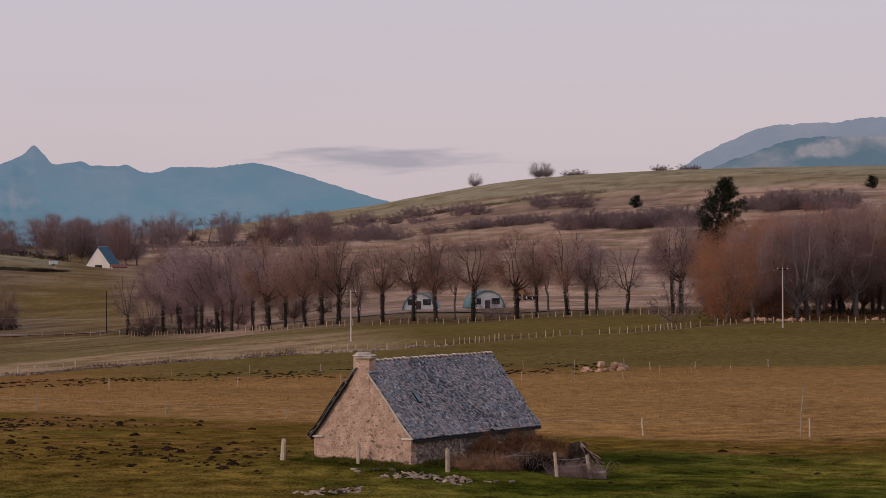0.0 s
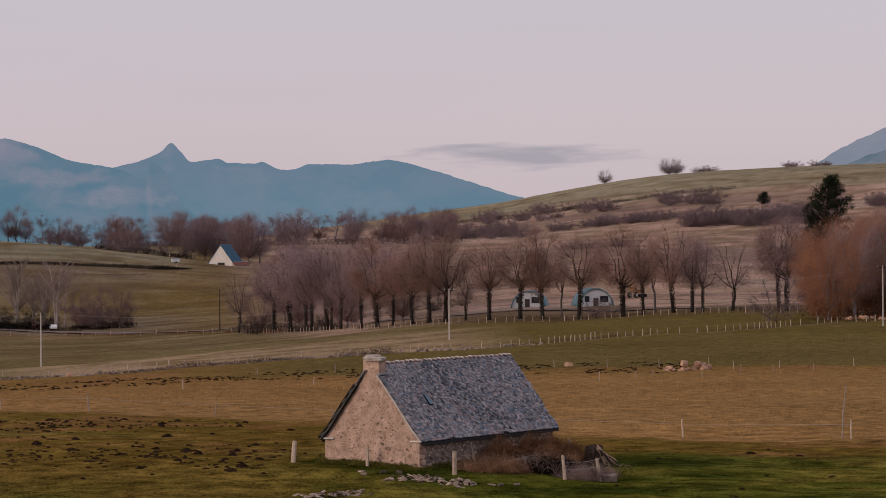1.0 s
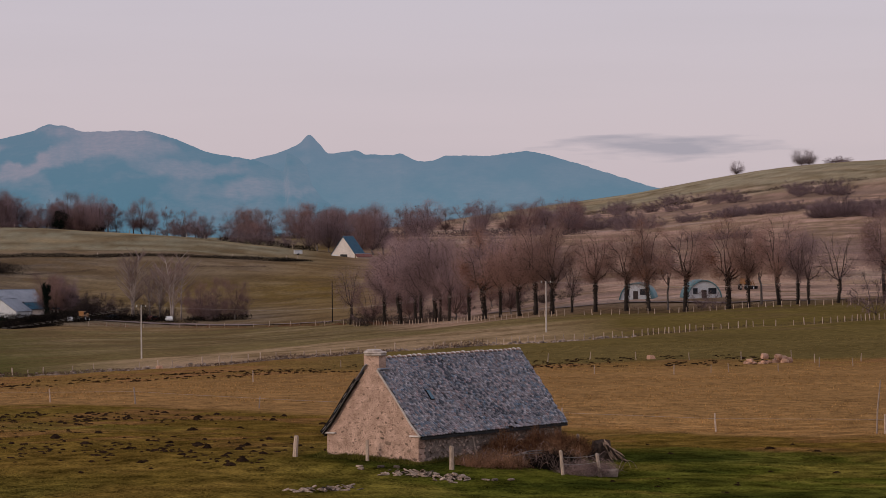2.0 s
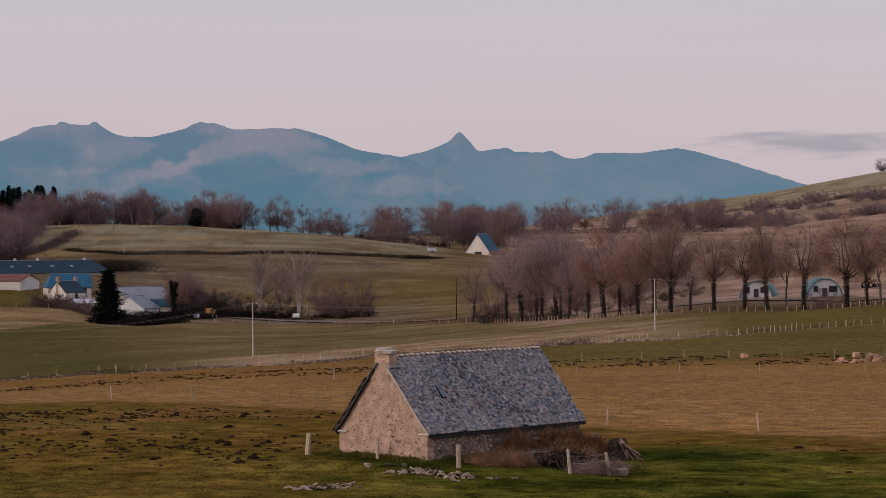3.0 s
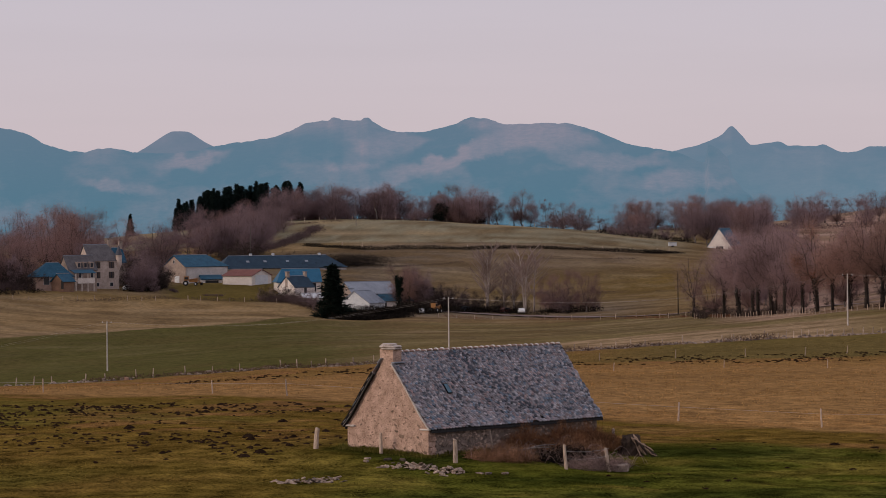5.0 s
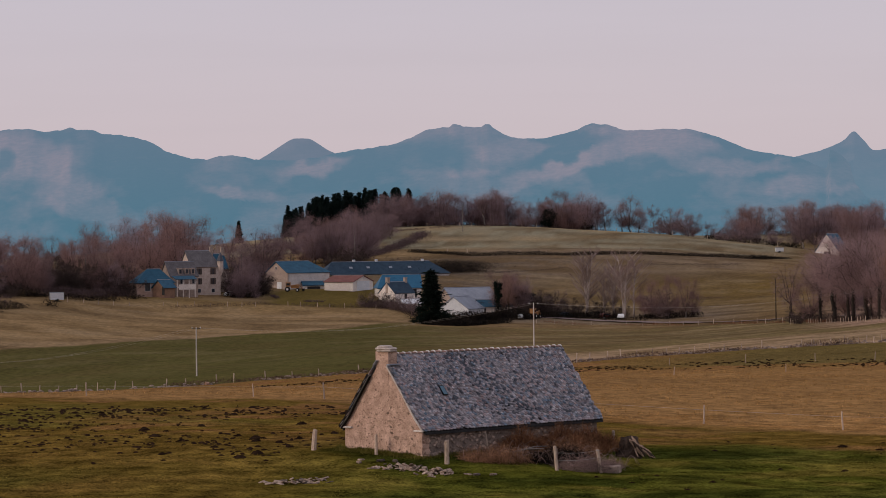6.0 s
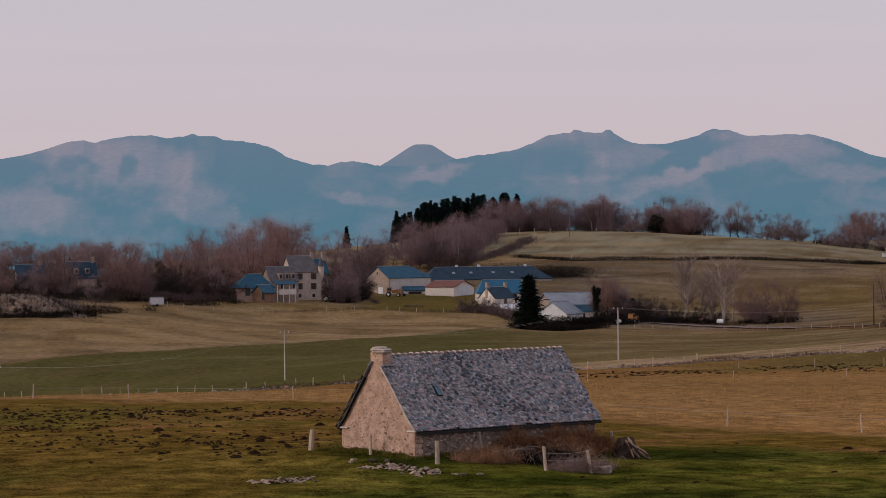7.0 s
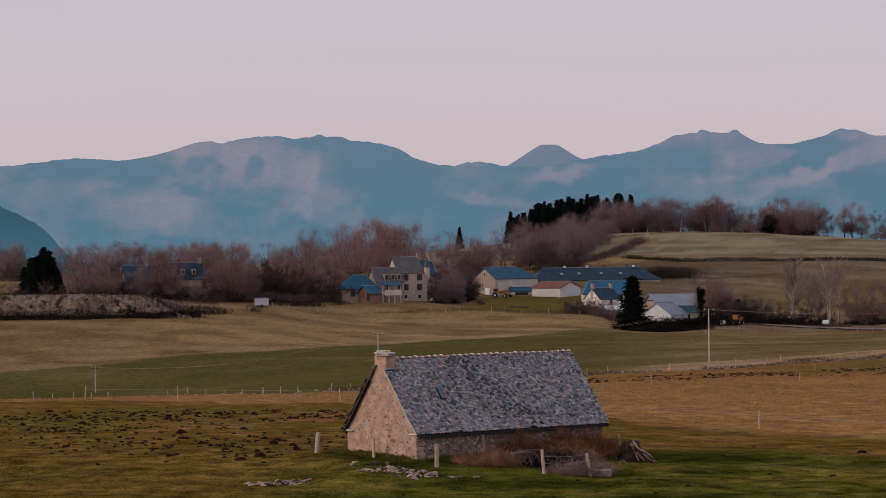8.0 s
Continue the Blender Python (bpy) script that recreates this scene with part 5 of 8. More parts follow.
for x, y in ((-0.6, -2.2), (-1.6, -2.6), (0.1, -1.9), (-1.0, -3.3), (5.9, -2.2), (0.9, -4.0), (6.4, -1.6)):
    mesh_thing("loose_stone", lump(rnd(0.15, 0.32), rnd(0.1, 0.18), rnd(0.07, 0.14), 6, 0.25, 1.0), M["palepiece"], "pale flat stone lying in the grass", "stone",
               pose(x, y, ground_z(x, y) - 0.02, 0, 0, rnd(0, 180)), group="loose stones")

mesh_thing("leaning_pole", Shape().tube([(0, 0, -0.3), (0.08, 0.02, 1.6), (0.28, 0.05, 3.3)], [0.06, 0.055, 0.04], 7), M["wood"], "tall pale wooden pole leaning in the fence line", "pole", Matrix.Translation(on_ground(31.5, 196)))

# molehills on the meadow
def clod_heap():
    """One crumbly mound."""
    rings = []
    for h, w in ((0, 1.0), (0.3, 0.9), (0.62, 0.62), (0.88, 0.36), (1.0, 0.12)):
        rings.append([(0.32 * w * rnd(0.72, 1.28) * math.cos(a), 0.28 * w * rnd(0.72, 1.28) * math.sin(a), 0.17 * max(0, h + rnd(-0.22, 0.25) * (h > 0))) for a in (2 * math.pi * k / 11 for k in range(11))])
    return Shape().hull(rings)


HILLS = [clod_heap().mesh("molehill", M["soil"]) for _ in range(7)]


def molehill(b, r, size):
    p = on_ground(b, r, 0.04)
    mesh_thing("molehill", random.choice(HILLS), None, "dark fresh molehill in short grass", "molehill",
               Matrix.Translation(p) @ Matrix.Rotation(rnd(0, 6.2), 4, "Z") @ Matrix.Diagonal((size * 0.8, size * 0.75, size * rnd(0.55, 0.9), 1)), group="molehills")


for b0, r0, sb, sr, count in ((47.8, 205, 1.0, 3.5, 60), (45.4, 206, 0.9, 4, 40), (49.8, 205, 0.9, 4, 36), (43.6, 209, 0.5, 5, 10), (46.8, 172, 1.0, 9, 26), (44.8, 164, 0.9, 6, 34), (44.2, 156, 0.6, 5, 16),
                              (48.8, 180, 1.2, 14, 22), (46, 188, 1.6, 10, 18), (50.5, 203, 1.2, 8, 26), (36.2, 146, 0.7, 3, 9), (35.2, 178, 1.0, 6, 10), (33, 160, 1.5, 12, 8), (51, 160, 1.5, 12, 22)):
    for _ in range(count):
        molehill(b0 + random.gauss(0, sb), r0 + random.gauss(0, sr), rnd(0.5, 1.1) * random.choice((0.5, 0.7, 1.0, 1.4)))

crumbs = Shape()
for _ in range(1500):
    b, r = random.choice(((47.8, 205, 1.6), (45.4, 206, 1.2), (50, 205, 1.2), (46.6, 170, 1.6), (44.8, 163, 1.2), (49, 184, 2.0)))[:2]
    b, r = b + random.gauss(0, 1.4), r + random.gauss(0, 5)
    if wave(np.array([b * 4.0]), np.array([r / 3]), 79)[0] < 0.5:
        continue
    crumbs.add(*placed(lump(rnd(0.06, 0.24), rnd(0.06, 0.16), rnd(0.05, 0.12), 5, 0.4), Matrix.Translation(on_ground(b, r, 0.02))))
mesh_thing("soil_crumbs", crumbs, M["soil"], "dark crumbs of turned soil strewn over the meadow", "clods", kind="stuff")
clods = Shape()
for _ in range(1700):
    b = rnd(31.5, 49)
    r = rnd(338, 366) + random.choice((0, 0, 9, 17)) * (b > 37) - max(0, b - 44) * 4
    if wave(np.array([b * 3.0]), np.array([r / 8]), 77)[0] < 0.42:
        continue
    p = on_ground(b, r, 0.05)
    clods.add(*placed(lump(rnd(0.12, 0.36), rnd(0.1, 0.24), rnd(0.08, 0.18), 6, 0.4), Matrix.Translation(p)))
mesh_thing("dung_clods", clods, M["soil"], "rows of dark dung clods on the pasture", "clods", kind="stuff")


# grass: short tufts near the barn, tall straw beyond the fence
def grass_field(count, b0, b1, r0, r1, tall, width, name, label, keep, tones=(0.95, 1.1, 1.3, 1.5, 1.8)):
    b = np.random.uniform(b0, b1, count)
    r = np.sqrt(np.random.uniform(r0 ** 2, r1 ** 2, count))
    x, y = CX - r * np.sin(np.radians(b)), CY + r * np.cos(np.radians(b))
    ok = (np.random.uniform(0, 1, count) < keep(x, y, r, b)) & ~((x > -5.6) & (x < 0.1) & (y > -0.05) & (y < LONG + 0.1))
    x, y = x[ok], y[ok]
    n = len(x)
    z, col = heights(x, y), field_colours(x, y)
    verts, cols = [], []
    for _ in range(3):
        a = np.random.uniform(0, 2 * math.pi, n)
        lean = np.random.uniform(0.1, 0.9, n)
        h = tall * np.random.uniform(0.45, 1.25, n)
        ox, oy = np.random.uniform(-0.12, 0.12, n), np.random.uniform(-0.12, 0.12, n)
        ca, sa = np.cos(a), np.sin(a)
        base = np.stack([x + ox, y + oy, z - 0.03], 1)
        side = np.stack([-sa, ca, 0 * a], 1) * width
        tip = base + np.stack([ca * h * lean, sa * h * lean, h], 1)
        verts.append(np.stack([base - side, base + side, tip], 1))
        cols.append(np.repeat((col * np.random.choice(tones, n)[:, None])[:, None], 3, 1))
    v = np.concatenate(verts).reshape(-1, 3)
    c = np.concatenate(cols).reshape(-1, 3)
    me = bpy.data.meshes.new(name)
    k = len(v) // 3
    me.vertices.add(len(v))
    me.vertices.foreach_set("co", v.ravel())
    me.loops.add(len(v))
    me.loops.foreach_set("vertex_index", np.arange(len(v)))
    me.polygons.add(k)
    me.polygons.foreach_set("loop_start", np.arange(0, len(v), 3))
    me.update(calc_edges=True)
    set_field_colour(me, c)
    me.materials.append(M["grass"])
    tagged(new(name, me), label, "grass", kind="stuff")


grass_field(120000, 28, 52.5, 137, 212, 0.08, 0.022, "meadow_grass", "short tufted winter grass round the barn", lambda x, y, r, b: np.clip(rough_noise(x / 4, y / 4, 91, 3) * 2.4 - 0.6, 0.1, 1))
grass_field(70000, 28, 53, 197, 420, 0.15, 0.028, "straw_grass", "tall dry straw-coloured grass on the pasture",
            lambda x, y, r, b: np.where((r > along(FENCE_LINE, b) + 1) & (r < along(WALL_LINE, b) - 2), np.clip(rough_noise(x / 5, y / 5, 95, 3) * 2.6 - 0.75, 0.05, 1), 0.0), (0.8, 1.0, 1.2, 1.5, 1.9))
# ---- fences, wall and poles across the fields ----
POSTS = [post_shape(h, 0.075).mesh("post", M["wood"]) for h in (1.0, 1.1, 1.2, 1.05)]
THIN = [post_shape(h, 0.055).mesh("post", M["wood"]) for h in (1.0, 1.15, 1.1)]


def fence(line, gap, meshes, label, wires=0, skip=0.0, grow=1.0):
    whole = thing("fence", label, "fence")
    pts = [on_ground(b, r) for b, r in line]
    tops = []
    for a, c in zip(pts, pts[1:]):
        n = max(1, round((c - a).length / gap))
        for k in range(n):
            if rnd(0, 1) < skip:
                continue
            u = (k + rnd(-0.12, 0.12)) / n
            x, y = a.x + (c.x - a.x) * u, a.y + (c.y - a.y) * u
            z = ground_z(x, y)
            g = grow * rnd(0.85, 1.15)
            ob = part("post", random.choice(meshes), None, whole)
            ob.matrix_basis = pose(x, y, z - 0.05, rnd(-5, 5), rnd(-5, 5), rnd(0, 90)) @ Matrix.Diagonal((g, g, g, 1))
            tops.append(Vector((x, y, z + 0.8 * g)))
    for k in range(wires):
        if len(tops) > 1:
            s = Shape().tube([p - Vector((0, 0, 0.3 * k)) for p in tops], [0.007] * len(tops), 3)
            part("wire", s, M["wire"], whole, "thin fence wire")
    return whole


fence(FENCE_LINE, 19, THIN, "thin wooden fence posts along the meadow edge", 1)
fence(((41.2, 300), (38.6, 312), (36.7, 318), (35.17, 318), (33.52, 317), (32.9, 320), (32.52, 319), (31.69, 320), (30.83, 330), (30.3, 333), (29.2, 336), (27, 338)), 26, THIN, "thin posts across the straw pasture", 0, 0.0, 0.85)
fence(((39.2, 366), (37.9, 364), (36.7, 362), (35.6, 361), (34.77, 359), (33.91, 355), (32.91, 353), (32.03, 353), (31.12, 352), (30.74, 344), (29.9, 346), (28.6, 350), (27, 352)), 26, THIN, "thin posts along the green field", 0, 0.0, 0.9)
fence(tuple((b, r + 0.8) for b, r in WALL_LINE if b > 36), 2.6, POSTS, "uneven wooden posts along the field wall", 0, 0.15, 1.05)
fence(tuple((b, r) for b, r in WALL_LINE if b < 38), 1.5, POSTS, "close-set wooden posts along the lane field", 0, 0.08, 0.9)
ROW = ((-140, 372), (-150, 374), (-190, 378), (-221, 382), (-240, 380), (-262, 388), (-309, 419), (-327, 431), (-345, 445))


def polar(x, y):
    return math.degrees(math.atan2(-(x - CX), y - CY)), math.hypot(x - CX, y - CY)


fence(tuple((polar(x, y)[0], polar(x, y)[1] - 13) for x, y in ROW[:-1]), 1.8, POSTS, "white-topped wooden posts along the tree row", 0, 0.15, 0.95)
fence(((38.0, 690), (39.2, 722), (41, 738), (43, 742)), 4.2, POSTS, "low wooden posts beside the lane", 0, 0.25, 0.95)
fence(((51.5, 742), (49.5, 752), (47.5, 762), (46.2, 772), (45.3, 768)), 4.0, POSTS, "old posts along the farm meadow", 0, 0.25, 1.0)
fence(((45, 984), (43.2, 970), (42.2, 968), (41, 977), (39.0, 988), (38.4, 1010)), 8, POSTS, "posts along the hill hedge", 0, 0.4, 1.3)
fence(((45.5, 1120), (43.6, 1132), (42, 1140), (40.8, 1120), (39.3, 1112), (38.4, 1100)), 6, POSTS, "posts along the crest of the hill", 0, 0.2, 1.2)

wall_stones = Shape()
forms = [lump(0.42, 0.3, 0.32, 6, 0.25, 0.6) for _ in range(8)]
for (b0, r0), (b1, r1) in zip(WALL_LINE, WALL_LINE[1:]):
    if b0 < 34:
        continue
    n = int((b0 - b1) * 7.2 * 6.0)
    for k in range(n):
        u = rnd(0, 1)
        b, r = b0 + (b1 - b0) * u, r0 + (r1 - r0) * u
        if wave(np.array([b * 4.0]), np.array([0.5]), 13)[0] < 0.22:
            continue
        p = on_ground(b, r + rnd(-0.5, 0.5), 0.06)
        p.z += rnd(0, 0.3) if rnd(0, 1) < 0.45 else 0
        wall_stones.add(*placed(random.choice(forms), Matrix.Translation(p) @ Matrix.Rotation(rnd(0, 6), 4, "Z") @ Matrix.Scale(rnd(0.3, 0.8), 4)))
mesh_thing("field_wall", wall_stones, M["palestone"], "tumbledown low drystone wall between the fields", "wall", kind="stuff")


def hedge(line, wide, tall, per_metre, width, mat, label, name="hedge", gap=0.3, seed=1):
    s = Shape()
    pts = [spot(b, r) for b, r in line]
    for (x0, y0), (x1, y1) in zip(pts, pts[1:]):
        n = int(math.hypot(x1 - x0, y1 - y0) * per_metre * 1.5)
        u = np.random.uniform(0, 1, n)
        x, y = x0 + (x1 - x0) * u, y0 + (y1 - y0) * u
        dense = wave(x / 7, y / 7, seed)
        ok = dense > gap
        x, y, dense = x[ok] + np.random.normal(0, wide / 2.4, ok.sum()), y[ok] + np.random.normal(0, wide / 2.4, ok.sum()), dense[ok]
        z = heights(x, y)
        for i in range(len(x)):
            h = tall * (0.35 + 0.9 * dense[i])
            p = Vector((x[i], y[i], z[i] + rnd(-0.1, 0.65) * h))
            way = (rand_dir() + Vector((0, 0, 0.45))).normalized() * min(rnd(0.25, 0.55) * h, rnd(0.4, 0.85))
            s.blade(p, p + way, width, rand_dir())
    return mesh_thing(name, s, mat, label, "hedge", kind="stuff")


M["wallweed"] = material("dead_wall_weeds", (0.045, 0.026, 0.018), (0.18, 0.105, 0.074), 0.3, 0.95, 0.0, vary=0.4, island=True, spec=0.1, thin=True)
hedge(tuple((b, r) for b, r in WALL_LINE if 36 < b < 50), 1.0, 0.95, 40, 0.06, M["wallweed"], "low dead weeds along the field wall", "wall_weeds", 0.12, 5)
hedge(tuple((b, r + 1) for b, r in WALL_LINE if b < 36), 0.8, 0.5, 16, 0.06, M["hedge"], "low dead weeds along the lane fence", "fence_weeds", 0.15, 6)


def pole(b, r, h, label, arms=True, mat="concrete"):
    p = on_ground(b, r, 0.1)
    ob = thing("utility_pole", label, "utility pole", Matrix.Translation(p), group="utility poles")
    part("mast", Shape().tube([(0, 0, -0.3), (0, 0, h * 0.5), (0, 0, h)], [0.13, 0.105, 0.08], 8), M[mat], ob)
    if arms:
        face = radians(b)
        d = Vector((math.cos(face), math.sin(face), 0))
        arm = part("crossarm", Shape().tube([d * -0.75 + Vector((0, 0, h - 0.15)), d * 0.75 + Vector((0, 0, h - 0.15))], [0.045, 0.045], 6), M["darkwood"], ob)
        for q in (-0.7, 0, 0.7):
            part("insulator", Shape().tube([d * q + Vector((0, 0, h - 0.12)), d * q + Vector((0, 0, h + 0.12))], [0.06, 0.05], 6), M["paint"], arm, "white insulator")
    return p + Vector((0, 0, h))


tops = [pole(53.86, 570, 4.6, "pale concrete power pole in the green field"), pole(48.49, 532, 8.3, "pale concrete power pole by the field wall"),
        pole(42.25, 500, 8.4, "pale concrete power pole in the straw field"), pole(35.0, 476, 7.7, "pale concrete power pole in the straw strip"),
        pole(27.15, 472, 9.0, "pale concrete power pole beside the copse")]
for a, c in zip(tops, tops[1:]):
    for q in (-0.7, 0.7):
        pts = [a.lerp(c, u) + Vector((q * 0.7, q * 0.7, -2.2 * math.sin(math.pi * u))) for u in (k / 10 for k in range(11))]
        mesh_thing("power_line", Shape().tube(pts, [0.007] * 11, 3), M["concrete"], "thin sagging power line between two poles", "cable", group="power lines")
for b, r, h in ((38.3, 718, 9.5), (46.17, 938, 9.5), (44.3, 1080, 9.5), (40.55, 1128, 8.5), (51.43, 790, 8.5), (50.91, 789, 8.5), (50.2, 816, 8.5), (38.2, 1125, 8.5), (48.15, 850, 8)):
    pole(b, r, h, "slim dark wooden line pole on the slope", False, "darkwood" if r < 730 else "greybark")

# ---- trees ----


def bare_tree(name, label, h, r, fork, spread, limbs, twigs, tw, bark, twig, stems=1, ivy=False, far=False):
    """A leafless tree: a trunk that forks into rising limbs, branches on the limbs, and a crown of fine twigs."""
    tree = thing(name, label, "tree")
    wood, arms, crown = Shape(), Shape(), Shape()
    tips = []

    def branch(p, way, length, radius, depth, bend):
        pts, rad, n = [p], [radius], (4, 2 if far else 4, 1 if far else 2)[depth]
        for i in range(n):
            way = (way + rand_dir() * bend + Vector((0, 0, 0.10))).normalized()
            pts.append(pts[-1] + way * length / n)
            rad.append(max(0.012, radius * (1 - 0.8 * (i + 1) / n)))
        if depth < (1 if far else 2):
            arms.tube(pts, rad, (4 if far else 6, 4)[depth], False)
        else:
            for i in range(n):
                arms.blade(pts[i], pts[i + 1], rad[i] * 2, rand_dir())
        if depth >= 1:
            tips.extend([(pts[i], pts[i + 1], way, length) for i in range(n)] * (1 if depth == 1 else 2))
        if depth < 2:
            for k in range((7, 4)[depth]):
                u = rnd(0.3, 1.0)
                i = min(int(u * n), n - 1)
                q = pts[i].lerp(pts[i + 1], u * n - i)
                side = (rand_dir() - way * 0.2).normalized()
                d = (way * 0.75 + side * rnd(0.55, 1.0) + Vector((0, 0, 0.12))).normalized()
                branch(q, d, length * rnd(0.36, 0.58) * (1.15 - 0.4 * u), rad[i] * 0.55, depth + 1, 0.2)

    for k in range(stems):
        a0 = rnd(0, 6.28) + k * 6.28 / stems
        out = Vector((math.cos(a0), math.sin(a0), 0))
        lean = out * (0.5 * fork * h * 0.4 if stems > 1 else rnd(0, 0.05) * h)
        trunk = [out * (0.3 if stems > 1 else 0) + lean * u * u + Vector((rnd(-1, 1), rnd(-1, 1), 0)) * 0.012 * h * u + Vector((0, 0, -0.3 + (fork * h + 0.3) * u)) for u in (0, 0.15, 0.45, 0.75, 1)]
        wood.tube(trunk, [r * 1.35, r * 1.05, r * 0.95, r * 0.9, r * 0.85], 8)
        turn = rnd(0, 6.28)
        for j in range(limbs):
            turn += 6.28 / limbs + rnd(-0.4, 0.4)
            tilt = spread * rnd(0.55, 1.2) if j else spread * 0.15
            way = Vector((math.cos(turn) * math.sin(tilt), math.sin(turn) * math.sin(tilt), math.cos(tilt)))
            start = trunk[-1].lerp(trunk[-2], rnd(0, 0.7) if j > 1 else 0)
            branch(start, way, (1 - fork) * h * rnd(0.5, 0.75) * (1.0 + 0.12 * (j == 0)), r * rnd(0.32, 0.5), 0, 0.26)
    for _ in range(twigs):
        p, q, way, n = random.choice(tips)
        a = p.lerp(q, rnd(0, 1.1))
        d = (way * 0.55 + rand_dir() * 0.85 + Vector((0, 0, 0.22))).normalized()
        crown.blade(a, a + d * rnd(0.5, 1.25) * (0.3 + 0.3 * min(n, 2.5)), tw * rnd(0.6, 1.3), rand_dir())
    if ivy:
        for _ in range(420):
            u = rnd(0.02, 1.05)
            c = Vector((0, 0, u * fork * h)) + Vector((rnd(-1, 1), rnd(-1, 1), 0)).normalized() * r * rnd(0.9, 1.4)
            wood.blade(c, c + rand_dir() * 0.14, 0.12, rand_dir())
    part("trunk", wood, bark, tree, smooth=True)
    part("branchwork", arms, M["birchbark"] if "birch" in name else M["limb"], tree, "bare forking limbs")
    part("crown", crown, twig, tree, "fine bare twigs")
    tree["tall"] = max(v[2] for v in arms.v) * 0.5 + max(v[2] for v in crown.v) * 0.5
    return tree


def crown_tree(name, label, h, r, fork, wide, limbs, twigs, tw, bark, twig, ivy=0, limb="limb", near=False, leaves=None, loose=0.05):
    """A leafless tree: a trunk, crooked limbs that rise into a rounded crown, branches on them, and a haze of short fine twigs."""
    tree = thing(name, label, "tree")
    wood, arms, crown = Shape(), Shape(), Shape()
    top = Vector((rnd(-0.03, 0.03) * h, rnd(-0.03, 0.03) * h, fork * h))
    wood.tube([(0, 0, -0.4), top * 0.25 + Vector((rnd(-1, 1), rnd(-1, 1), 0)) * r * 0.5, top * 0.6 + Vector((rnd(-1, 1), rnd(-1, 1), 0)) * r, top], [r * 1.35, r, r * 0.92, r * 0.85], 8)
    middle = Vector((0, 0, h * (0.5 + fork * 0.5)))
    tall = h * (1 - fork) * 0.5
    ends = []

    def inside(p):
        q = p - middle
        return math.hypot(q.x, q.y) ** 2 / wide ** 2 + (q.z / tall) ** 2

    def grow(p, way, length, radius, steps, bend):
        pts, rad = [p], [radius]
        for i in range(steps):
            way = (way + rand_dir() * bend + Vector((0, 0, 0.12))).normalized()
            q = pts[-1] + way * length / steps
            if inside(q) > 1.1 and i:
                break
            pts.append(q)
            rad.append(max(0.012, radius * (1 - 0.75 * (i + 1) / steps)))
        return pts, rad

    for k in range(limbs):
        a = k * 2.4 + rnd(-0.5, 0.5)
        u = (k + 0.5) / limbs
        out = wide * math.sqrt(max(0.02, 1 - u * u)) * rnd(0.7, 0.95)
        goal = Vector((math.cos(a) * out, math.sin(a) * out, h * (fork + (1 - fork) * (0.35 + 0.58 * u))))
        start = top.lerp(Vector((0, 0, fork * h * 0.55)), rnd(0, 0.6) * (1 - u))
        span = goal - start
        knee = start + Vector((span.x * 0.45, span.y * 0.45, span.z * 0.3)) + rand_dir() * 0.03 * h
        path = [start, start.lerp(knee, 0.5) + rand_dir() * 0.015 * h, knee, knee.lerp(goal, 0.5) + rand_dir() * 0.035 * h, goal]
        (wood if near else arms).tube(path[:3], [r * 0.55, r * 0.46, r * 0.36], 6 if near else 4, False)
        arms.tube(path[2:], [r * 0.36, r * 0.2, 0.02], 5 if near else 4, False)
        for j in range(9 if near else 6):
            v = rnd(0.25, 1.0) * 4
            i = min(int(v), 3)
            p = path[i].lerp(path[i + 1], v - i)
            way = ((p - middle).normalized() * 0.6 + (path[i + 1] - path[i]).normalized() * 0.5 + rand_dir() * 0.7).normalized()
            pts, rad = grow(p, way, h * rnd(0.13, 0.26), r * 0.14, 3, 0.3)
            arms.tube(pts, rad, 4 if near else 3, False)
            ends.append((pts[0], pts[-1]))
            for _ in range(5 if near else 3):
                q = pts[0].lerp(pts[-1], rnd(0.2, 1))
                fine, rad = grow(q, (way + rand_dir() * 0.9).normalized(), h * rnd(0.07, 0.14), r * 0.09, 2, 0.35)
                for c, d in zip(fine, fine[1:]):
                    arms.blade(c, d, 0.03 if near else 0.06, rand_dir())
                ends += [(fine[0], fine[-1])] * 2
    for _ in range(ivy):
        u = rnd(0.02, 1.15)
        c = top * u + Vector((rnd(-1, 1), rnd(-1, 1), 0)).normalized() * r * rnd(0.7, 1.35) * (1.25 if 0.6 < u < 1.0 else 1)
        wood.blade(c, c + rand_dir() * 0.2, 0.15, rand_dir())
    picks = [random.choice(ends) for _ in range(twigs)]
    a = np.array([p for p, q in picks])
    b = np.array([q for p, q in picks])
    at = a + (b - a) * np.random.uniform(0.1, 1.05, (twigs, 1)) + np.random.normal(0, (0.042 if near else loose) * h, (twigs, 3))
    way = np.random.normal(0, 1, (twigs, 3)) * 0.75 + (b - a) / (np.linalg.norm(b - a, axis=1, keepdims=True) + 1e-6) * 0.6 + np.array((0, 0, 0.22))
    way /= np.linalg.norm(way, axis=1, keepdims=True)
    crown.strips(at, at + way * h * np.random.uniform(0.02, 0.055, (twigs, 1)), tw * np.random.uniform(0.5, 1.3, twigs))
    part("trunk", wood, bark, tree, smooth=True)
    part("branchwork", arms, M[limb], tree, "bare forking limbs")
    part("crown", crown, twig, tree, "fine bare twigs")
    if leaves:
        dry = Shape()
        spots = [random.choice(ends) for _ in range(34)]
        c = np.array([p.lerp(q, rnd(0.3, 1)) for p, q in spots])[np.random.randint(0, 34, 5200)] + np.random.normal(0, 0.032 * h, (5200, 3))
        d = np.random.normal(0, 1, (5200, 3))
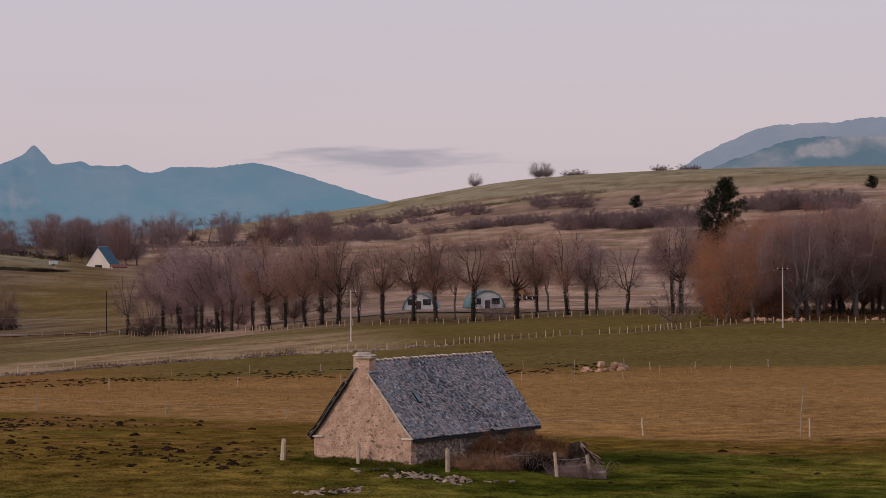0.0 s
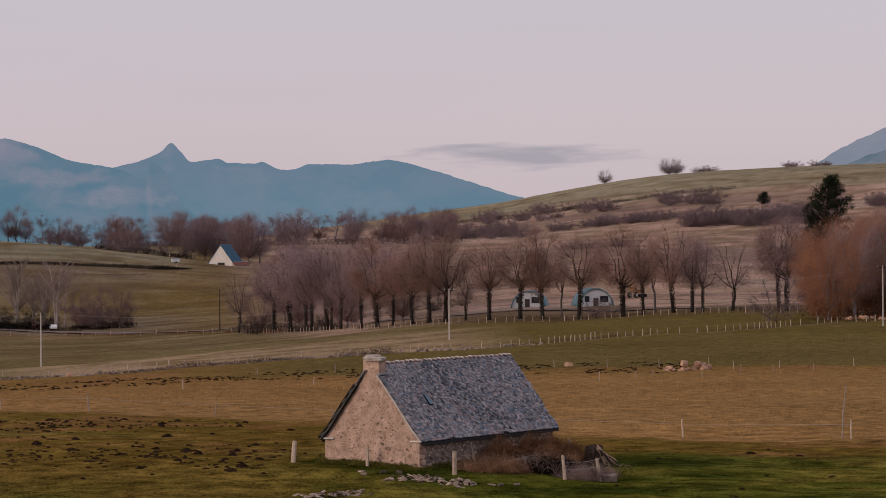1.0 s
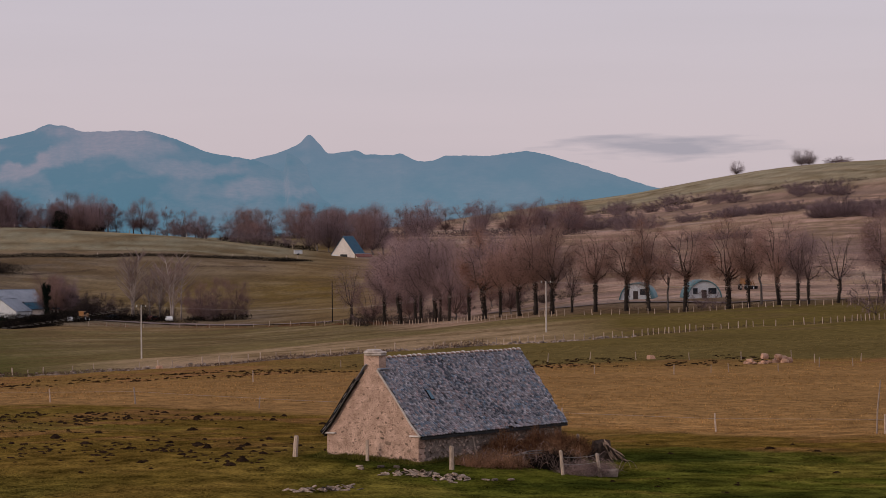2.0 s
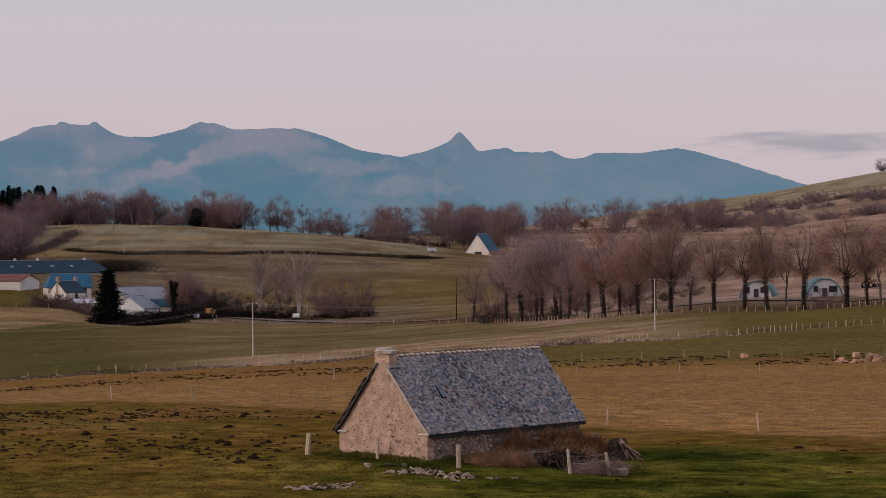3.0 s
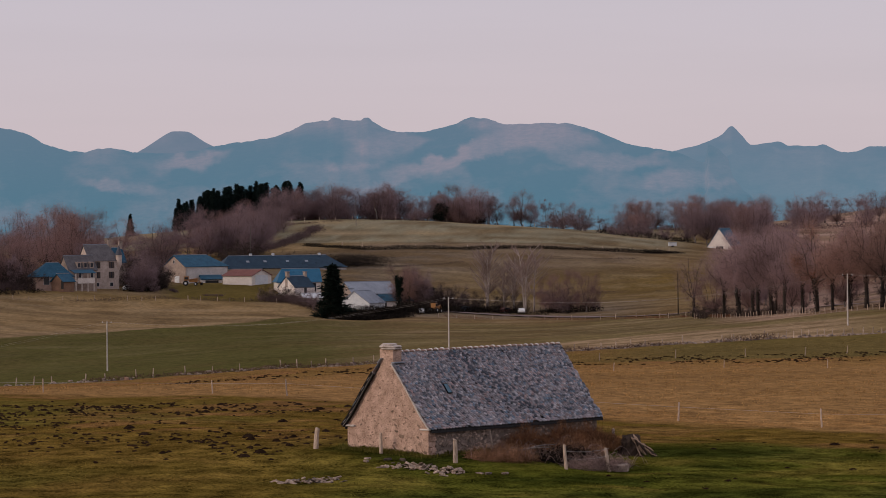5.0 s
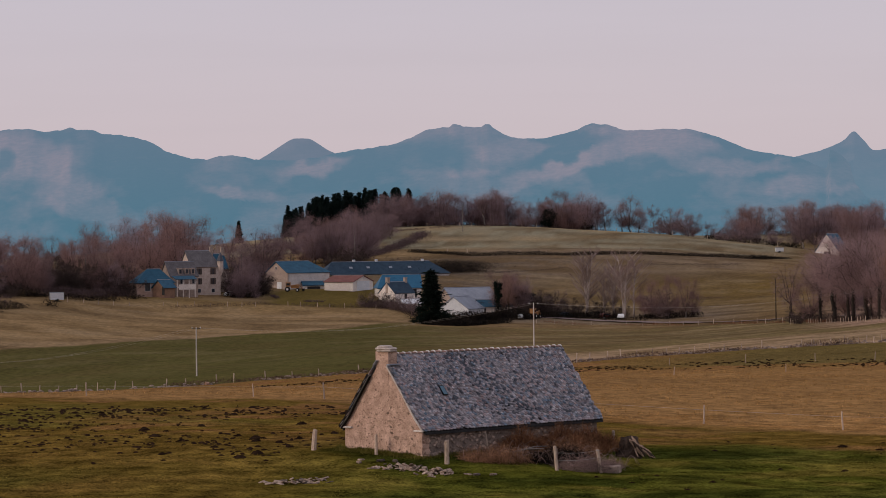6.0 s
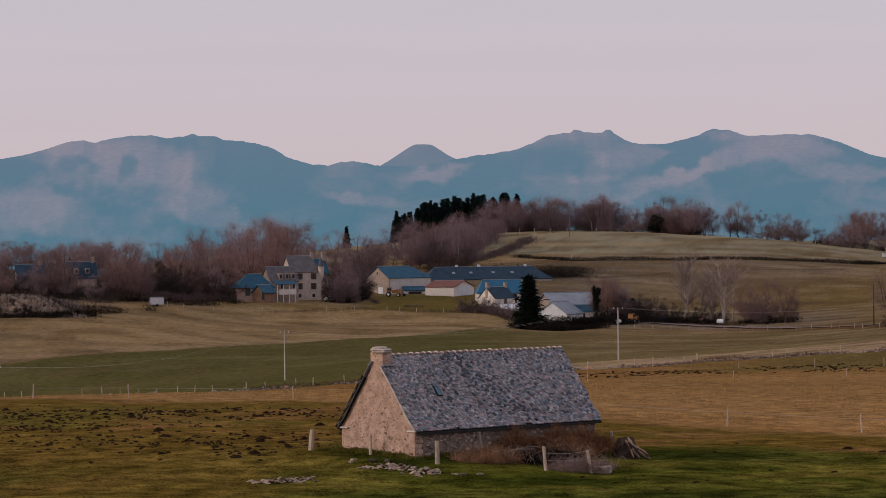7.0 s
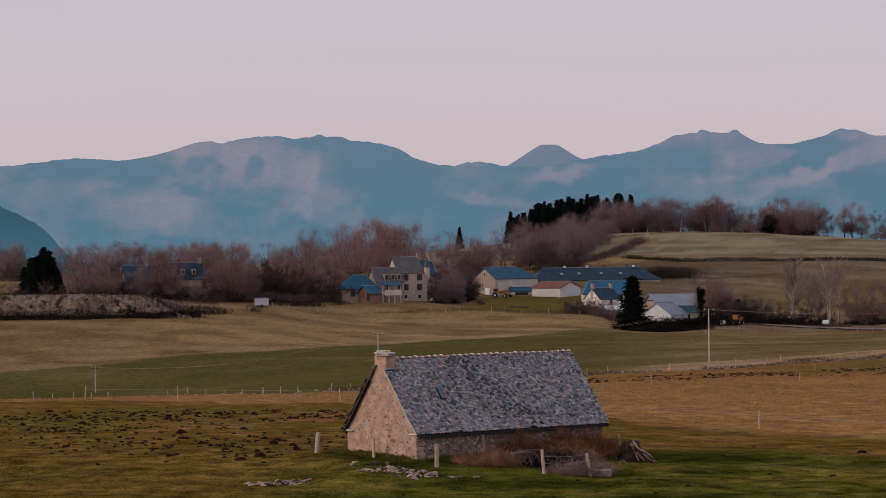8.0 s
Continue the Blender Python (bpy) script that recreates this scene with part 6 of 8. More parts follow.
        dry.strips(c, c + d / np.linalg.norm(d, axis=1, keepdims=True) * 0.09, np.full(5200, 0.06))
        part("dead_leaves", dry, leaves, tree, "withered russet leaves still on the twigs")
    tree["tall"] = float(np.percentile(np.array(crown.v)[:, 2], 98))
    return tree


def birch_tree(stems):
    """Slender pale stems with fine rising branches all the way up."""
    tree = thing("birch_tree", "bare birch with pale stems", "tree")
    wood, arms, crown = Shape(), Shape(), Shape()
    for k in range(stems):
        a = 6.28 * k / stems + rnd(-0.4, 0.4)
        lean = Vector((math.cos(a), math.sin(a), 0)) * (rnd(1.0, 2.2) if stems > 1 else 0.4)
        h = 16 * (1.0 if k == 0 else rnd(0.75, 0.95))
        pts = [lean * (0.12 + u * u) + Vector((rnd(-0.12, 0.12), rnd(-0.12, 0.12), -0.3 + (h + 0.3) * u)) for u in (0, 0.2, 0.4, 0.6, 0.8, 1)]
        wood.tube(pts, [0.24, 0.2, 0.16, 0.12, 0.07, 0.02], 7)
        for _ in range(30):
            u = rnd(0.22, 0.97)
            i = min(int(u * 5), 4)
            p = pts[i].lerp(pts[i + 1], u * 5 - i)
            b = rnd(0, 6.28)
            way = Vector((math.cos(b) * 0.85, math.sin(b) * 0.85, rnd(0.6, 1.2))).normalized()
            n = rnd(2.6, 6.4) * (1.2 - 0.9 * abs(u - 0.45))
            q = p + way * n
            arms.tube([p, p.lerp(q, 0.5) + rand_dir() * 0.12, q], [0.06, 0.04, 0.018], 4, False)
            for _ in range(80):
                c = p.lerp(q, rnd(0.15, 1.05))
                d = (way * 0.7 + rand_dir() * 0.8).normalized()
                crown.blade(c, c + d * rnd(0.35, 0.95), rnd(0.02, 0.045), rand_dir())
    part("trunk", wood, M["birchbark"], tree, "pale birch stem", smooth=True)
    part("branchwork", arms, M["birchbark"], tree, "fine pale branches")
    part("crown", crown, M["palebirch"], tree, "fine bare twigs")
    tree["tall"] = 16.0
    return tree


def fir_tree(name, label, h, wide, mat, levels=24, low=0.06):
    tree = thing(name, label, "conifer")
    part("trunk", Shape().tube([(0, 0, -0.4), (0, 0, h * 0.5), (0, 0, h * 0.98)], [h * 0.02, h * 0.013, 0.03], 7), M["bark"], tree)
    s = Shape()
    roots, tips = [], []
    for i in range(levels):
        u = i / levels
        z = h * (low + (1.0 - low) * u ** 0.95)
        reach = wide * ((1 - u) ** 0.85 + 0.03) * rnd(0.72, 1.15)
        n = max(5, int(12 - 6 * u))
        for k in range(n):
            a = 2 * math.pi * (k + rnd(-0.4, 0.4)) / n + i * 1.3
            d = Vector((math.cos(a), math.sin(a), 0))
            l = reach * rnd(0.6, 1.15)
            zz = z + rnd(-0.6, 0.6) * h / levels
            roots.append((0, 0, zz))
            tips.append(d * l + Vector((0, 0, zz - l * rnd(-0.05, 0.4))))
    roots, tips = np.array(roots).repeat(26, 0), np.array(tips).repeat(26, 0)
    n = len(roots)
    along_bough = np.random.uniform(0.1, 1.0, (n, 1)) ** 0.8
    c = roots + (tips - roots) * along_bough + np.random.normal(0, 0.02 * h * 0.7, (n, 3))
    d = (tips - roots) / (np.linalg.norm(tips - roots, axis=1, keepdims=True) + 1e-6) * 0.8 + np.random.normal(0, 0.5, (n, 3)) - np.array((0, 0, 0.15))
    s.strips(c, c + d * h * np.random.uniform(0.02, 0.045, (n, 1)), np.random.uniform(0.012, 0.028, n) * h)
    part("crown", s, mat, tree, "dense dark needles")
    tree["tall"] = h
    return tree


def pine_tree():
    """A tall old pine: a trunk that leans into a dense ragged spindle of boughs, with ivy below."""
    tree = thing("scots_pine", "tall dark old pine with a ragged leaning crown", "conifer")
    trunk = [Vector(p) for p in ((0, 0, -0.4), (0.1, 0, 4), (0.2, 0.1, 8), (1.5, 0, 13), (2.7, 0.1, 18), (3.7, 0, 23.4))]
    wood, s = Shape().tube(trunk, [0.42, 0.36, 0.3, 0.24, 0.16, 0.05], 8), Shape()
    levels, reach = (9.6, 11.0, 13.0, 15.0, 17.0, 18.6, 20.2, 21.6, 22.8, 23.8), (0.6, 1.7, 3.0, 4.1, 4.7, 4.6, 3.6, 2.7, 1.7, 0.4)
    axis = (1.7, 1.9, 2.2, 2.6, 2.9, 3.1, 3.3, 3.5, 3.7, 3.9)
    heads = []
    for k in range(120):
        z = 9.8 + 13.8 * (k + rnd(0, 1)) / 120
        w = float(np.interp(z, levels, reach)) * rnd(0.55, 1.12)
        x0 = float(np.interp(z, levels, axis))
        a = k * 2.4 + rnd(-0.4, 0.4)
        i = 3 if z < 18 else 4
        root = trunk[i].lerp(trunk[min(i + 1, 5)], min(max((z - 1.2 - trunk[i].z) / 5.2, 0), 1))
        tip = Vector((x0 + math.cos(a) * w, math.sin(a) * w, z + rnd(-0.3, 0.7)))
        wood.tube([root, root.lerp(tip, 0.5) - Vector((0, 0, 0.25)), tip], [0.08, 0.06, 0.025], 4, False)
        heads += [root.lerp(tip, u) + rand_dir() * 0.25 for u in (0.45, 0.62, 0.78, 0.9, 1.0)]
    for x, z, w in ((0.0, 5.6, 0.7), (-0.3, 6.8, 0.9), (0.2, 7.6, 1.0), (0.5, 8.8, 0.9), (0.9, 9.8, 1.0)):
        heads += [Vector((x + rnd(-w, w), rnd(-w, w), z + rnd(-0.6, 0.6))) for _ in range(9)]
    n = len(heads) * 22
    c = np.array(heads).repeat(22, 0) + np.random.normal(0, 0.22, (n, 3))
    d = np.random.normal(0, 1, (n, 3)) + np.array((0.0, 0, 0.45))
    d /= np.linalg.norm(d, axis=1, keepdims=True)
    s.strips(c, c + d * np.random.uniform(0.25, 0.6, (n, 1)), np.random.uniform(0.06, 0.15, n))
    part("trunk", wood, M["bark"], tree, smooth=True)
    part("crown", s, M["pineneedle"], tree, "tufts of dark green needles")
    return tree


def evergreen_bush(name, label, mat):
    """A rounded dense bush of dark foliage on a short stem."""
    tree = thing(name, label, "bush")
    part("trunk", Shape().tube([(0, 0, -0.3), (0.1, 0, 1.0), (0, 0.1, 3.6)], [0.22, 0.18, 0.06], 6), M["bark"], tree)
    knots = [Vector((rnd(-1, 1) * 1.9 * w, rnd(-1, 1) * 1.9 * w, z)) for z, w in ((0.8, 0.9), (1.3, 1.1), (1.9, 1.1), (2.4, 1.0), (3.0, 0.9), (3.6, 0.7), (4.2, 0.4)) for _ in range(6)]
    c = np.array(knots).repeat(70, 0) + np.random.normal(0, 0.38, (len(knots) * 70, 3))
    d = np.random.normal(0, 1, (len(c), 3))
    d /= np.linalg.norm(d, axis=1, keepdims=True)
    part("crown", Shape().strips(c, c + d * 0.3, np.random.uniform(0.08, 0.2, len(c))), mat, tree, "dense dark leaves")
    tree["tall"] = 4.8
    return tree


PLANTED = {}


def plant(kind, b, r, h, group, label="", sink=0.1, thick=1.0):
    """Note where a tree of that kind is to stand; h is its height."""
    proto = random.choice(KINDS[kind])
    p = on_ground(b, r, sink)
    k = h / proto["tall"] * (0.89 if r > 900 and kind in ("wood", "brownwood", "open") else 1.0)      # stunted on the windy crest
    thick *= rnd(0.85, 1.25)
    m = Matrix.Translation(p) @ Matrix.Rotation(rnd(0, 6.28), 4, "Z") @ Matrix.Diagonal((k * thick, k * thick, k, 1))
    PLANTED.setdefault(proto.name, (proto, []))[1].append((m, group, label))


M["roadlimb"] = material("dark_lane_limbs", (0.03, 0.021, 0.017), (0.10, 0.068, 0.054), 1.5, 0.95, 0.2, vary=0.25)
M["bushtwig"] = material("dark_bush_twigs", (0.02, 0.015, 0.013), (0.075, 0.052, 0.045), 0.2, 0.95, 0.0, vary=0.3, spec=0.1, thin=True)
M["mauvetwig"] = material("grey_mauve_twigs", (0.24, 0.152, 0.146), (0.44, 0.30, 0.29), 0.2, 0.95, 0.0, vary=0.25, spec=0.1, thin=True)
M["palelimb"] = material("pale_grey_limbs", (0.15, 0.11, 0.095), (0.32, 0.25, 0.22), 1.5, 0.95, 0.2, vary=0.2)
M["dryleaf"] = material("withered_leaves", (0.16, 0.06, 0.028), (0.32, 0.13, 0.06), 0.6, 0.95, 0.0, vary=0.4, island=True, spec=0.1, thin=True)
# distance haze is mixed into the base colours of these two
M["crestwig"] = material("haze_paled_twigs", (0.26, 0.205, 0.205), (0.46, 0.38, 0.385), 0.15, 0.95, 0.0, vary=0.2, spec=0.1, thin=True)
M["farneedle"] = material("hazy_conifer_needles", (0.006, 0.013, 0.012), (0.022, 0.034, 0.030), 0.6, 0.9, 0.0, vary=0.4, island=True, spec=0.0, thin=True)
LANE_LABEL = "bare roadside tree with a dark ivy-clad trunk and brown twigs"
KINDS = {
    "road": [crown_tree("roadside_tree", LANE_LABEL, 15, 0.27, f, w, n, 16500, 0.021, M["bark"], M["twig"], 520, "roadlimb", True) for f, w, n in ((0.40, 3.7, 9), (0.36, 4.1, 8), (0.44, 3.5, 8))],
    "mauveroad": [crown_tree("roadside_tree", LANE_LABEL, 15, 0.25, f, w, n, 14500, 0.020, M["bark"], M["mauvetwig"], 520, "roadlimb", True) for f, w, n in ((0.42, 3.6, 9), (0.38, 4.1, 8), (0.46, 3.7, 7))],
    "leafyroad": [crown_tree("roadside_tree", LANE_LABEL, 15, 0.25, f, w, n, 12000, 0.021, M["bark"], M["twig"], 520, "roadlimb", True, M["dryleaf"]) for f, w, n in ((0.38, 3.9, 9), (0.34, 3.7, 8))],
    "thinroad": [crown_tree("roadside_tree", LANE_LABEL, 15, 0.22, f, w, n, 6500, 0.021, M["bark"], M["mauvetwig"], 420, "roadlimb", True) for f, w, n in ((0.34, 3.4, 6), (0.3, 3.9, 7))],
    "wood": [crown_tree("woodland_tree", "bare purple-brown woodland tree", 14, 0.24, f, w, n, 14000, 0.027, M["greybark"], M["purpletwig"]) for f, w, n in ((0.14, 4.6, 9), (0.18, 4.0, 8), (0.12, 5.2, 10), (0.22, 3.6, 7), (0.16, 4.4, 9))],
    "brownwood": [crown_tree("brown_tree", "bare russet-brown field tree", 14, 0.24, f, w, n, 14000, 0.027, M["greybark"], M["brushtwig"]) for f, w, n in ((0.14, 4.8, 9), (0.18, 4.2, 8), (0.12, 5.0, 10))],
    "open": [bare_tree("open_tree", "slender bare grey tree with an open crown", 14, 0.2, 0.35, 0.5, 4, 1800, 0.05, M["greybark"], M["purpletwig"], 1, False, True) for _ in range(3)],
    "copse": [crown_tree("copse_tree", "large bare tree with pale spreading limbs", 16, 0.34, f, w, 9, 9000, 0.022, M["greybark"], M["mauvetwig"], 0, "palelimb", True) for f, w in ((0.2, 5.2), (0.26, 4.8), (0.17, 5.5))],
    "rust": [crown_tree("rusty_tree", "bare tree with rust-orange twigs", 14, 0.22, f, w, 9, 17000, 0.026, M["greybark"], M["rusttwig"], 0, "palelimb", True) for f, w in ((0.08, 5.0), (0.11, 4.6))],
    "birch": [birch_tree(s) for s in (1, 2, 3)],
    "scrub": [crown_tree("scrub_bush", "bare brown scrub bush", 5, 0.07, 0.06, w, 7, 1800, 0.04, M["bark"], M["scrubtwig"]) for w in (2.3, 2.7, 2.1)],
    "farscrub": [crown_tree("moor_scrub", "bare mauve moorland scrub", 5, 0.07, 0.05, w, 9, 5000, 0.032, M["greybark"], M["scrubtwig"]) for w in (2.8, 3.2)],
    "darkscrub": [crown_tree("dark_bush", "dark bare bush", 5, 0.08, 0.05, w, 8, 2000, 0.045, M["bark"], M["bushtwig"], 0, "roadlimb") for w in (2.5, 2.9)],
    "crest": [crown_tree("crest_tree", "broad round bare tree on the crest", 9, 0.3, 0.12, 6.4, 20, 13000, 0.05, M["greybark"], M["crestwig"], 0, "limb", False, None, 0.085)],
    "holly": [evergreen_bush("evergreen_bush", "rounded dark evergreen bush", M["needle"])],
    "fir": [fir_tree("fir_tree", "dark green fir tree", 14, 3.4, M["needle"]) for _ in range(3)],
    "farfir": [fir_tree("plantation_fir", "dark plantation fir on the hill", 14, w, M["farneedle"], 20, 0.06) for w in (2.8, 3.3, 3.7)],
}

# the row beside the lane: distance along the row, height
LANE_ROW = ((191.3, 12.5), (169.9, 14), (160.3, 17), (151.2, 15), (148.1, 16), (139.6, 17), (137.2, 13), (132.2, 16), (121.5, 14), (113.5, 17), (108.2, 14), (101.9, 13), (96.6, 16),
            (91.6, 16.5), (86.9, 11), (81.9, 14), (75.4, 14.5), (70.7, 16.5), (61.9, 15), (51.9, 16), (47.4, 14), (40.4, 15.5), (36.4, 13), (34.1, 12), (27.7, 12), (16.4, 16), (11.1, 14))


def row_spot(s):
    for (x0, y0), (x1, y1) in zip(ROW[1:], ROW[2:]):
        d = math.hypot(x1 - x0, y1 - y0)
        if s <= d:
            return polar(x0 + (x1 - x0) * s / d, y0 + (y1 - y0) * s / d)
        s -= d


for s, h in LANE_ROW:
    b, r = row_spot(s)
    kind = "thinroad" if h < 13 else "leafyroad" if s in (70.7, 51.9, 27.7, 34.1, 113.5) else "mauveroad" if s > 118 or s in (16.4, 11.1, 36.4) else "road"
    plant(kind, b, r, h * 1.02, "trees along the lane", "bare roadside tree with withered russet leaves" if kind == "leafyroad" else "bare roadside tree with a dark ivy-clad trunk", thick=1.05)
for s in (176, 155, 128, 104, 66, 44):
    b, r = row_spot(s)
    plant("brownwood" if s > 100 else "open", b, r + rnd(4, 16), rnd(9, 14), "trees behind the lane", "bare brown tree behind the lane row")
for s in (184, 55.5, 58):
    b, r = row_spot(s)
    plant("scrub", b, r + 3, rnd(3, 5), "scrub by the lane", "bare brown bush beside the lane")
# the copse with rusty edge, and the pine
for b, r, h, kind in ((28.15, 503, 10.5, "rust"), (28.0, 499, 13.5, "rust"), (27.75, 506, 15, "rust"), (27.5, 500, 15, "copse"), (27.15, 508, 15.5, "rust"), (26.95, 520, 16, "rust"), (26.7, 504, 16, "copse"),
                      (26.45, 512, 16.5, "copse"), (26.2, 522, 17, "rust"), (26.0, 512, 15.5, "road"), (25.85, 515, 15, "road"), (25.55, 512, 17, "copse"), (25.35, 526, 17.5, "rust"), (25.15, 515, 16, "road"),
                      (24.9, 515, 16.5, "copse"), (24.6, 518, 17, "rust"), (24.3, 514, 16, "copse"), (25.95, 545, 18, "wood"), (25.4, 550, 18.5, "wood"), (24.8, 550, 18, "wood"), (26.8, 545, 17, "wood"), (27.4, 540, 14, "wood"),
                      (23.9, 515, 16, "copse"), (24.2, 545, 18, "wood"), (27.95, 508, 12, "rust"), (27.6, 512, 14.5, "copse"), (27.3, 518, 15, "rust"), (27.0, 512, 15, "copse"), (26.6, 520, 16, "wood"), (26.3, 508, 14, "copse"), (25.7, 525, 17, "wood"), (25.2, 522, 16.5, "copse"), (24.7, 530, 17.5, "wood")):
    plant(kind, b, r, h, "trees of the copse")


def dead_tree(b, r, h):
    """A broken trunk with two stubs, wrapped in ivy."""
    tree = thing("ivy_clad_tree", "dead broken tree wrapped in dark ivy", "tree", Matrix.Translation(on_ground(b, r, 0.1)))
    trunk, leaves = Shape(), Shape()
    stems = [[Vector(p) for p in line] for line in (((0, 0, -0.3), (0.1, 0, h * 0.35), (-0.1, 0.1, h * 0.7)), ((-0.1, 0.1, h * 0.65), (-0.5, 0, h * 0.82), (-0.7, 0.1, h)),
                                                    ((-0.1, 0.1, h * 0.66), (0.6, 0.1, h * 0.8), (1.0, 0, h * 0.96)), ((0, 0, h * 0.5), (0.8, -0.1, h * 0.6), (1.3, 0, h * 0.63)))]
    for line, wide in zip(stems, (0.32, 0.2, 0.2, 0.12)):
        trunk.tube(line, [wide, wide * 0.9, wide * 0.6], 7)
        k = int(1500 * wide / 0.32)
        u = np.random.uniform(0, 2, k)
        pts = np.array(line)
        i = u.astype(int)
        c = pts[i] + (pts[i + 1] - pts[i]) * (u - i)[:, None] + np.random.normal(0, wide * 1.25, (k, 3))
        d = np.random.normal(0, 1, (k, 3))
        leaves.strips(c, c + d / np.linalg.norm(d, axis=1, keepdims=True) * 0.22, np.full(k, 0.17))
    part("trunk", trunk, M["bark"], tree, smooth=True)
    part("ivy", leaves, M["needle"], tree, "dark ivy leaves")


dead_tree(43.40, 758, 8.6)
for b, r, h in ((43.0, 790, 4.6), (42.85, 796, 4.0), (43.15, 792, 3.8)):
    plant("holly", b, r, h, "evergreens behind the yard", "dark evergreen bush behind the farmyard")
pine = pine_tree()
pine.matrix_basis = Matrix.Translation(on_ground(28.06, 556, 0.2)) @ Matrix.Rotation(radians(28), 4, "Z")
plant("road", 28.62, 560, 16, "trees along the lane")
plant("scrub", 29.0, 486, 7, "scrub by the lane", "slender bare shrub in the lane fence")

# birches and bushes by the yard
for b, r, h in ((41.81, 786, 15.5), (41.32, 780, 13), (41.12, 775, 15.5), (40.95, 777, 14.5), (41.5, 790, 11)):
    plant("birch", b, r, h, "birches by the yard", "bare birch with pale stems beside the lane")
for b, r, h in ((40.6, 770, 9), (40.3, 772, 10), (40.0, 768, 9.5), (40.75, 776, 8), (42.3, 775, 6), (42.6, 778, 5.5), (43.3, 772, 10), (43.15, 776, 8), (40.45, 766, 7), (39.85, 770, 6)):
    plant("brownwood" if h > 7 else "scrub", b, r, h, "bushes by the yard", "bare brown tree by the farmyard")
plant("fir", 44.58, 738, 13.2, "firs by the farm", "broad dark green fir standing before the farm", sink=0.2, thick=1.6)
for b, r, h in ((55.64, 724, 8.5), (55.47, 720, 11), (55.3, 722, 13.2), (55.14, 722, 10.8), (55.54, 728, 10), (55.22, 728, 12), (55.04, 726, 7.5), (55.38, 716, 11.5)):
    plant("fir", b, r, h, "firs on the bank", "dark green conifer on top of the bank", sink=-0.3, thick=1.1)
plant("fir", 48.4, 1122, 8, "firs by the farm", "lone dark fir behind the manor house")
plant("holly", 42.75, 1140, 6.5, "evergreens on the crest", "rounded dark evergreen on the crest")
plant("holly", 42.1, 1146, 4.5, "evergreens on the crest", "rounded dark evergreen on the crest")

for _ in range(18):
    plant(random.choice(("darkscrub", "scrub")), rnd(52.9, 57.5), rnd(704, 716), rnd(1.6, 3.2), "bushes on the bank", "brown bush on top of the earth bank", sink=-4.2, thick=1.4)
# plantation and woods on the hill
for _ in range(84):
    b = rnd(45.3, 47.7)
    r = 1185 + rnd(-12, 24)
    plant("farfir", b, r, (28.6 if b < 46.3 else 28.6 - (b - 46.3) * 5) - on_ground(b, r).z + rnd(-3.8, 0.8), "plantation firs", thick=0.85)
for _ in range(78):
    b = rnd(41.9, 45.8)
    plant(random.choice(("wood", "wood", "brownwood", "open")), b, rnd(1135, 1165), rnd(8, 15), "trees on the crest", "bare tree on the crest of the hill", thick=1.2, sink=rnd(0.3, 2.4))
for b, r, h, kind in ((42.05, 1160, 12.5, "open"), (41.9, 1158, 14.5, "open"), (41.75, 1156, 11, "wood"), (41.3, 1150, 14, "brownwood"), (41.45, 1154, 11, "wood"), (41.15, 1152, 10, "wood"), (40.85, 1128, 12, "open"), (40.6, 1132, 10, "wood"),
                      (40.35, 1128, 10.5, "wood"), (40.15, 1132, 9, "brownwood"), (39.9, 1125, 7, "open"), (39.45, 1120, 8, "wood"), (39.2, 1122, 9, "wood"), (39.3, 1126, 8, "brownwood"), (39.0, 1124, 7, "wood"), (38.7, 1122, 6, "wood")):
    plant(kind, b, r, h, "trees on the crest", "bare tree on the falling shoulder of the hill")
for _ in range(26):
    plant("scrub", rnd(38.6, 41.0), rnd(1105, 1150), rnd(3, 6.5), "scrub on the hill shoulder", "bare mauve scrub on the shoulder of the hill", thick=1.3)
for b, r, h in ((46.95, 945, 10), (46.75, 952, 12), (46.6, 948, 12.5), (46.4, 950, 13), (46.2, 952, 13.5), (46.05, 955, 12), (46.5, 975, 12), (46.3, 985, 13), (46.85, 980, 9), (45.95, 1000, 10), (47.1, 985, 8), (45.75, 1040, 9), (45.6, 1050, 9)):
    plant("wood", b, r, h, "trees on the farm slope", "tall bare tree on the slope above the farm", thick=1.2)
for _ in range(24):
    plant(random.choice(("wood", "wood", "brownwood")), rnd(45.9, 47.2), rnd(945, 1080), rnd(9, 13), "trees on the farm slope", "bare mauve tree on the slope above the farm", thick=1.1, sink=rnd(0.2, 1.5))
# belt behind the white field barn
for _ in range(20):
    plant(random.choice(("wood", "brownwood")), rnd(37.6, 39.6), rnd(1330, 1480), rnd(11, 15), "wood behind the field barn", thick=1.3)
for _ in range(48):
    b = rnd(33.2, 38.3)
    plant(random.choice(("wood", "wood", "open", "brownwood")), b, rnd(1290, 1500), rnd(10, 16), "wood behind the field barn", "bare purple-brown tree in the far belt", thick=1.3)
for b, r, h in ((38.15, 1115, 14), (37.95, 1118, 16), (37.75, 1122, 14), (37.5, 1130, 15), (37.35, 1110, 16), (37.15, 1118, 17), (36.95, 1124, 16), (38.3, 1125, 11)):
    plant("brownwood" if r < 1115 else "wood", b, r, h, "trees round the field barn", "bare tree standing round the white field barn")
for _ in range(44):
    plant(random.choice(("wood", "wood", "brownwood")), rnd(34.2, 37.3), rnd(700, 1000), rnd(8, 12.5), "trees on the moor slope", "bare tree on the moor slope")
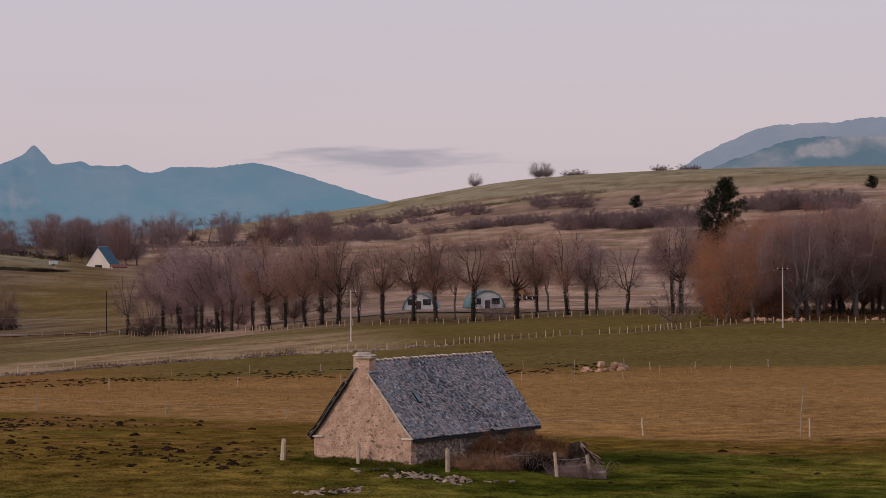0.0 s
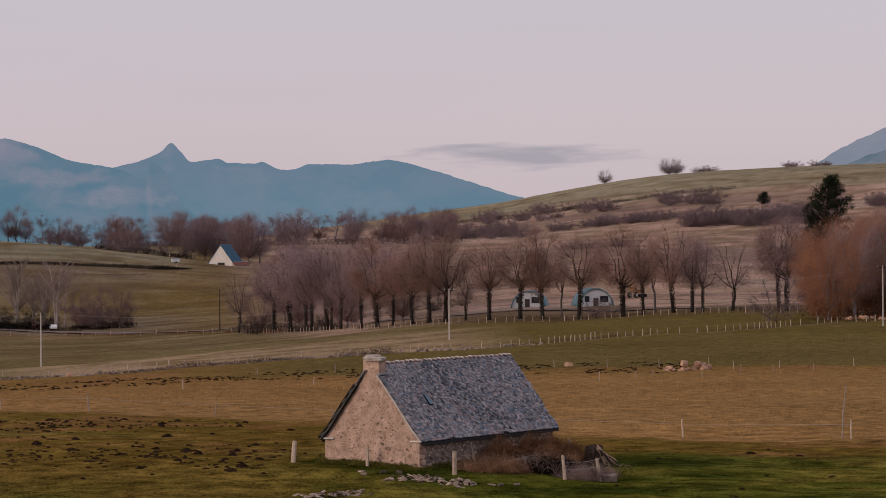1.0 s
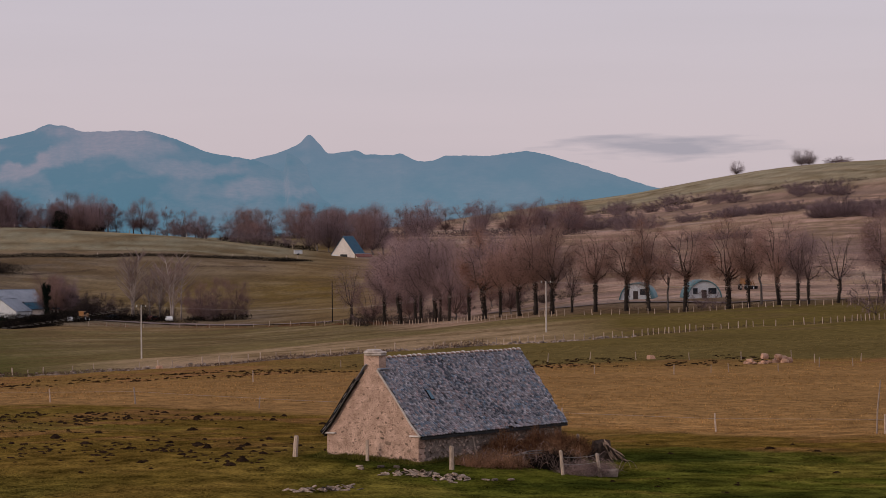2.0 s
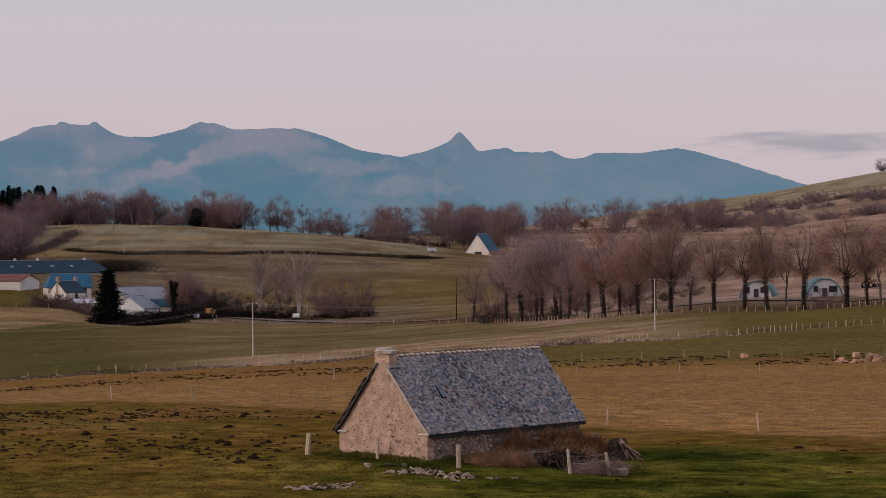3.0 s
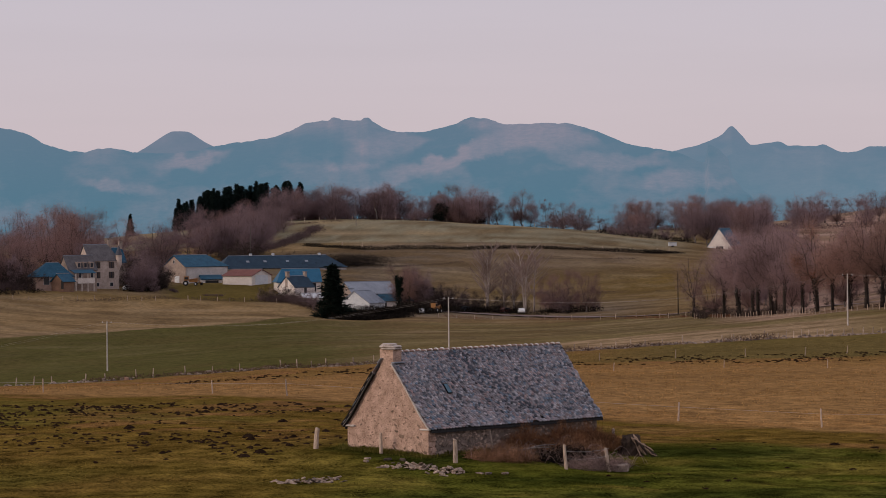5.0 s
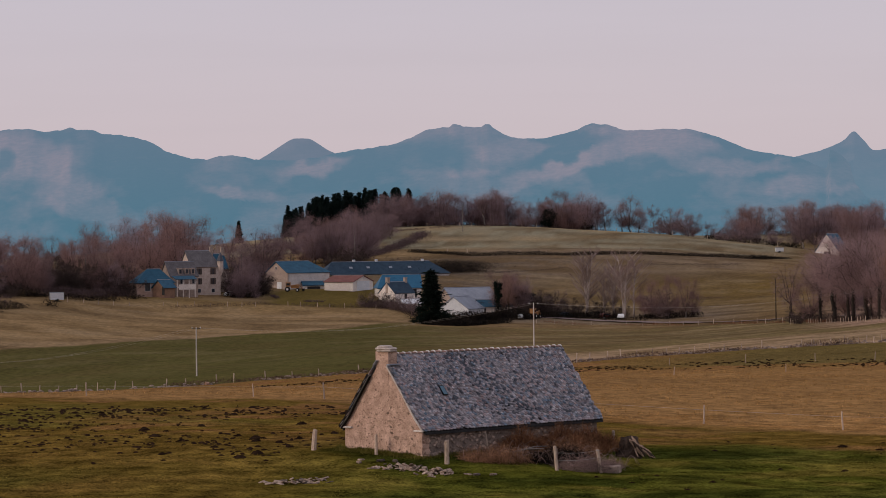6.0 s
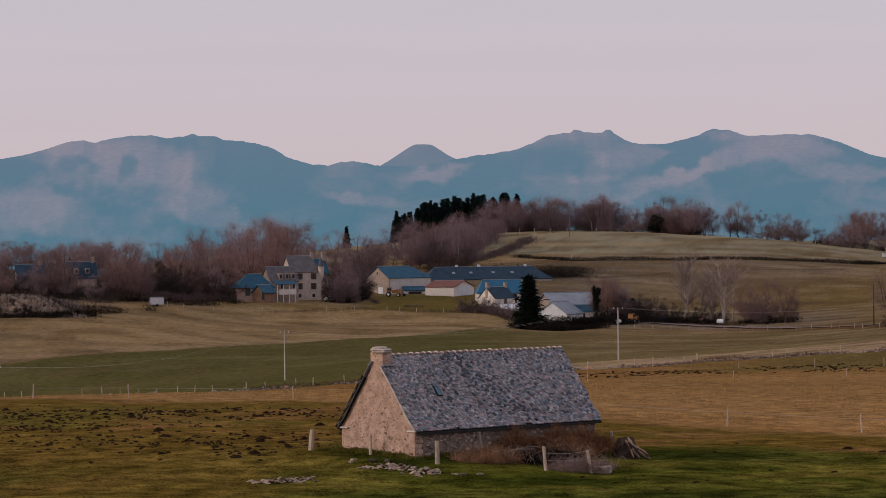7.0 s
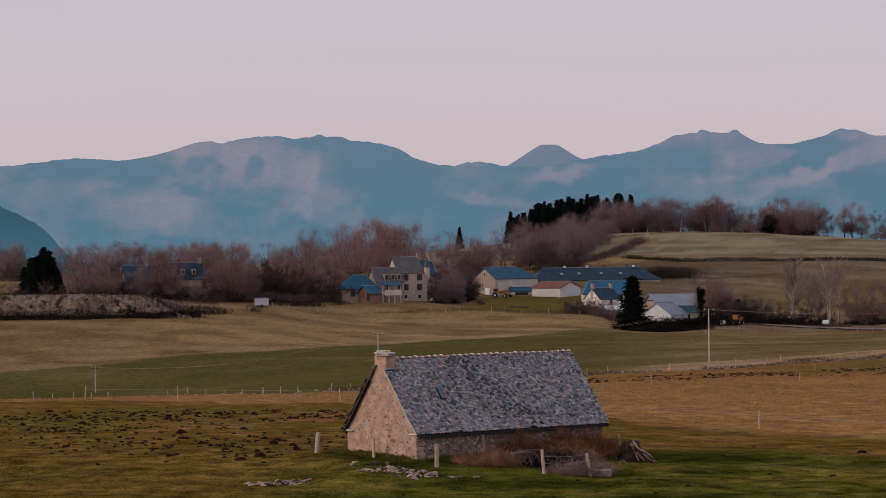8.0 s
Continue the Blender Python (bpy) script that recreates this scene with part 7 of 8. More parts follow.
# belt behind the manor and the western houses
for _ in range(84):
    b = rnd(47.2, 58)
    plant(random.choice(("wood", "wood", "brownwood", "open")), b, rnd(850, 1010), rnd(9, 13.5) * (1.15 if 49.2 < b < 50.8 else 0.8 if b > 51 else 1.0), "trees behind the farm", "bare purple-brown tree behind the farm houses", thick=1.25)
for b, r, h in ((49.85, 850, 15), (49.55, 870, 17), (49.3, 862, 16), (49.1, 880, 16), (49.7, 900, 17), (50.5, 800, 12), (50.3, 806, 11), (51.1, 800, 10), (51.75, 770, 11), (52.0, 772, 12), (51.9, 765, 8), (53.05, 745, 11.5), (53.2, 750, 10),
                (52.2, 760, 10), (48.1, 795, 7), (47.95, 800, 6.5), (48.25, 805, 8), (48.2, 792, 6), (48.0, 796, 7.5), (47.85, 804, 8), (48.05, 812, 9), (47.8, 815, 8), (54.2, 735, 11), (54.4, 740, 9), (43.0, 770, 9), (53.35, 742, 10.5), (52.15, 752, 10), (51.95, 748, 9.5), (51.75, 752, 10), (51.6, 758, 9), (50.75, 772, 10), (50.45, 778, 10), (50.2, 782, 11), (50.35, 770, 8), (54.75, 735, 8.5), (53.6, 740, 7), (52.5, 738, 6)):
    plant("brownwood" if h > 9 else "wood", b, r, h, "trees among the farm houses", "bare brown tree among the farm houses")
for b, r, h in ((49.9, 790, 3.5), (50.6, 765, 3), (51.0, 770, 3.5), (51.6, 762, 4), (52.4, 750, 4.5), (52.8, 742, 4.5), (47.85, 793, 3.5), (48.1, 790, 3), (45.9, 778, 3), (45.5, 775, 3.5), (45.2, 768, 4), (45.0, 760, 4), (44.9, 752, 4), (45.7, 782, 3)):
    plant("scrub", b, r, h, "bushes round the farm", "bare brown bush by the farm")
for b0, b1, r0, r1, n, h0, h1 in ((43.4, 42.3, 764, 782, 14, 3, 6.5), (44.6, 43.6, 762, 768, 4, 3, 4), (48.35, 47.75, 792, 815, 9, 3, 6), (52.1, 49.95, 765, 800, 34, 4, 8), (48.3, 47.7, 800, 830, 8, 4, 8), (54.9, 52.1, 735, 760, 26, 3, 6),
                                  (45.8, 45.2, 772, 786, 6, 2.5, 4), (42.2, 40.0, 776, 790, 14, 2.5, 5), (47.2, 46.0, 900, 940, 10, 3, 6), (58, 49, 815, 850, 34, 3, 6), (45.6, 44.0, 903, 918, 8, 2, 3.5), (37.9, 34.0, 655, 690, 16, 2, 3.5)):
    for _ in range(n):
        plant("darkscrub", rnd(b1, b0), rnd(r0, r1), rnd(h0, h1), "dark bushes round the farm", "dark bare bush in the farm undergrowth", thick=1.2)
for b, r, h in ((43.2, 768, 9.5), (43.05, 772, 8.5), (43.35, 774, 8)):
    plant("road", b, r, h, "trees among the farm houses", "dark ivy-clad tree beside the sheds", thick=1.1)
# the open moor: two crest trees and loose scrub
plant("crest", 30.23, 1936, 8.2, "trees on the moor crest", "round bare tree alone on the moor crest", sink=0.6)
plant("crest", 29.06, 1944, 9.5, "trees on the moor crest", "dense bare tree on the moor crest", thick=1.0)
plant("crest", 28.93, 1940, 8.5, "trees on the moor crest", "dense bare tree on the moor crest", thick=0.9)
plant("farscrub", 28.55, 1944, 3, "trees on the moor crest", "low bare bush on the moor crest", thick=2.2)
plant("holly", 27.54, 1504, 6.0, "evergreens on the moor", "rounded dark evergreen on the moor")
plant("holly", 23.2, 1600, 6.5, "evergreens on the moor", "rounded dark evergreen on the moor")
for b0, b1, r0, r1, n, h0, h1 in ((33.5, 30.2, 1560, 1660, 34, 3, 6), (31.6, 29.0, 1385, 1425, 46, 3, 5), (29.1, 27.9, 1290, 1330, 24, 5, 8.5), (28.2, 26.5, 1270, 1310, 42, 6, 9.5), (32.6, 31.8, 1330, 1370, 6, 3, 5),
                                  (31.5, 30.3, 1085, 1105, 12, 3, 4.2), (28.0, 27.1, 890, 930, 18, 4, 5.5), (29.3, 28.3, 1540, 1620, 14, 4, 7), (25.3, 23.6, 1380, 1440, 44, 5, 9.5),
                                  (26.4, 25.4, 1380, 1480, 10, 4, 7), (28.5, 28.2, 1940, 1960, 4, 3, 5), (27.04, 26.0, 1940, 1960, 12, 2.5, 4.5), (26.5, 24, 900, 1100, 26, 6, 9), (34, 32, 1380, 1440, 20, 5, 8)):
    for _ in range(n):
        plant("farscrub" if h1 < 8 else random.choice(("farscrub", "farscrub", "wood")), rnd(b1, b0), rnd(r0, r1), rnd(h0, h1), "scrub on the moor", "bare purple-brown scrub on the moor", thick=1.4, sink=0.16 * h0)

for proto, places in PLANTED.values():
    for m, group, label in places[1:]:
        tagged(copy_thing(proto, m), label, group=group)
    proto.matrix_basis = places[0][0]
    tagged(proto, places[0][2], group=places[0][1])
for kind in KINDS.values():
    for proto in kind:
        if proto.name not in PLANTED:
            for ob in (*proto.children, proto):
                bpy.data.objects.remove(ob)

M["scrubline"] = material("mauve_undergrowth", (0.07, 0.046, 0.044), (0.155, 0.104, 0.10), 0.2, 0.95, 0.0, vary=0.35, island=True, spec=0.1, thin=True)
# hedges and banks
hedge(((45.2, 986), (44.2, 966), (43.2, 968), (42.2, 966), (41.4, 975), (40.75, 975), (39.0, 986), (38.35, 1008)), 2.4, 1.5, 110, 0.06, M["darkhedge"], "dark unkempt hedge across the hill", gap=0.1)
hedge(((38.2, 1118), (39.2, 1112), (39.9, 1118)), 2.5, 2.5, 26.4, 0.190, M["darkhedge"], "dark hedge on the shoulder of the hill")
hedge(((45.9, 1090), (44.8, 1105), (43.7, 1128), (42.2, 1138), (41.0, 1132)), 1.2, 1.0, 17.6, 0.1, M["hedge"], "low hedge along the crest", gap=0.3)
hedge(((46.2, 955), (45.5, 1000), (45.0, 1060)), 3.5, 2.4, 90, 0.07, M["scrubline"], "dark scrub on the farm slope", gap=0.3)
hedge(((45.25, 899), (44.6, 904), (43.85, 910)), 8.0, 4.2, 330, 0.06, M["darkhedge"], "dark scrub patch above the long barn", "scrub_patch", 0.2)
hedge(((44.6, 735), (44.0, 740), (43.4, 748), (42.7, 756)), 2.0, 2.6, 57.2, 0.142, M["darkhedge"], "dark hedge and wood stacks before the yard", gap=0.1)
hedge(((42.7, 760), (41.9, 772), (41.0, 772), (40.2, 764)), 1.6, 1.3, 30.8, 0.123, M["darkhedge"], "dark undergrowth below the birches", "undergrowth", 0.25)
hedge(((37.3, 668), (38.3, 700), (39.4, 722), (40.8, 736), (42.6, 746)), 0.7, 0.7, 30, 0.05, M["rusthedge"], "low reddish hedge beside the lane", gap=0.3)
hedge(((49.5, 748), (47.8, 764), (46.2, 774), (45.3, 766), (44.8, 746)), 1.0, 1.1, 22, 0.06, M["hedge"], "dead weeds along the farm meadow", "meadow_weeds", 0.3)
# dark growth that gives the bank foot its strip of shade
hedge(((57.5, 694), (55, 694), (53.7, 698), (52.6, 706), (51.4, 730)), 1.8, 2.6, 35.2, 0.114, M["darkhedge"], "dark brambles for the shade at the foot of the bank", "bank_brambles", 0.1)
hedge(((57.5, 700), (55, 702), (53.7, 706), (52.6, 714)), 2.2, 6.0, 30.8, 0.05, M["greybrush"], "grey bare saplings before the bank", "bank_saplings", 0.35)
hedge(tuple((polar(x, y)[0], polar(x, y)[1] + 1) for x, y in ROW), 1.0, 0.9, 7, 0.1, M["hedge"], "dead weeds under the lane trees", "lane_weeds", 0.3)
hedge(((28.1, 496), (26.5, 503), (25, 506), (23.5, 506)), 1.8, 1.5, 57.2, 0.045, M["rusthedge"], "rust-brown bracken at the copse edge", "bracken", 0.15)
hedge(((37, 1262), (35, 1268), (33.5, 1262)), 1.2, 1.4, 17.6, 0.1, M["hedge"], "low hedge along the far track", gap=0.4)
hedge(((33.8, 1640), (32, 1620), (30, 1640), (28, 1660)), 3.0, 2.6, 30.8, 0.15, M["hedge"], "long dark hedge under the moor", gap=0.25)
hedge(((31.5, 1430), (29.5, 1440), (27.8, 1420)), 2.5, 2.0, 22, 0.15, M["hedge"], "broken hedge across the moor", gap=0.35)
hedge(((51.9, 748), (51.0, 752), (50.3, 758), (49.9, 764)), 2.2, 1.6, 35.2, 0.123, M["darkhedge"], "dark undergrowth along the meadow top", "undergrowth", 0.25)
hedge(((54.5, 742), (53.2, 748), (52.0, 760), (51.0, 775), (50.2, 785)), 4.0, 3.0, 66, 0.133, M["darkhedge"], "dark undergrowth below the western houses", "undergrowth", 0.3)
hedge(((48.35, 793), (48.1, 795), (47.85, 800), (47.75, 812)), 2.5, 2.4, 110, 0.08, M["darkhedge"], "dark evergreen shrubs between the manor and the barn", "shrubbery", 0.15)
hedge(((58, 830), (54, 835), (51.5, 840), (49.8, 850), (48, 870)), 5.0, 4.0, 48.4, 0.152, M["scrubline"], "brown undergrowth in the wood behind the farm", "undergrowth", 0.2)
hedge(((39.6, 1360), (37.5, 1350), (35.5, 1345), (33.2, 1300)), 6.0, 4.5, 35.2, 0.237, M["scrubline"], "brown undergrowth in the far belt", "undergrowth", 0.2)
hedge(((45.7, 1142), (44.5, 1146), (43, 1150), (42, 1154)), 6.0, 5.0, 60, 0.2, M["scrubtwig"], "brown undergrowth in the crest wood", "undergrowth", 0.25)
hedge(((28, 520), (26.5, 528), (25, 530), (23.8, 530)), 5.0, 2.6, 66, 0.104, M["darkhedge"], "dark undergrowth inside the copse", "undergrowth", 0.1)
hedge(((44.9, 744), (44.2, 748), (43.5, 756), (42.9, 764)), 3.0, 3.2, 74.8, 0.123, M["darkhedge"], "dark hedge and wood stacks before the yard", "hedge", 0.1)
hedge(((38.1, 706), (37.4, 680), (36.4, 650)), 2.0, 2.0, 35.2, 0.055, M["hedge"], "brown brushwood under the lane trees", "undergrowth", 0.35)

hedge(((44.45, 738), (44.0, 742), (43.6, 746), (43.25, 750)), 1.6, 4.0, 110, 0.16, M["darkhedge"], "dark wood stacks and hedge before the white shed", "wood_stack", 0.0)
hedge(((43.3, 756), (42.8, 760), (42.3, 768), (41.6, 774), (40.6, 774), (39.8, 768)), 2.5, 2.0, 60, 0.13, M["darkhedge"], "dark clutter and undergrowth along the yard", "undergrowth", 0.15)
# second, blacker row for the same shade strip
hedge(((57.8, 690), (56, 690), (54.4, 692), (53.3, 696), (52.4, 704)), 1.6, 1.7, 80, 0.13, M["darkhedge"], "black brambles as the shade strip at the bank foot", "bank_brambles", 0.0)
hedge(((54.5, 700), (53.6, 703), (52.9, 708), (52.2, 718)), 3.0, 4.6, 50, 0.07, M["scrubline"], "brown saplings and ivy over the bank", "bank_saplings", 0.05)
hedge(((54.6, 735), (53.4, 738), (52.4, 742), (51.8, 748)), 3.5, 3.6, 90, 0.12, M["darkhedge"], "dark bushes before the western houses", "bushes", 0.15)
hedge(((51.7, 752), (50.9, 760), (50.2, 768)), 3.0, 3.0, 80, 0.12, M["scrubline"], "brown bushes at the top of the meadow", "bushes", 0.1)
hedge(((45.9, 775), (45.4, 770), (44.9, 758)), 2.2, 2.6, 70, 0.11, M["scrubline"], "brown garden hedge before the old farmhouse", "hedge", 0.1)
hedge(((47.9, 830), (47.4, 790), (46.6, 786)), 1.0, 1.0, 30, 0.12, M["scrubline"], "weeds before the farm barns", "yard_weeds", 0.3)
hedge(((42.0, 765), (41.4, 764), (40.7, 760)), 0.8, 0.9, 50, 0.07, M["darkhedge"], "dark weeds beside the yard lane", "lane_weeds", 0.2)
# added dark growth, standing for shadow on the ground below the sheds
hedge(((44.5, 730), (44.1, 734), (43.6, 738), (43.2, 742)), 2.4, 2.4, 90, 0.13, M["darkhedge"], "dark brambles put in for the shadow below the sheds", "brambles", 0.1)
hedge(((43.6, 905), (42.2, 928), (40.2, 945), (38.6, 962)), 1.0, 0.7, 14, 0.09, M["hedge"], "thin broken hedge across the slope", "hedge", 0.35)
hedge(((42.9, 840), (41.4, 852), (39.8, 850), (38.6, 842)), 0.9, 0.5, 12, 0.08, M["hedge"], "low weedy bank across the slope", "weeds", 0.45)

# ---- buildings ----


def slab(poly, t):
    """A flat board: polygon with thickness t under it."""
    pts = [Vector(p) for p in poly]
    n = (pts[1] - pts[0]).cross(pts[2] - pts[0]).normalized()
    return Shape().hull([[p - n * t for p in pts], pts])


def placed_house(b, r, turn, z, corner, length, deep):
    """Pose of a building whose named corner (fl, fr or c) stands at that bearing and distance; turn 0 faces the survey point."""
    x, y = spot(b, r)
    m = pose(x, y, z, 0, 0, b + turn)
    dx = {"fl": length / 2, "fr": -length / 2, "c": 0}[corner]
    dy = {"fl": deep / 2, "fr": deep / 2, "c": 0}[corner]
    return m @ Matrix.Translation((dx, dy, 0))


def building(name, label, b, r, turn, length, deep, eave, ridge, wall, roof, z=None, corner="c", hip_l=0.0, hip_r=0.0, over=0.3, half=0.0,
             openings=(), chimneys=(), group="farm buildings", category="house", wall_label="", roof_label=""):
    if z is None:
        z = on_ground(b, r).z
    ob = thing(name, label, category, placed_house(b, r, turn, z, corner, length, deep), group=group)
    l, d = length / 2, deep / 2
    body = Shape().box(-l, l, -d, d, -1.6, eave)
    top = ridge - 0.12
    for side, hip in ((-1, hip_l), (1, hip_r)):
        if not hip:
            x0, x1 = sorted((side * l, side * (l - 0.4)))
            body.hull([[(x, -d, eave), (x, d, eave), (x, 0, top)] for x in (x0, x1)])
    walls = part("wall", body, M[wall], ob, wall_label)
    drop = over * (ridge - eave) / d
    e = eave - drop + 0.06
    rl, rr = -l - over + (hip_l + over if hip_l else 0), l + over - (hip_r + over if hip_r else 0)
    xl, xr, dd = -l - over, l + over, d + over
    cover = Shape()
    for poly in ([(xl, -dd, e), (xr, -dd, e), (rr, 0, ridge), (rl, 0, ridge)], [(xr, dd, e), (xl, dd, e), (rl, 0, ridge), (rr, 0, ridge)]):
        cover.add(slab(poly, 0.14).v, slab(poly, 0.14).f)
    if hip_l:
        q = slab([(xl, dd, e), (xl, -dd, e), (rl, 0, ridge)], 0.14)
        cover.add(q.v, q.f)
    if hip_r:
        q = slab([(xr, -dd, e), (xr, dd, e), (rr, 0, ridge)], 0.14)
        cover.add(q.v, q.f)
    cover_ob = part("roof", cover, M[roof], ob, roof_label)
    part("ridge_cap", Shape().tube([(rl, 0, ridge), (rr, 0, ridge)], [0.11, 0.11], 6), M["paleroof"], cover_ob, "pale ridge capping")
    for kind, face, u, h, w, tall in openings:
        # u: along the face from its middle; h: height of the middle
        m = {"f": pose(u, -d, h, 90), "l": pose(-l, u, h, 90, 0, -90), "r": pose(l, u, h, 90, 0, 90)}[face]
        if kind in ("window", "shuttered"):
            win = part("window", Shape().box(-w / 2 - 0.1, w / 2 + 0.1, -tall / 2 - 0.1, tall / 2 + 0.1, -0.05, 0.05), M["render" if kind == "window" else "farmstone"], walls)
            win.matrix_basis = m
            part("pane", Shape().box(-w / 2, w / 2, -tall / 2, tall / 2, 0.052, 0.07), M["glass"], win)
            if kind == "shuttered":
                for q in (-1, 1):
                    x0, x1 = sorted((q * w * 0.14, q * w * 0.62))
                    part("shutter", Shape().box(x0, x1, -tall / 2, tall / 2, 0.075, 0.12), M["shutter"], win, "brown wooden shutter")
        elif kind == "dormer":
            dm = part("dormer", Shape().box(-w / 2, w / 2, -d * 0.2, d * 0.45, h - tall / 2, h + tall / 2), M["farmstone"], cover_ob, "small stone dormer")
            dm.matrix_basis = pose(u, -d * 0.72, 0)
            part("pane", Shape().box(-w * 0.32, w * 0.32, -d * 0.2 - 0.03, -d * 0.2 - 0.004, h - tall * 0.35, h + tall * 0.3), M["glass"], dm)
        else:
            door = part("door", Shape().box(-w / 2, w / 2, -tall / 2, tall / 2, 0.0, 0.06), M[kind], walls)
            door.matrix_basis = m
    for x, y, w, h in chimneys:
        stack = part("chimney", Shape().box(x - w / 2, x + w / 2, y - w * 0.4, y + w * 0.4, eave, ridge + h, 0.04), M["farmstone"], ob, "stone chimney stack")
        part("chimney_cap", Shape().box(x - w * 0.6, x + w * 0.6, y - w * 0.5, y + w * 0.5, ridge + h, ridge + h + 0.15), M["farmstone"], stack)
    return ob


M["warmstone"] = material("warm_brown_stone", (0.26, 0.165, 0.125), (0.46, 0.315, 0.25), 1.4, 0.9, 0.4, speck=(0.14, 0.09, 0.07), vary=0.08)
M["manorslate"] = material("brown_grey_slate_roof", (0.075, 0.066, 0.066), (0.145, 0.128, 0.128), 0.8, 0.7, 0.3, vary=0.1, spec=0.12)
manor = building("manor_house", "three-storey pale stone manor house with steep slate roof", 48.85, 801, 24, 8.0, 7.2, 7.2, 11.1, "manorstone", "manorslate", -3.6, hip_r=1.6, over=0.25,
                 openings=[("shuttered", "f", u, h, 1.15, 1.5) for u in (-1.9, 1.9) for h in (5.9, 3.4)] + [("window", "f", -1.9, 1.0, 0.8, 0.9), ("window", "f", 1.9, 1.0, 0.8, 0.9), ("window", "l", 0, 6.3, 0.7, 1.0)],
                 chimneys=((3.4, 1.0, 0.8, 0.9),))
tower = part("turret", Shape().tube([(4.0, -3.5, 4.6), (4.0, -3.5, 5.6), (4.0, -3.5, 6.2), (4.0, -3.5, 8.4)], [0.15, 0.6, 0.78, 0.78], 12), M["manorstone"], manor, "round pale corner turret")
part("turret_roof", Shape().tube([(4.0, -3.5, 8.4), (4.0, -3.5, 10.8)], [0.98, 0.05], 12), M["greyslate"], tower, "pointed slate turret roof")
building("manor_rear_wing", "dark slate rear wing of the manor with a tall chimney", 48.62, 814, 24, 5, 6, 6.6, 10.2, "farmstone", "blueslate", -3.6, chimneys=((2.4, 0, 0.9, 1.6),))
building("farm_wing", "stone farmhouse wing with dormers and a balcony", 49.22, 788, 24, 7.4, 6.4, 4.8, 8.3, "farmstone", "manorslate", -3.4, over=0.25,
         openings=[("dormer", "f", u, 5.9, 1.0, 1.6) for u in (-0.9, 0.8, 2.5)] + [("window", "f", -0.6, 3.4, 1.0, 1.2), ("window", "f", 2.6, 3.4, 1.0, 1.2)])
porch = thing("balcony", "pale balcony with a lean-to roof before the farmhouse", "balcony", placed_house(49.12, 782, 24, -3.5, "c", 5, 2), group="farm buildings")
part("floor_slab", Shape().box(-2.6, 2.6, -1.2, 1.0, 2.0, 2.25), M["whitewash"], porch)
part("parapet", Shape().box(-2.0, 2.6, -1.25, -1.1, 1.5, 2.8), M["whitewash"], porch)
for q in (-2.4, -0.8, 0.8, 2.4):
    part("pillar", Shape().tube([(q, -1.05, -0.5), (q, -1.05, 4.2)], [0.12, 0.12], 8), M["whitewash"], porch)
awning = slab([(-2.9, -1.5, 4.1), (2.9, -1.5, 4.1), (2.9, 1.2, 4.9), (-2.9, 1.2, 4.9)], 0.1)
part("lean_to_roof", awning, M["blueslate"], porch, "blue lean-to roof")
building("cottage", "low stone cottage with a hipped blue slate roof", 49.70, 773, 14, 9.2, 7.4, 3.2, 6.3, "warmstone", "blueslate", -3.0, hip_l=3.4, hip_r=2.6, over=0.4,
         openings=[("window", "f", -1.9, 1.9, 1.3, 1.8), ("window", "f", 2.4, 1.7, 0.6, 1.0), ("window", "l", 0, 2.0, 0.9, 1.2)])
building("cottage_annex", "cottage annex with orange timber gable", 49.48, 769, 48, 3.8, 3.8, 2.0, 3.7, "timber", "blueslate", -3.0, over=0.4, openings=[("opening", "l", -1.6, 1.0, 0.8, 2.0)], wall_label="orange-brown timber boarding")
building("stone_barn_with_blue_roof", "large stone barn with a blue slate roof", 47.30, 832, 34, 13.4, 10.6, 5.1, 8.0, "farmstone", "blueslate", -3.7, "fl", hip_r=3.2, over=0.35,
         openings=[("whitesheet", "l", -1.2, 1.3, 2.2, 2.4), ("window", "l", 0.2, 6.2, 0.6, 0.8), ("render", "f", 0, 2.45, 12.9, 5.0)], category="barn")
longbarn = building("long_barn", "very long barn with a dark slate roof", 45.62, 893, 14, 36, 11, 4.4, 7.7, "render", "navyslate", -4.2, hip_l=3.0, hip_r=4.5, over=0.4, category="barn",
                    openings=[("whitesheet", "f", 0, 2.8, 17, 2.4)])
for x in (-8.5, -2, 11.5):
    part("roof_vent", Shape().box(x - 0.35, x + 0.35, -0.35, 0.35, 7.6, 8.3, 0.06), M["whitesheet"], longbarn, "white roof vent")
for x in (-10, -5, 1.5, 7):
    q = part("roof_light", Shape().box(-0.45, 0.45, -0.5, 0.5, 0.0, 0.06), M["paleroof"], longbarn, "pale rooflight")
    q.matrix_basis = pose(x, -2.9, 6.06, 29)
building("red_roofed_shed", "cream shed with a faded red sheet roof", 46.10, 822, -30, 8.8, 10.2, 2.9, 4.5, "whitewash", "redroof", -4.0, "fr", over=0.3, category="shed", openings=[("whitesheet", "r", 0, 1.5, 6.5, 2.9)])
building("lean_to_shed", "low lean-to shed with a blue roof", 46.85, 834, 10, 5.5, 4, 1.9, 2.9, "render", "blueslate", -3.9, category="shed", openings=[("opening", "f", 0, 1.0, 3.5, 1.0)])
building("blue_roofed_barn", "barn with a bright blue sheet roof", 45.27, 808, 8, 11.0, 8.6, 3.2, 6.4, "whitewash", "bluesheet", -5.6, hip_l=1.5, over=0.4, category="barn", openings=[("opening", "f", 3.6, 1.6, 1.4, 2.2)])
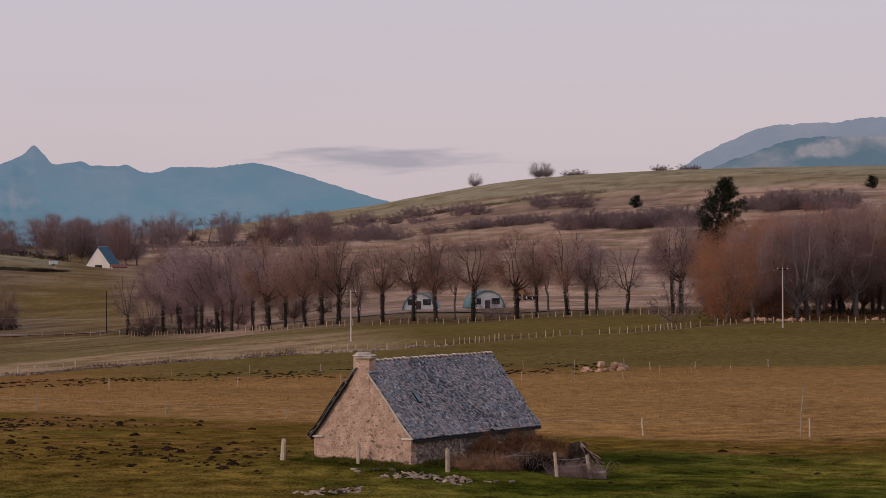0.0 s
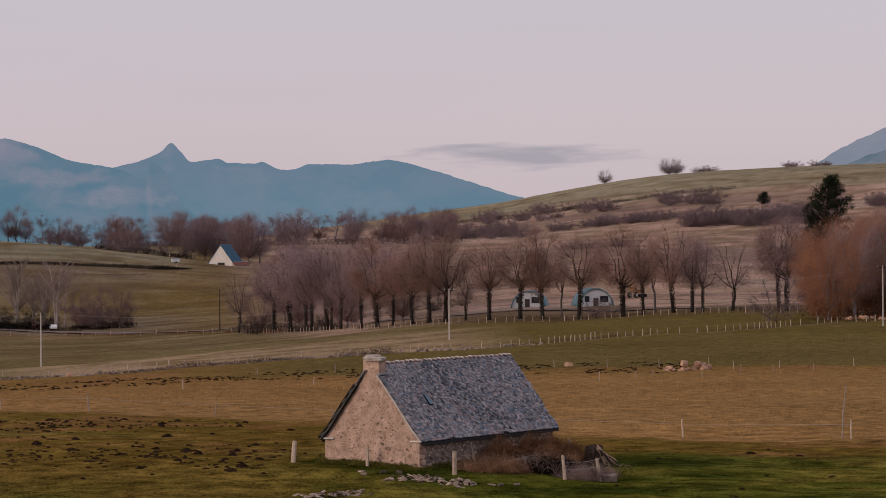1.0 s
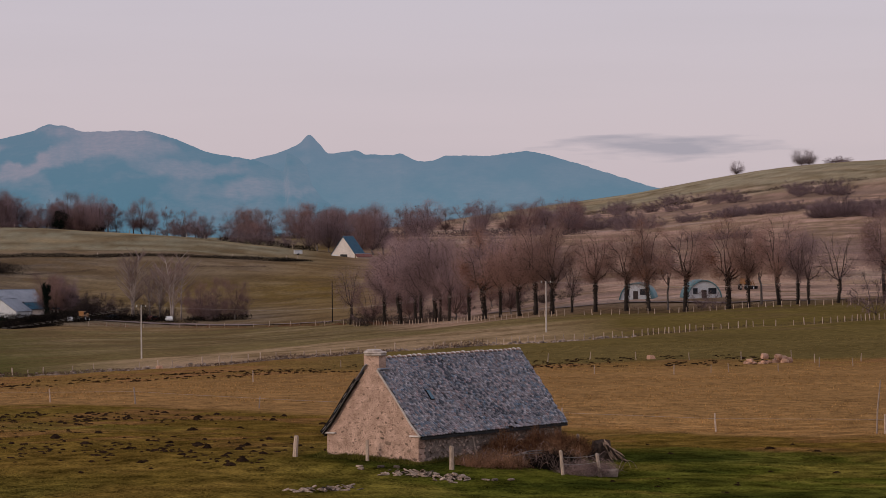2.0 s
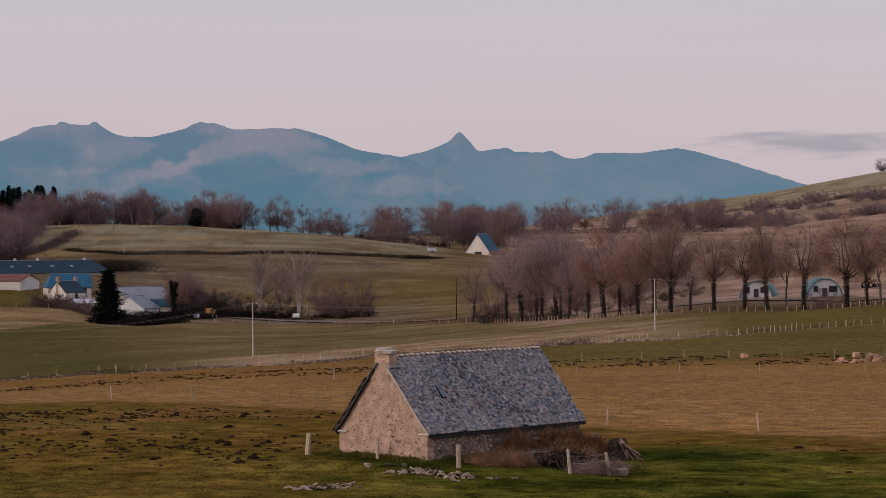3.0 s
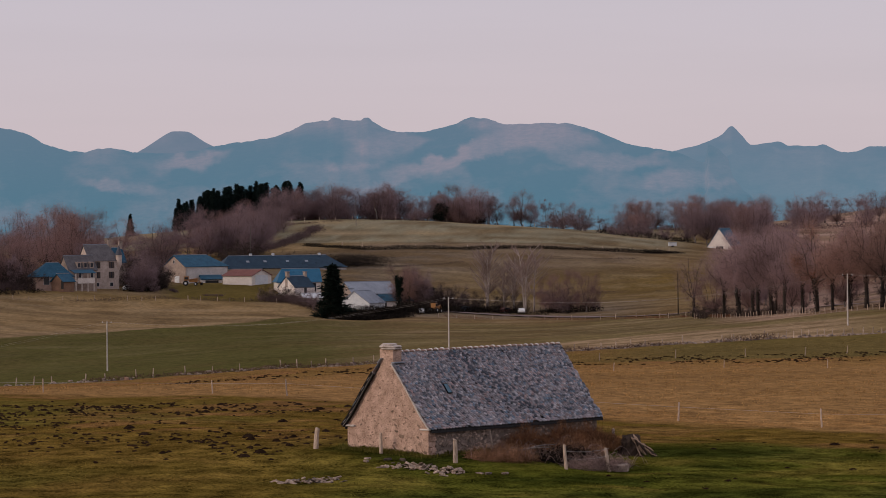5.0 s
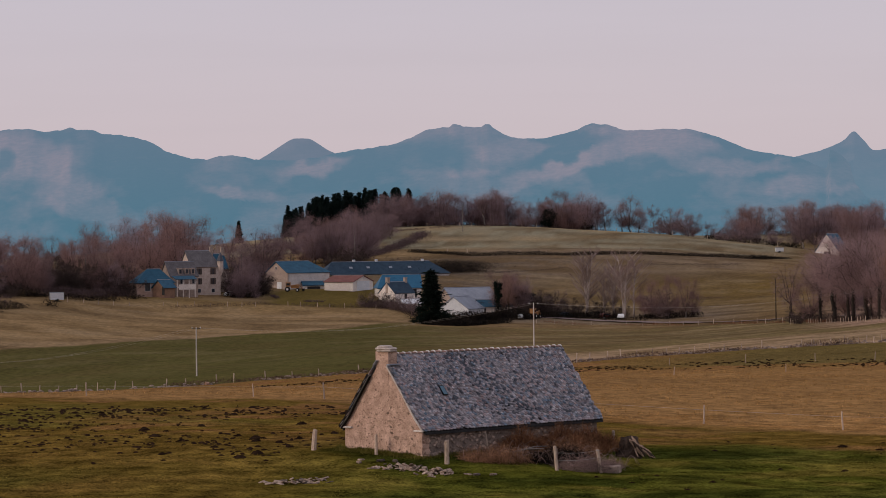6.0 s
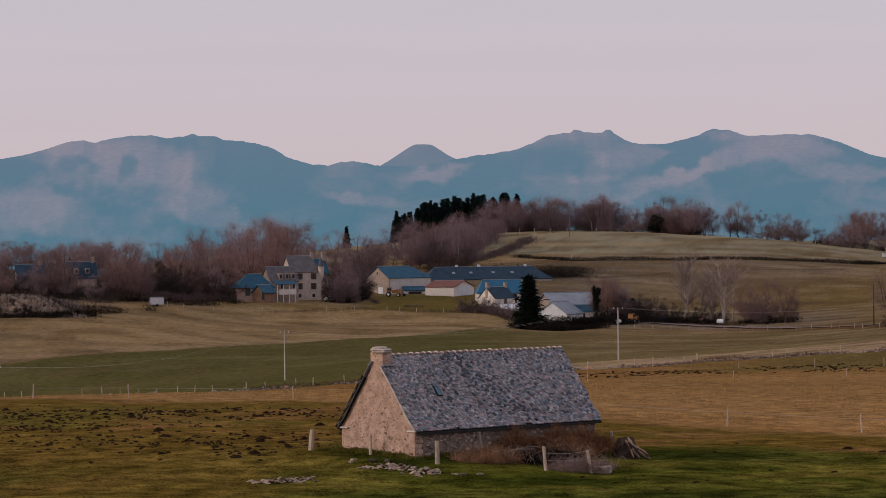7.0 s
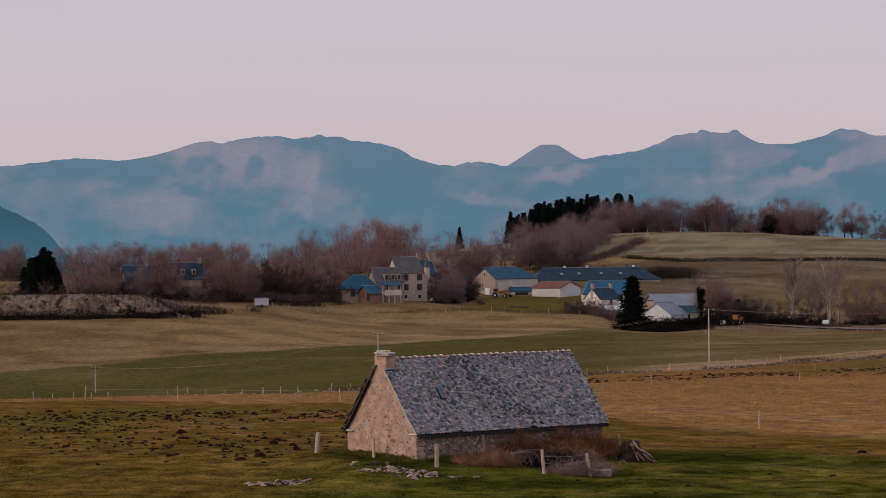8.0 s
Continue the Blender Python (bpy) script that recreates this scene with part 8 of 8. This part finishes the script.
building("old_farmhouse", "small old farmhouse with a whitewashed gable", 45.30, 791, 48, 7.4, 5.8, 2.3, 5.1, "whitewash", "navyslate", -6.0, "fl", over=0.15, chimneys=((-3.35, 0, 0.9, 1.0), (3.2, 0, 0.8, 0.9)),
         openings=[("window", "l", -0.8, 1.4, 0.5, 0.7), ("opening", "f", 0.2, 1.1, 0.9, 1.9)])
building("pale_roofed_shed", "open shed with a broad pale sheet roof", 43.98, 782, 24, 11.5, 9.5, 3.2, 5.9, "farmstone", "paleroof", -8.2, over=0.5, category="shed", openings=[("opening", "f", -2, 1.4, 5, 2.6)])
building("white_gabled_shed", "shed with a white sheeted gable", 43.93, 757, 62, 8.0, 8.2, 2.0, 4.9, "whitesheet", "paleroof", -9.0, "fl", over=0.25, category="shed")
building("yard_shed", "low yard shed with a blue-grey roof", 43.55, 775, 14, 9.5, 6.0, 2.4, 3.9, "whitewash", "blueslate", -9.2, over=0.3, category="shed", openings=[("opening", "f", 2.6, 1.1, 1.6, 1.9), ("opening", "f", -2.8, 1.1, 2.0, 1.9)])
building("garden_shed", "little white-roofed garden shed", 45.0, 776, 20, 4.8, 3.6, 1.5, 2.5, "render", "whitesheet", -7.4, category="shed")
building("field_barn", "white field barn with a steep blue roof", 37.50, 1075, 66, 8.5, 8.8, 3.4, 9.4, "whitewash", "blueslate", 0.4, "fl", over=0.2, category="barn",
         openings=[("opening", "l", -0.2, 1.6, 2.6, 3.2), ("whitesheet", "l", 3.0, 1.6, 2.2, 3.0)])
building("field_barn_lean_to", "low stone lean-to beside the field barn", 37.36, 1076, 20, 5.0, 3.5, 1.9, 2.8, "palewall", "redroof", 1.0, category="shed")
building("western_house", "slate-roofed house with attic windows", 52.95, 782, 8, 10.6, 7.0, 2.3, 6.2, "farmstone", "navyslate", 0.6, over=0.3, chimneys=((4.7, 0, 0.8, 1.1), (-4.7, 0, 0.7, 1.0)),
         openings=[("dormer", "f", u, 3.9, 1.0, 1.3) for u in (-2.6, 0.3, 3.0)])
building("western_wing", "low wing of the slate-roofed house", 52.42, 784, 8, 4.0, 5.0, 2.5, 4.0, "timber", "navyslate", 0.6)
building("western_cottage", "dark slate-roofed cottage among trees", 53.75, 780, 10, 6.4, 6, 2.0, 5.7, "farmstone", "navyslate", 0.6, chimneys=((2.6, 0, 0.7, 0.7),), openings=[("opening", "f", -1, 1.2, 2.2, 1.9)])


def arch_hut(b, r, turn, wide, high, deep, label):
    """A barrel-roofed hut with a white end wall."""
    p = on_ground(b, r, 0.5)
    ob = thing("arched_hut", label, "hut", Matrix.Translation(p) @ Matrix.Rotation(radians(b + turn), 4, "Z"), group="arched huts")
    ring = [(math.cos(a), math.sin(a)) for a in (math.pi * k / 14 for k in range(15))]

    def arch_ring(y, k):
        return [(x * wide / 2 * k, y, z * high * k) for x, z in ring]
    shell = Shape()
    shell.hull([arch_ring(0, 1.0) + arch_ring(0, 0.93)[::-1], arch_ring(deep, 1.0) + arch_ring(deep, 0.93)[::-1]])
    part("arched_roof", shell, M["greensheet"], ob, "faded green sheet vault", True)
    end = Shape()
    end.hull([arch_ring(0.25, 0.93), arch_ring(0.35, 0.93)])
    front = part("end_wall", end, M["whitesheet"], ob, "white end wall")
    for x, w in ((-1.8, 0.9), (1.6, 1.6)):
        win = part("window", Shape().box(x - w / 2, x + w / 2, 0.18, 0.26, 1.3, 2.5), M["opening"], front)
        part("pane", Shape().box(x - w / 2 + 0.1, x + w / 2 - 0.1, 0.15, 0.178, 1.4, 2.4), M["glass"], win)
    part("door", Shape().box(-0.55, 0.45, 0.17, 0.26, 0, 2.1), M["shutter"], front, "brown door")
    return ob


arch_hut(31.72, 622, 8, 7.2, 4.1, 9, "white-fronted hut under a faded green arched roof")
arch_hut(32.95, 630, -10, 6.8, 3.8, 8, "white-fronted arched hut half hidden by trees")


def car(b, r, turn, paint, label, size=1.0):
    p = on_ground(b, r)
    ob = thing("car", label, "car", Matrix.Translation(p) @ Matrix.Rotation(radians(b + turn), 4, "Z") @ Matrix.Scale(size, 4), group="cars in the yard")
    side = [(-2.0, 0.35), (2.0, 0.35), (2.05, 0.75), (1.0, 0.9), (0.45, 1.4), (-1.2, 1.42), (-1.9, 0.95), (-2.05, 0.7)]
    part("body", Shape().hull([[(x, y, z) for x, z in side] for y in (-0.82, 0.82)]), M[paint], ob)
    glass = [(0.88, 0.92), (0.42, 1.34), (-1.12, 1.36), (-1.7, 0.96)]
    part("window", Shape().hull([[(x, y, z) for x, z in glass] for y in (-0.835, 0.835)]), M["glass"], ob, "dark car windows")
    for x in (-1.3, 1.3):
        for y in (-0.78, 0.78):
            wheel = part("wheel", Shape().tube([(x, y - 0.1, 0.32), (x, y + 0.1, 0.32)], [0.32, 0.32], 12), M["tyre"], ob)
            part("rim", Shape().tube([(x, y - 0.11, 0.32), (x, y + 0.11, 0.32)], [0.18, 0.18], 10), M["paint"], wheel)


def tractor(b, r, turn, label):
    p = on_ground(b, r)
    ob = thing("tractor", label, "tractor", Matrix.Translation(p) @ Matrix.Rotation(radians(b + turn), 4, "Z"), group="tractors")
    part("bonnet", Shape().box(0.1, 2.3, -0.4, 0.4, 0.9, 1.7, 0.08), M["orange"], ob)
    cab = part("cab", Shape().box(-1.2, 0.0, -0.6, 0.6, 1.3, 2.3, 0.08), M["orange"], ob)
    for y in (-0.62, 0.6):
        part("pane", Shape().box(-1.05, -0.15, y, y + 0.02, 1.65, 2.2), M["glass"], cab, "dark cab window")
    part("cab_roof", Shape().box(-1.3, 0.1, -0.7, 0.7, 2.31, 2.45, 0.04), M["orange"], cab)
    part("loader_arm", Shape().tube([(0.3, -0.55, 1.6), (2.2, -0.55, 1.9), (3.2, -0.55, 0.7)], [0.1, 0.1, 0.1], 6), M["orange"], ob)
    part("bucket", Shape().box(3.0, 3.6, -1.0, 1.0, 0.2, 0.8, 0.05), M["darkwood"], ob)
    for x, q in ((-0.8, 0.65), (1.8, 0.45)):
        for y in (-0.8, 0.8):
            wheel = part("wheel", Shape().tube([(x, y - 0.2, q), (x, y + 0.2, q)], [q, q], 14), M["tyre"], ob)
            part("rim", Shape().tube([(x, y - 0.21, q), (x, y + 0.21, q)], [q * 0.5, q * 0.5], 10), M["paint"], wheel)


tractor(47.24, 824, -4, "orange farm tractor with a front loader before the barn")
# unidentified orange machine, given the tractor's shape
tractor(30.9, 664, 60, "orange machine behind the lane trees, built as a tractor")
tractor(42.74, 758, 70, "orange tractor in the farmyard")
car(42.97, 754, 84, "paint", "white van in the farmyard", 0.85)
car(41.18, 771, 96, "paint", "white car under the birches", 0.9)
car(41.45, 774, 40, "redpaint", "red car under the birches", 0.9)
car(42.2, 770, 50, "bluepaint", "dark blue car beside the lane", 0.9)
car(48.3, 797, 10, "paint", "white car beside the manor house", 0.85)
car(52.72, 748, 4, "bluepaint", "blue car parked by the western house", 1.1)
car(52.45, 748, 4, "bluepaint", "blue car parked by the western house", 1.1)
car(51.2, 772, 6, "bluepaint", "dark car behind the white trailer", 0.95)
for b, r, w, h, label in ((51.38, 742, 3.1, 1.7, "white livestock trailer at the meadow edge"), (38.55, 1052, 2.6, 1.2, "white water trailer below the hedge")):
    ob = thing("trailer", label, "trailer", Matrix.Translation(on_ground(b, r)) @ Matrix.Rotation(radians(b + 10), 4, "Z"), group="trailers")
    part("trailer_body", Shape().box(-w / 2, w / 2, -0.9, 0.9, 0.35, 0.35 + h, 0.06), M["whitesheet"], ob)
    part("trailer_roof", Shape().box(-w / 2 - 0.1, w / 2 + 0.1, -1.0, 1.0, 0.36 + h, 0.46 + h, 0.03), M["paleroof"], ob)
    for y in (-0.85, 0.85):
        part("wheel", Shape().tube([(0, y - 0.1, 0.3), (0, y + 0.1, 0.3)], [0.3, 0.3], 10), M["tyre"], ob)

# stone heaps in the fields
BOULDERS = [lump(0.5, 0.36, 0.42, 6, 0.32, 0.8).mesh("boulder", M["boulder"]) for _ in range(6)]
for b0, b1, r, n, tall, label in ((32.05, 31.25, 343, 34, 1.0, "heap of pinkish field boulders in the pasture"), (27.9, 26.6, 497, 30, 0.3, "pale boulders heaped along the copse edge"), (25.4, 24.2, 503, 14, 0.2, "pale boulders along the copse edge")):
    cx, cy = spot((b0 + b1) / 2, r)
    heap = thing("boulder_heap", label, "boulders", pose(cx, cy, 0), group="boulder heaps")
    for k in range(n):
        u = rnd(0, 1)
        x, y = spot(b0 + (b1 - b0) * u, r + rnd(-0.8, 0.8))
        lift = tall * rnd(0, 1) * math.sin(math.pi * u) if k % 2 else 0
        ob = part("boulder", random.choice(BOULDERS), None, heap)
        ob.matrix_basis = pose(x - cx, y - cy, ground_z(x, y) - 0.08 + lift, rnd(-15, 15), rnd(-15, 15), rnd(0, 360)) @ Matrix.Scale(rnd(0.55, 1.25), 4)
for b, r in ((42.3, 408), (48.0, 432), (33.7, 357)):
    mesh_thing("field_boulder", random.choice(BOULDERS), None, "single pinkish boulder by the field wall", "boulder", Matrix.Translation(on_ground(b, r, 0.1)) @ Matrix.Scale(1.25, 4), group="field boulders")

# the bank below the western houses
bank = Shape()
cols = []
for k in range(60):
    b = 52.4 + 6.2 * k / 59
    rise = min(1, k / 10)
    base = ground_z(*spot(b, 696))
    col = []
    for j in range(9):
        v = j / 8
        r = 697 + 5 * v ** 1.5 + 2.0 * float(wave(np.array([b * 5.0]), np.array([v * 3]), 8)[0])
        x, y = spot(b, r)
        col.append((x, y, base - 0.5 + (5.4 * rise) * (1 - (1 - v) ** 1.6) + 0.4 * float(wave(np.array([b * 7.0]), np.array([v * 4]), 18)[0])))
    col.append((*spot(b, 722), col[-1][2] * 0.7 + 0.3 * ground_z(*spot(b, 740))))
    col.append((*spot(b, 745), ground_z(*spot(b, 745)) - 0.3))
    cols.append(col)
n = len(cols[0])
bank.add([p for c in cols for p in c], [(i * n + j, (i + 1) * n + j, (i + 1) * n + j + 1, i * n + j + 1) for i in range(59) for j in range(n - 1)])
mesh_thing("earth_bank", bank, M["bank"], "steep eroded earth bank below the western houses", "bank", kind="structure", smooth=True)

growth, dark_growth = Shape(), Shape()
for k in range(9000):
    i, j = random.randrange(58), random.choice((1, 2, 3, 4, 5, 6, 7, 8, 8, 8, 8, 9, 9))
    a, c = Vector(cols[i][j]), Vector(cols[i + 1][j])
    e = Vector(cols[i][j - 1])
    p = a.lerp(c, rnd(0, 1)).lerp(e, rnd(0, 1) * (0.9 if j < 9 else 0.6))
    if j < 8 and rnd(0, 1) < (0.72 if 19 < i < 34 else 0.2):
        continue
    way = (rand_dir() + Vector((0, 0, 0.6))).normalized() * rnd(0.3, 0.9) * (1.5 if j > 7 else 1)
    (dark_growth if rnd(0, 1) < 0.5 else growth).blade(p - Vector((0, 0, 0.1)), p + way, rnd(0.06, 0.14), rand_dir())
mesh_thing("bank_growth", growth, M["wallweed"], "brown dead bracken on the earth bank", "bracken", kind="stuff")
mesh_thing("bank_ivy", dark_growth, M["darkhedge"], "dark ivy and brambles on the earth bank", "brambles", kind="stuff")

# the lane: a thin pale ribbon over the ground
lane = Shape()
LANE = ((43.2, 762), (42.4, 764), (41.6, 760), (40.9, 752), (40.0, 740), (39.0, 728), (38.2, 722), (37.0, 700), (35.6, 650), (34.4, 622), (32.8, 616), (31, 600), (29, 590))
pts = []
for (b0, r0), (b1, r1) in zip(LANE, LANE[1:]):
    pts += [(b0 + (b1 - b0) * k / 8, r0 + (r1 - r0) * k / 8) for k in range(8)]
for b, r in pts:
    for q in (-1.9 - 2 * (r > 736), 1.9 + 2 * (r > 736)):
        x, y = spot(b, r + q)
        lane.v.append((x, y, max(ground_z(x, y), ground_z(*spot(b, r))) + 0.12))
lane.f = [(2 * i, 2 * i + 1, 2 * i + 3, 2 * i + 2) for i in range(len(pts) - 1)]
mesh_thing("lane", lane, M["dirt"], "pale gravel lane behind the tree row", "road", kind="structure")
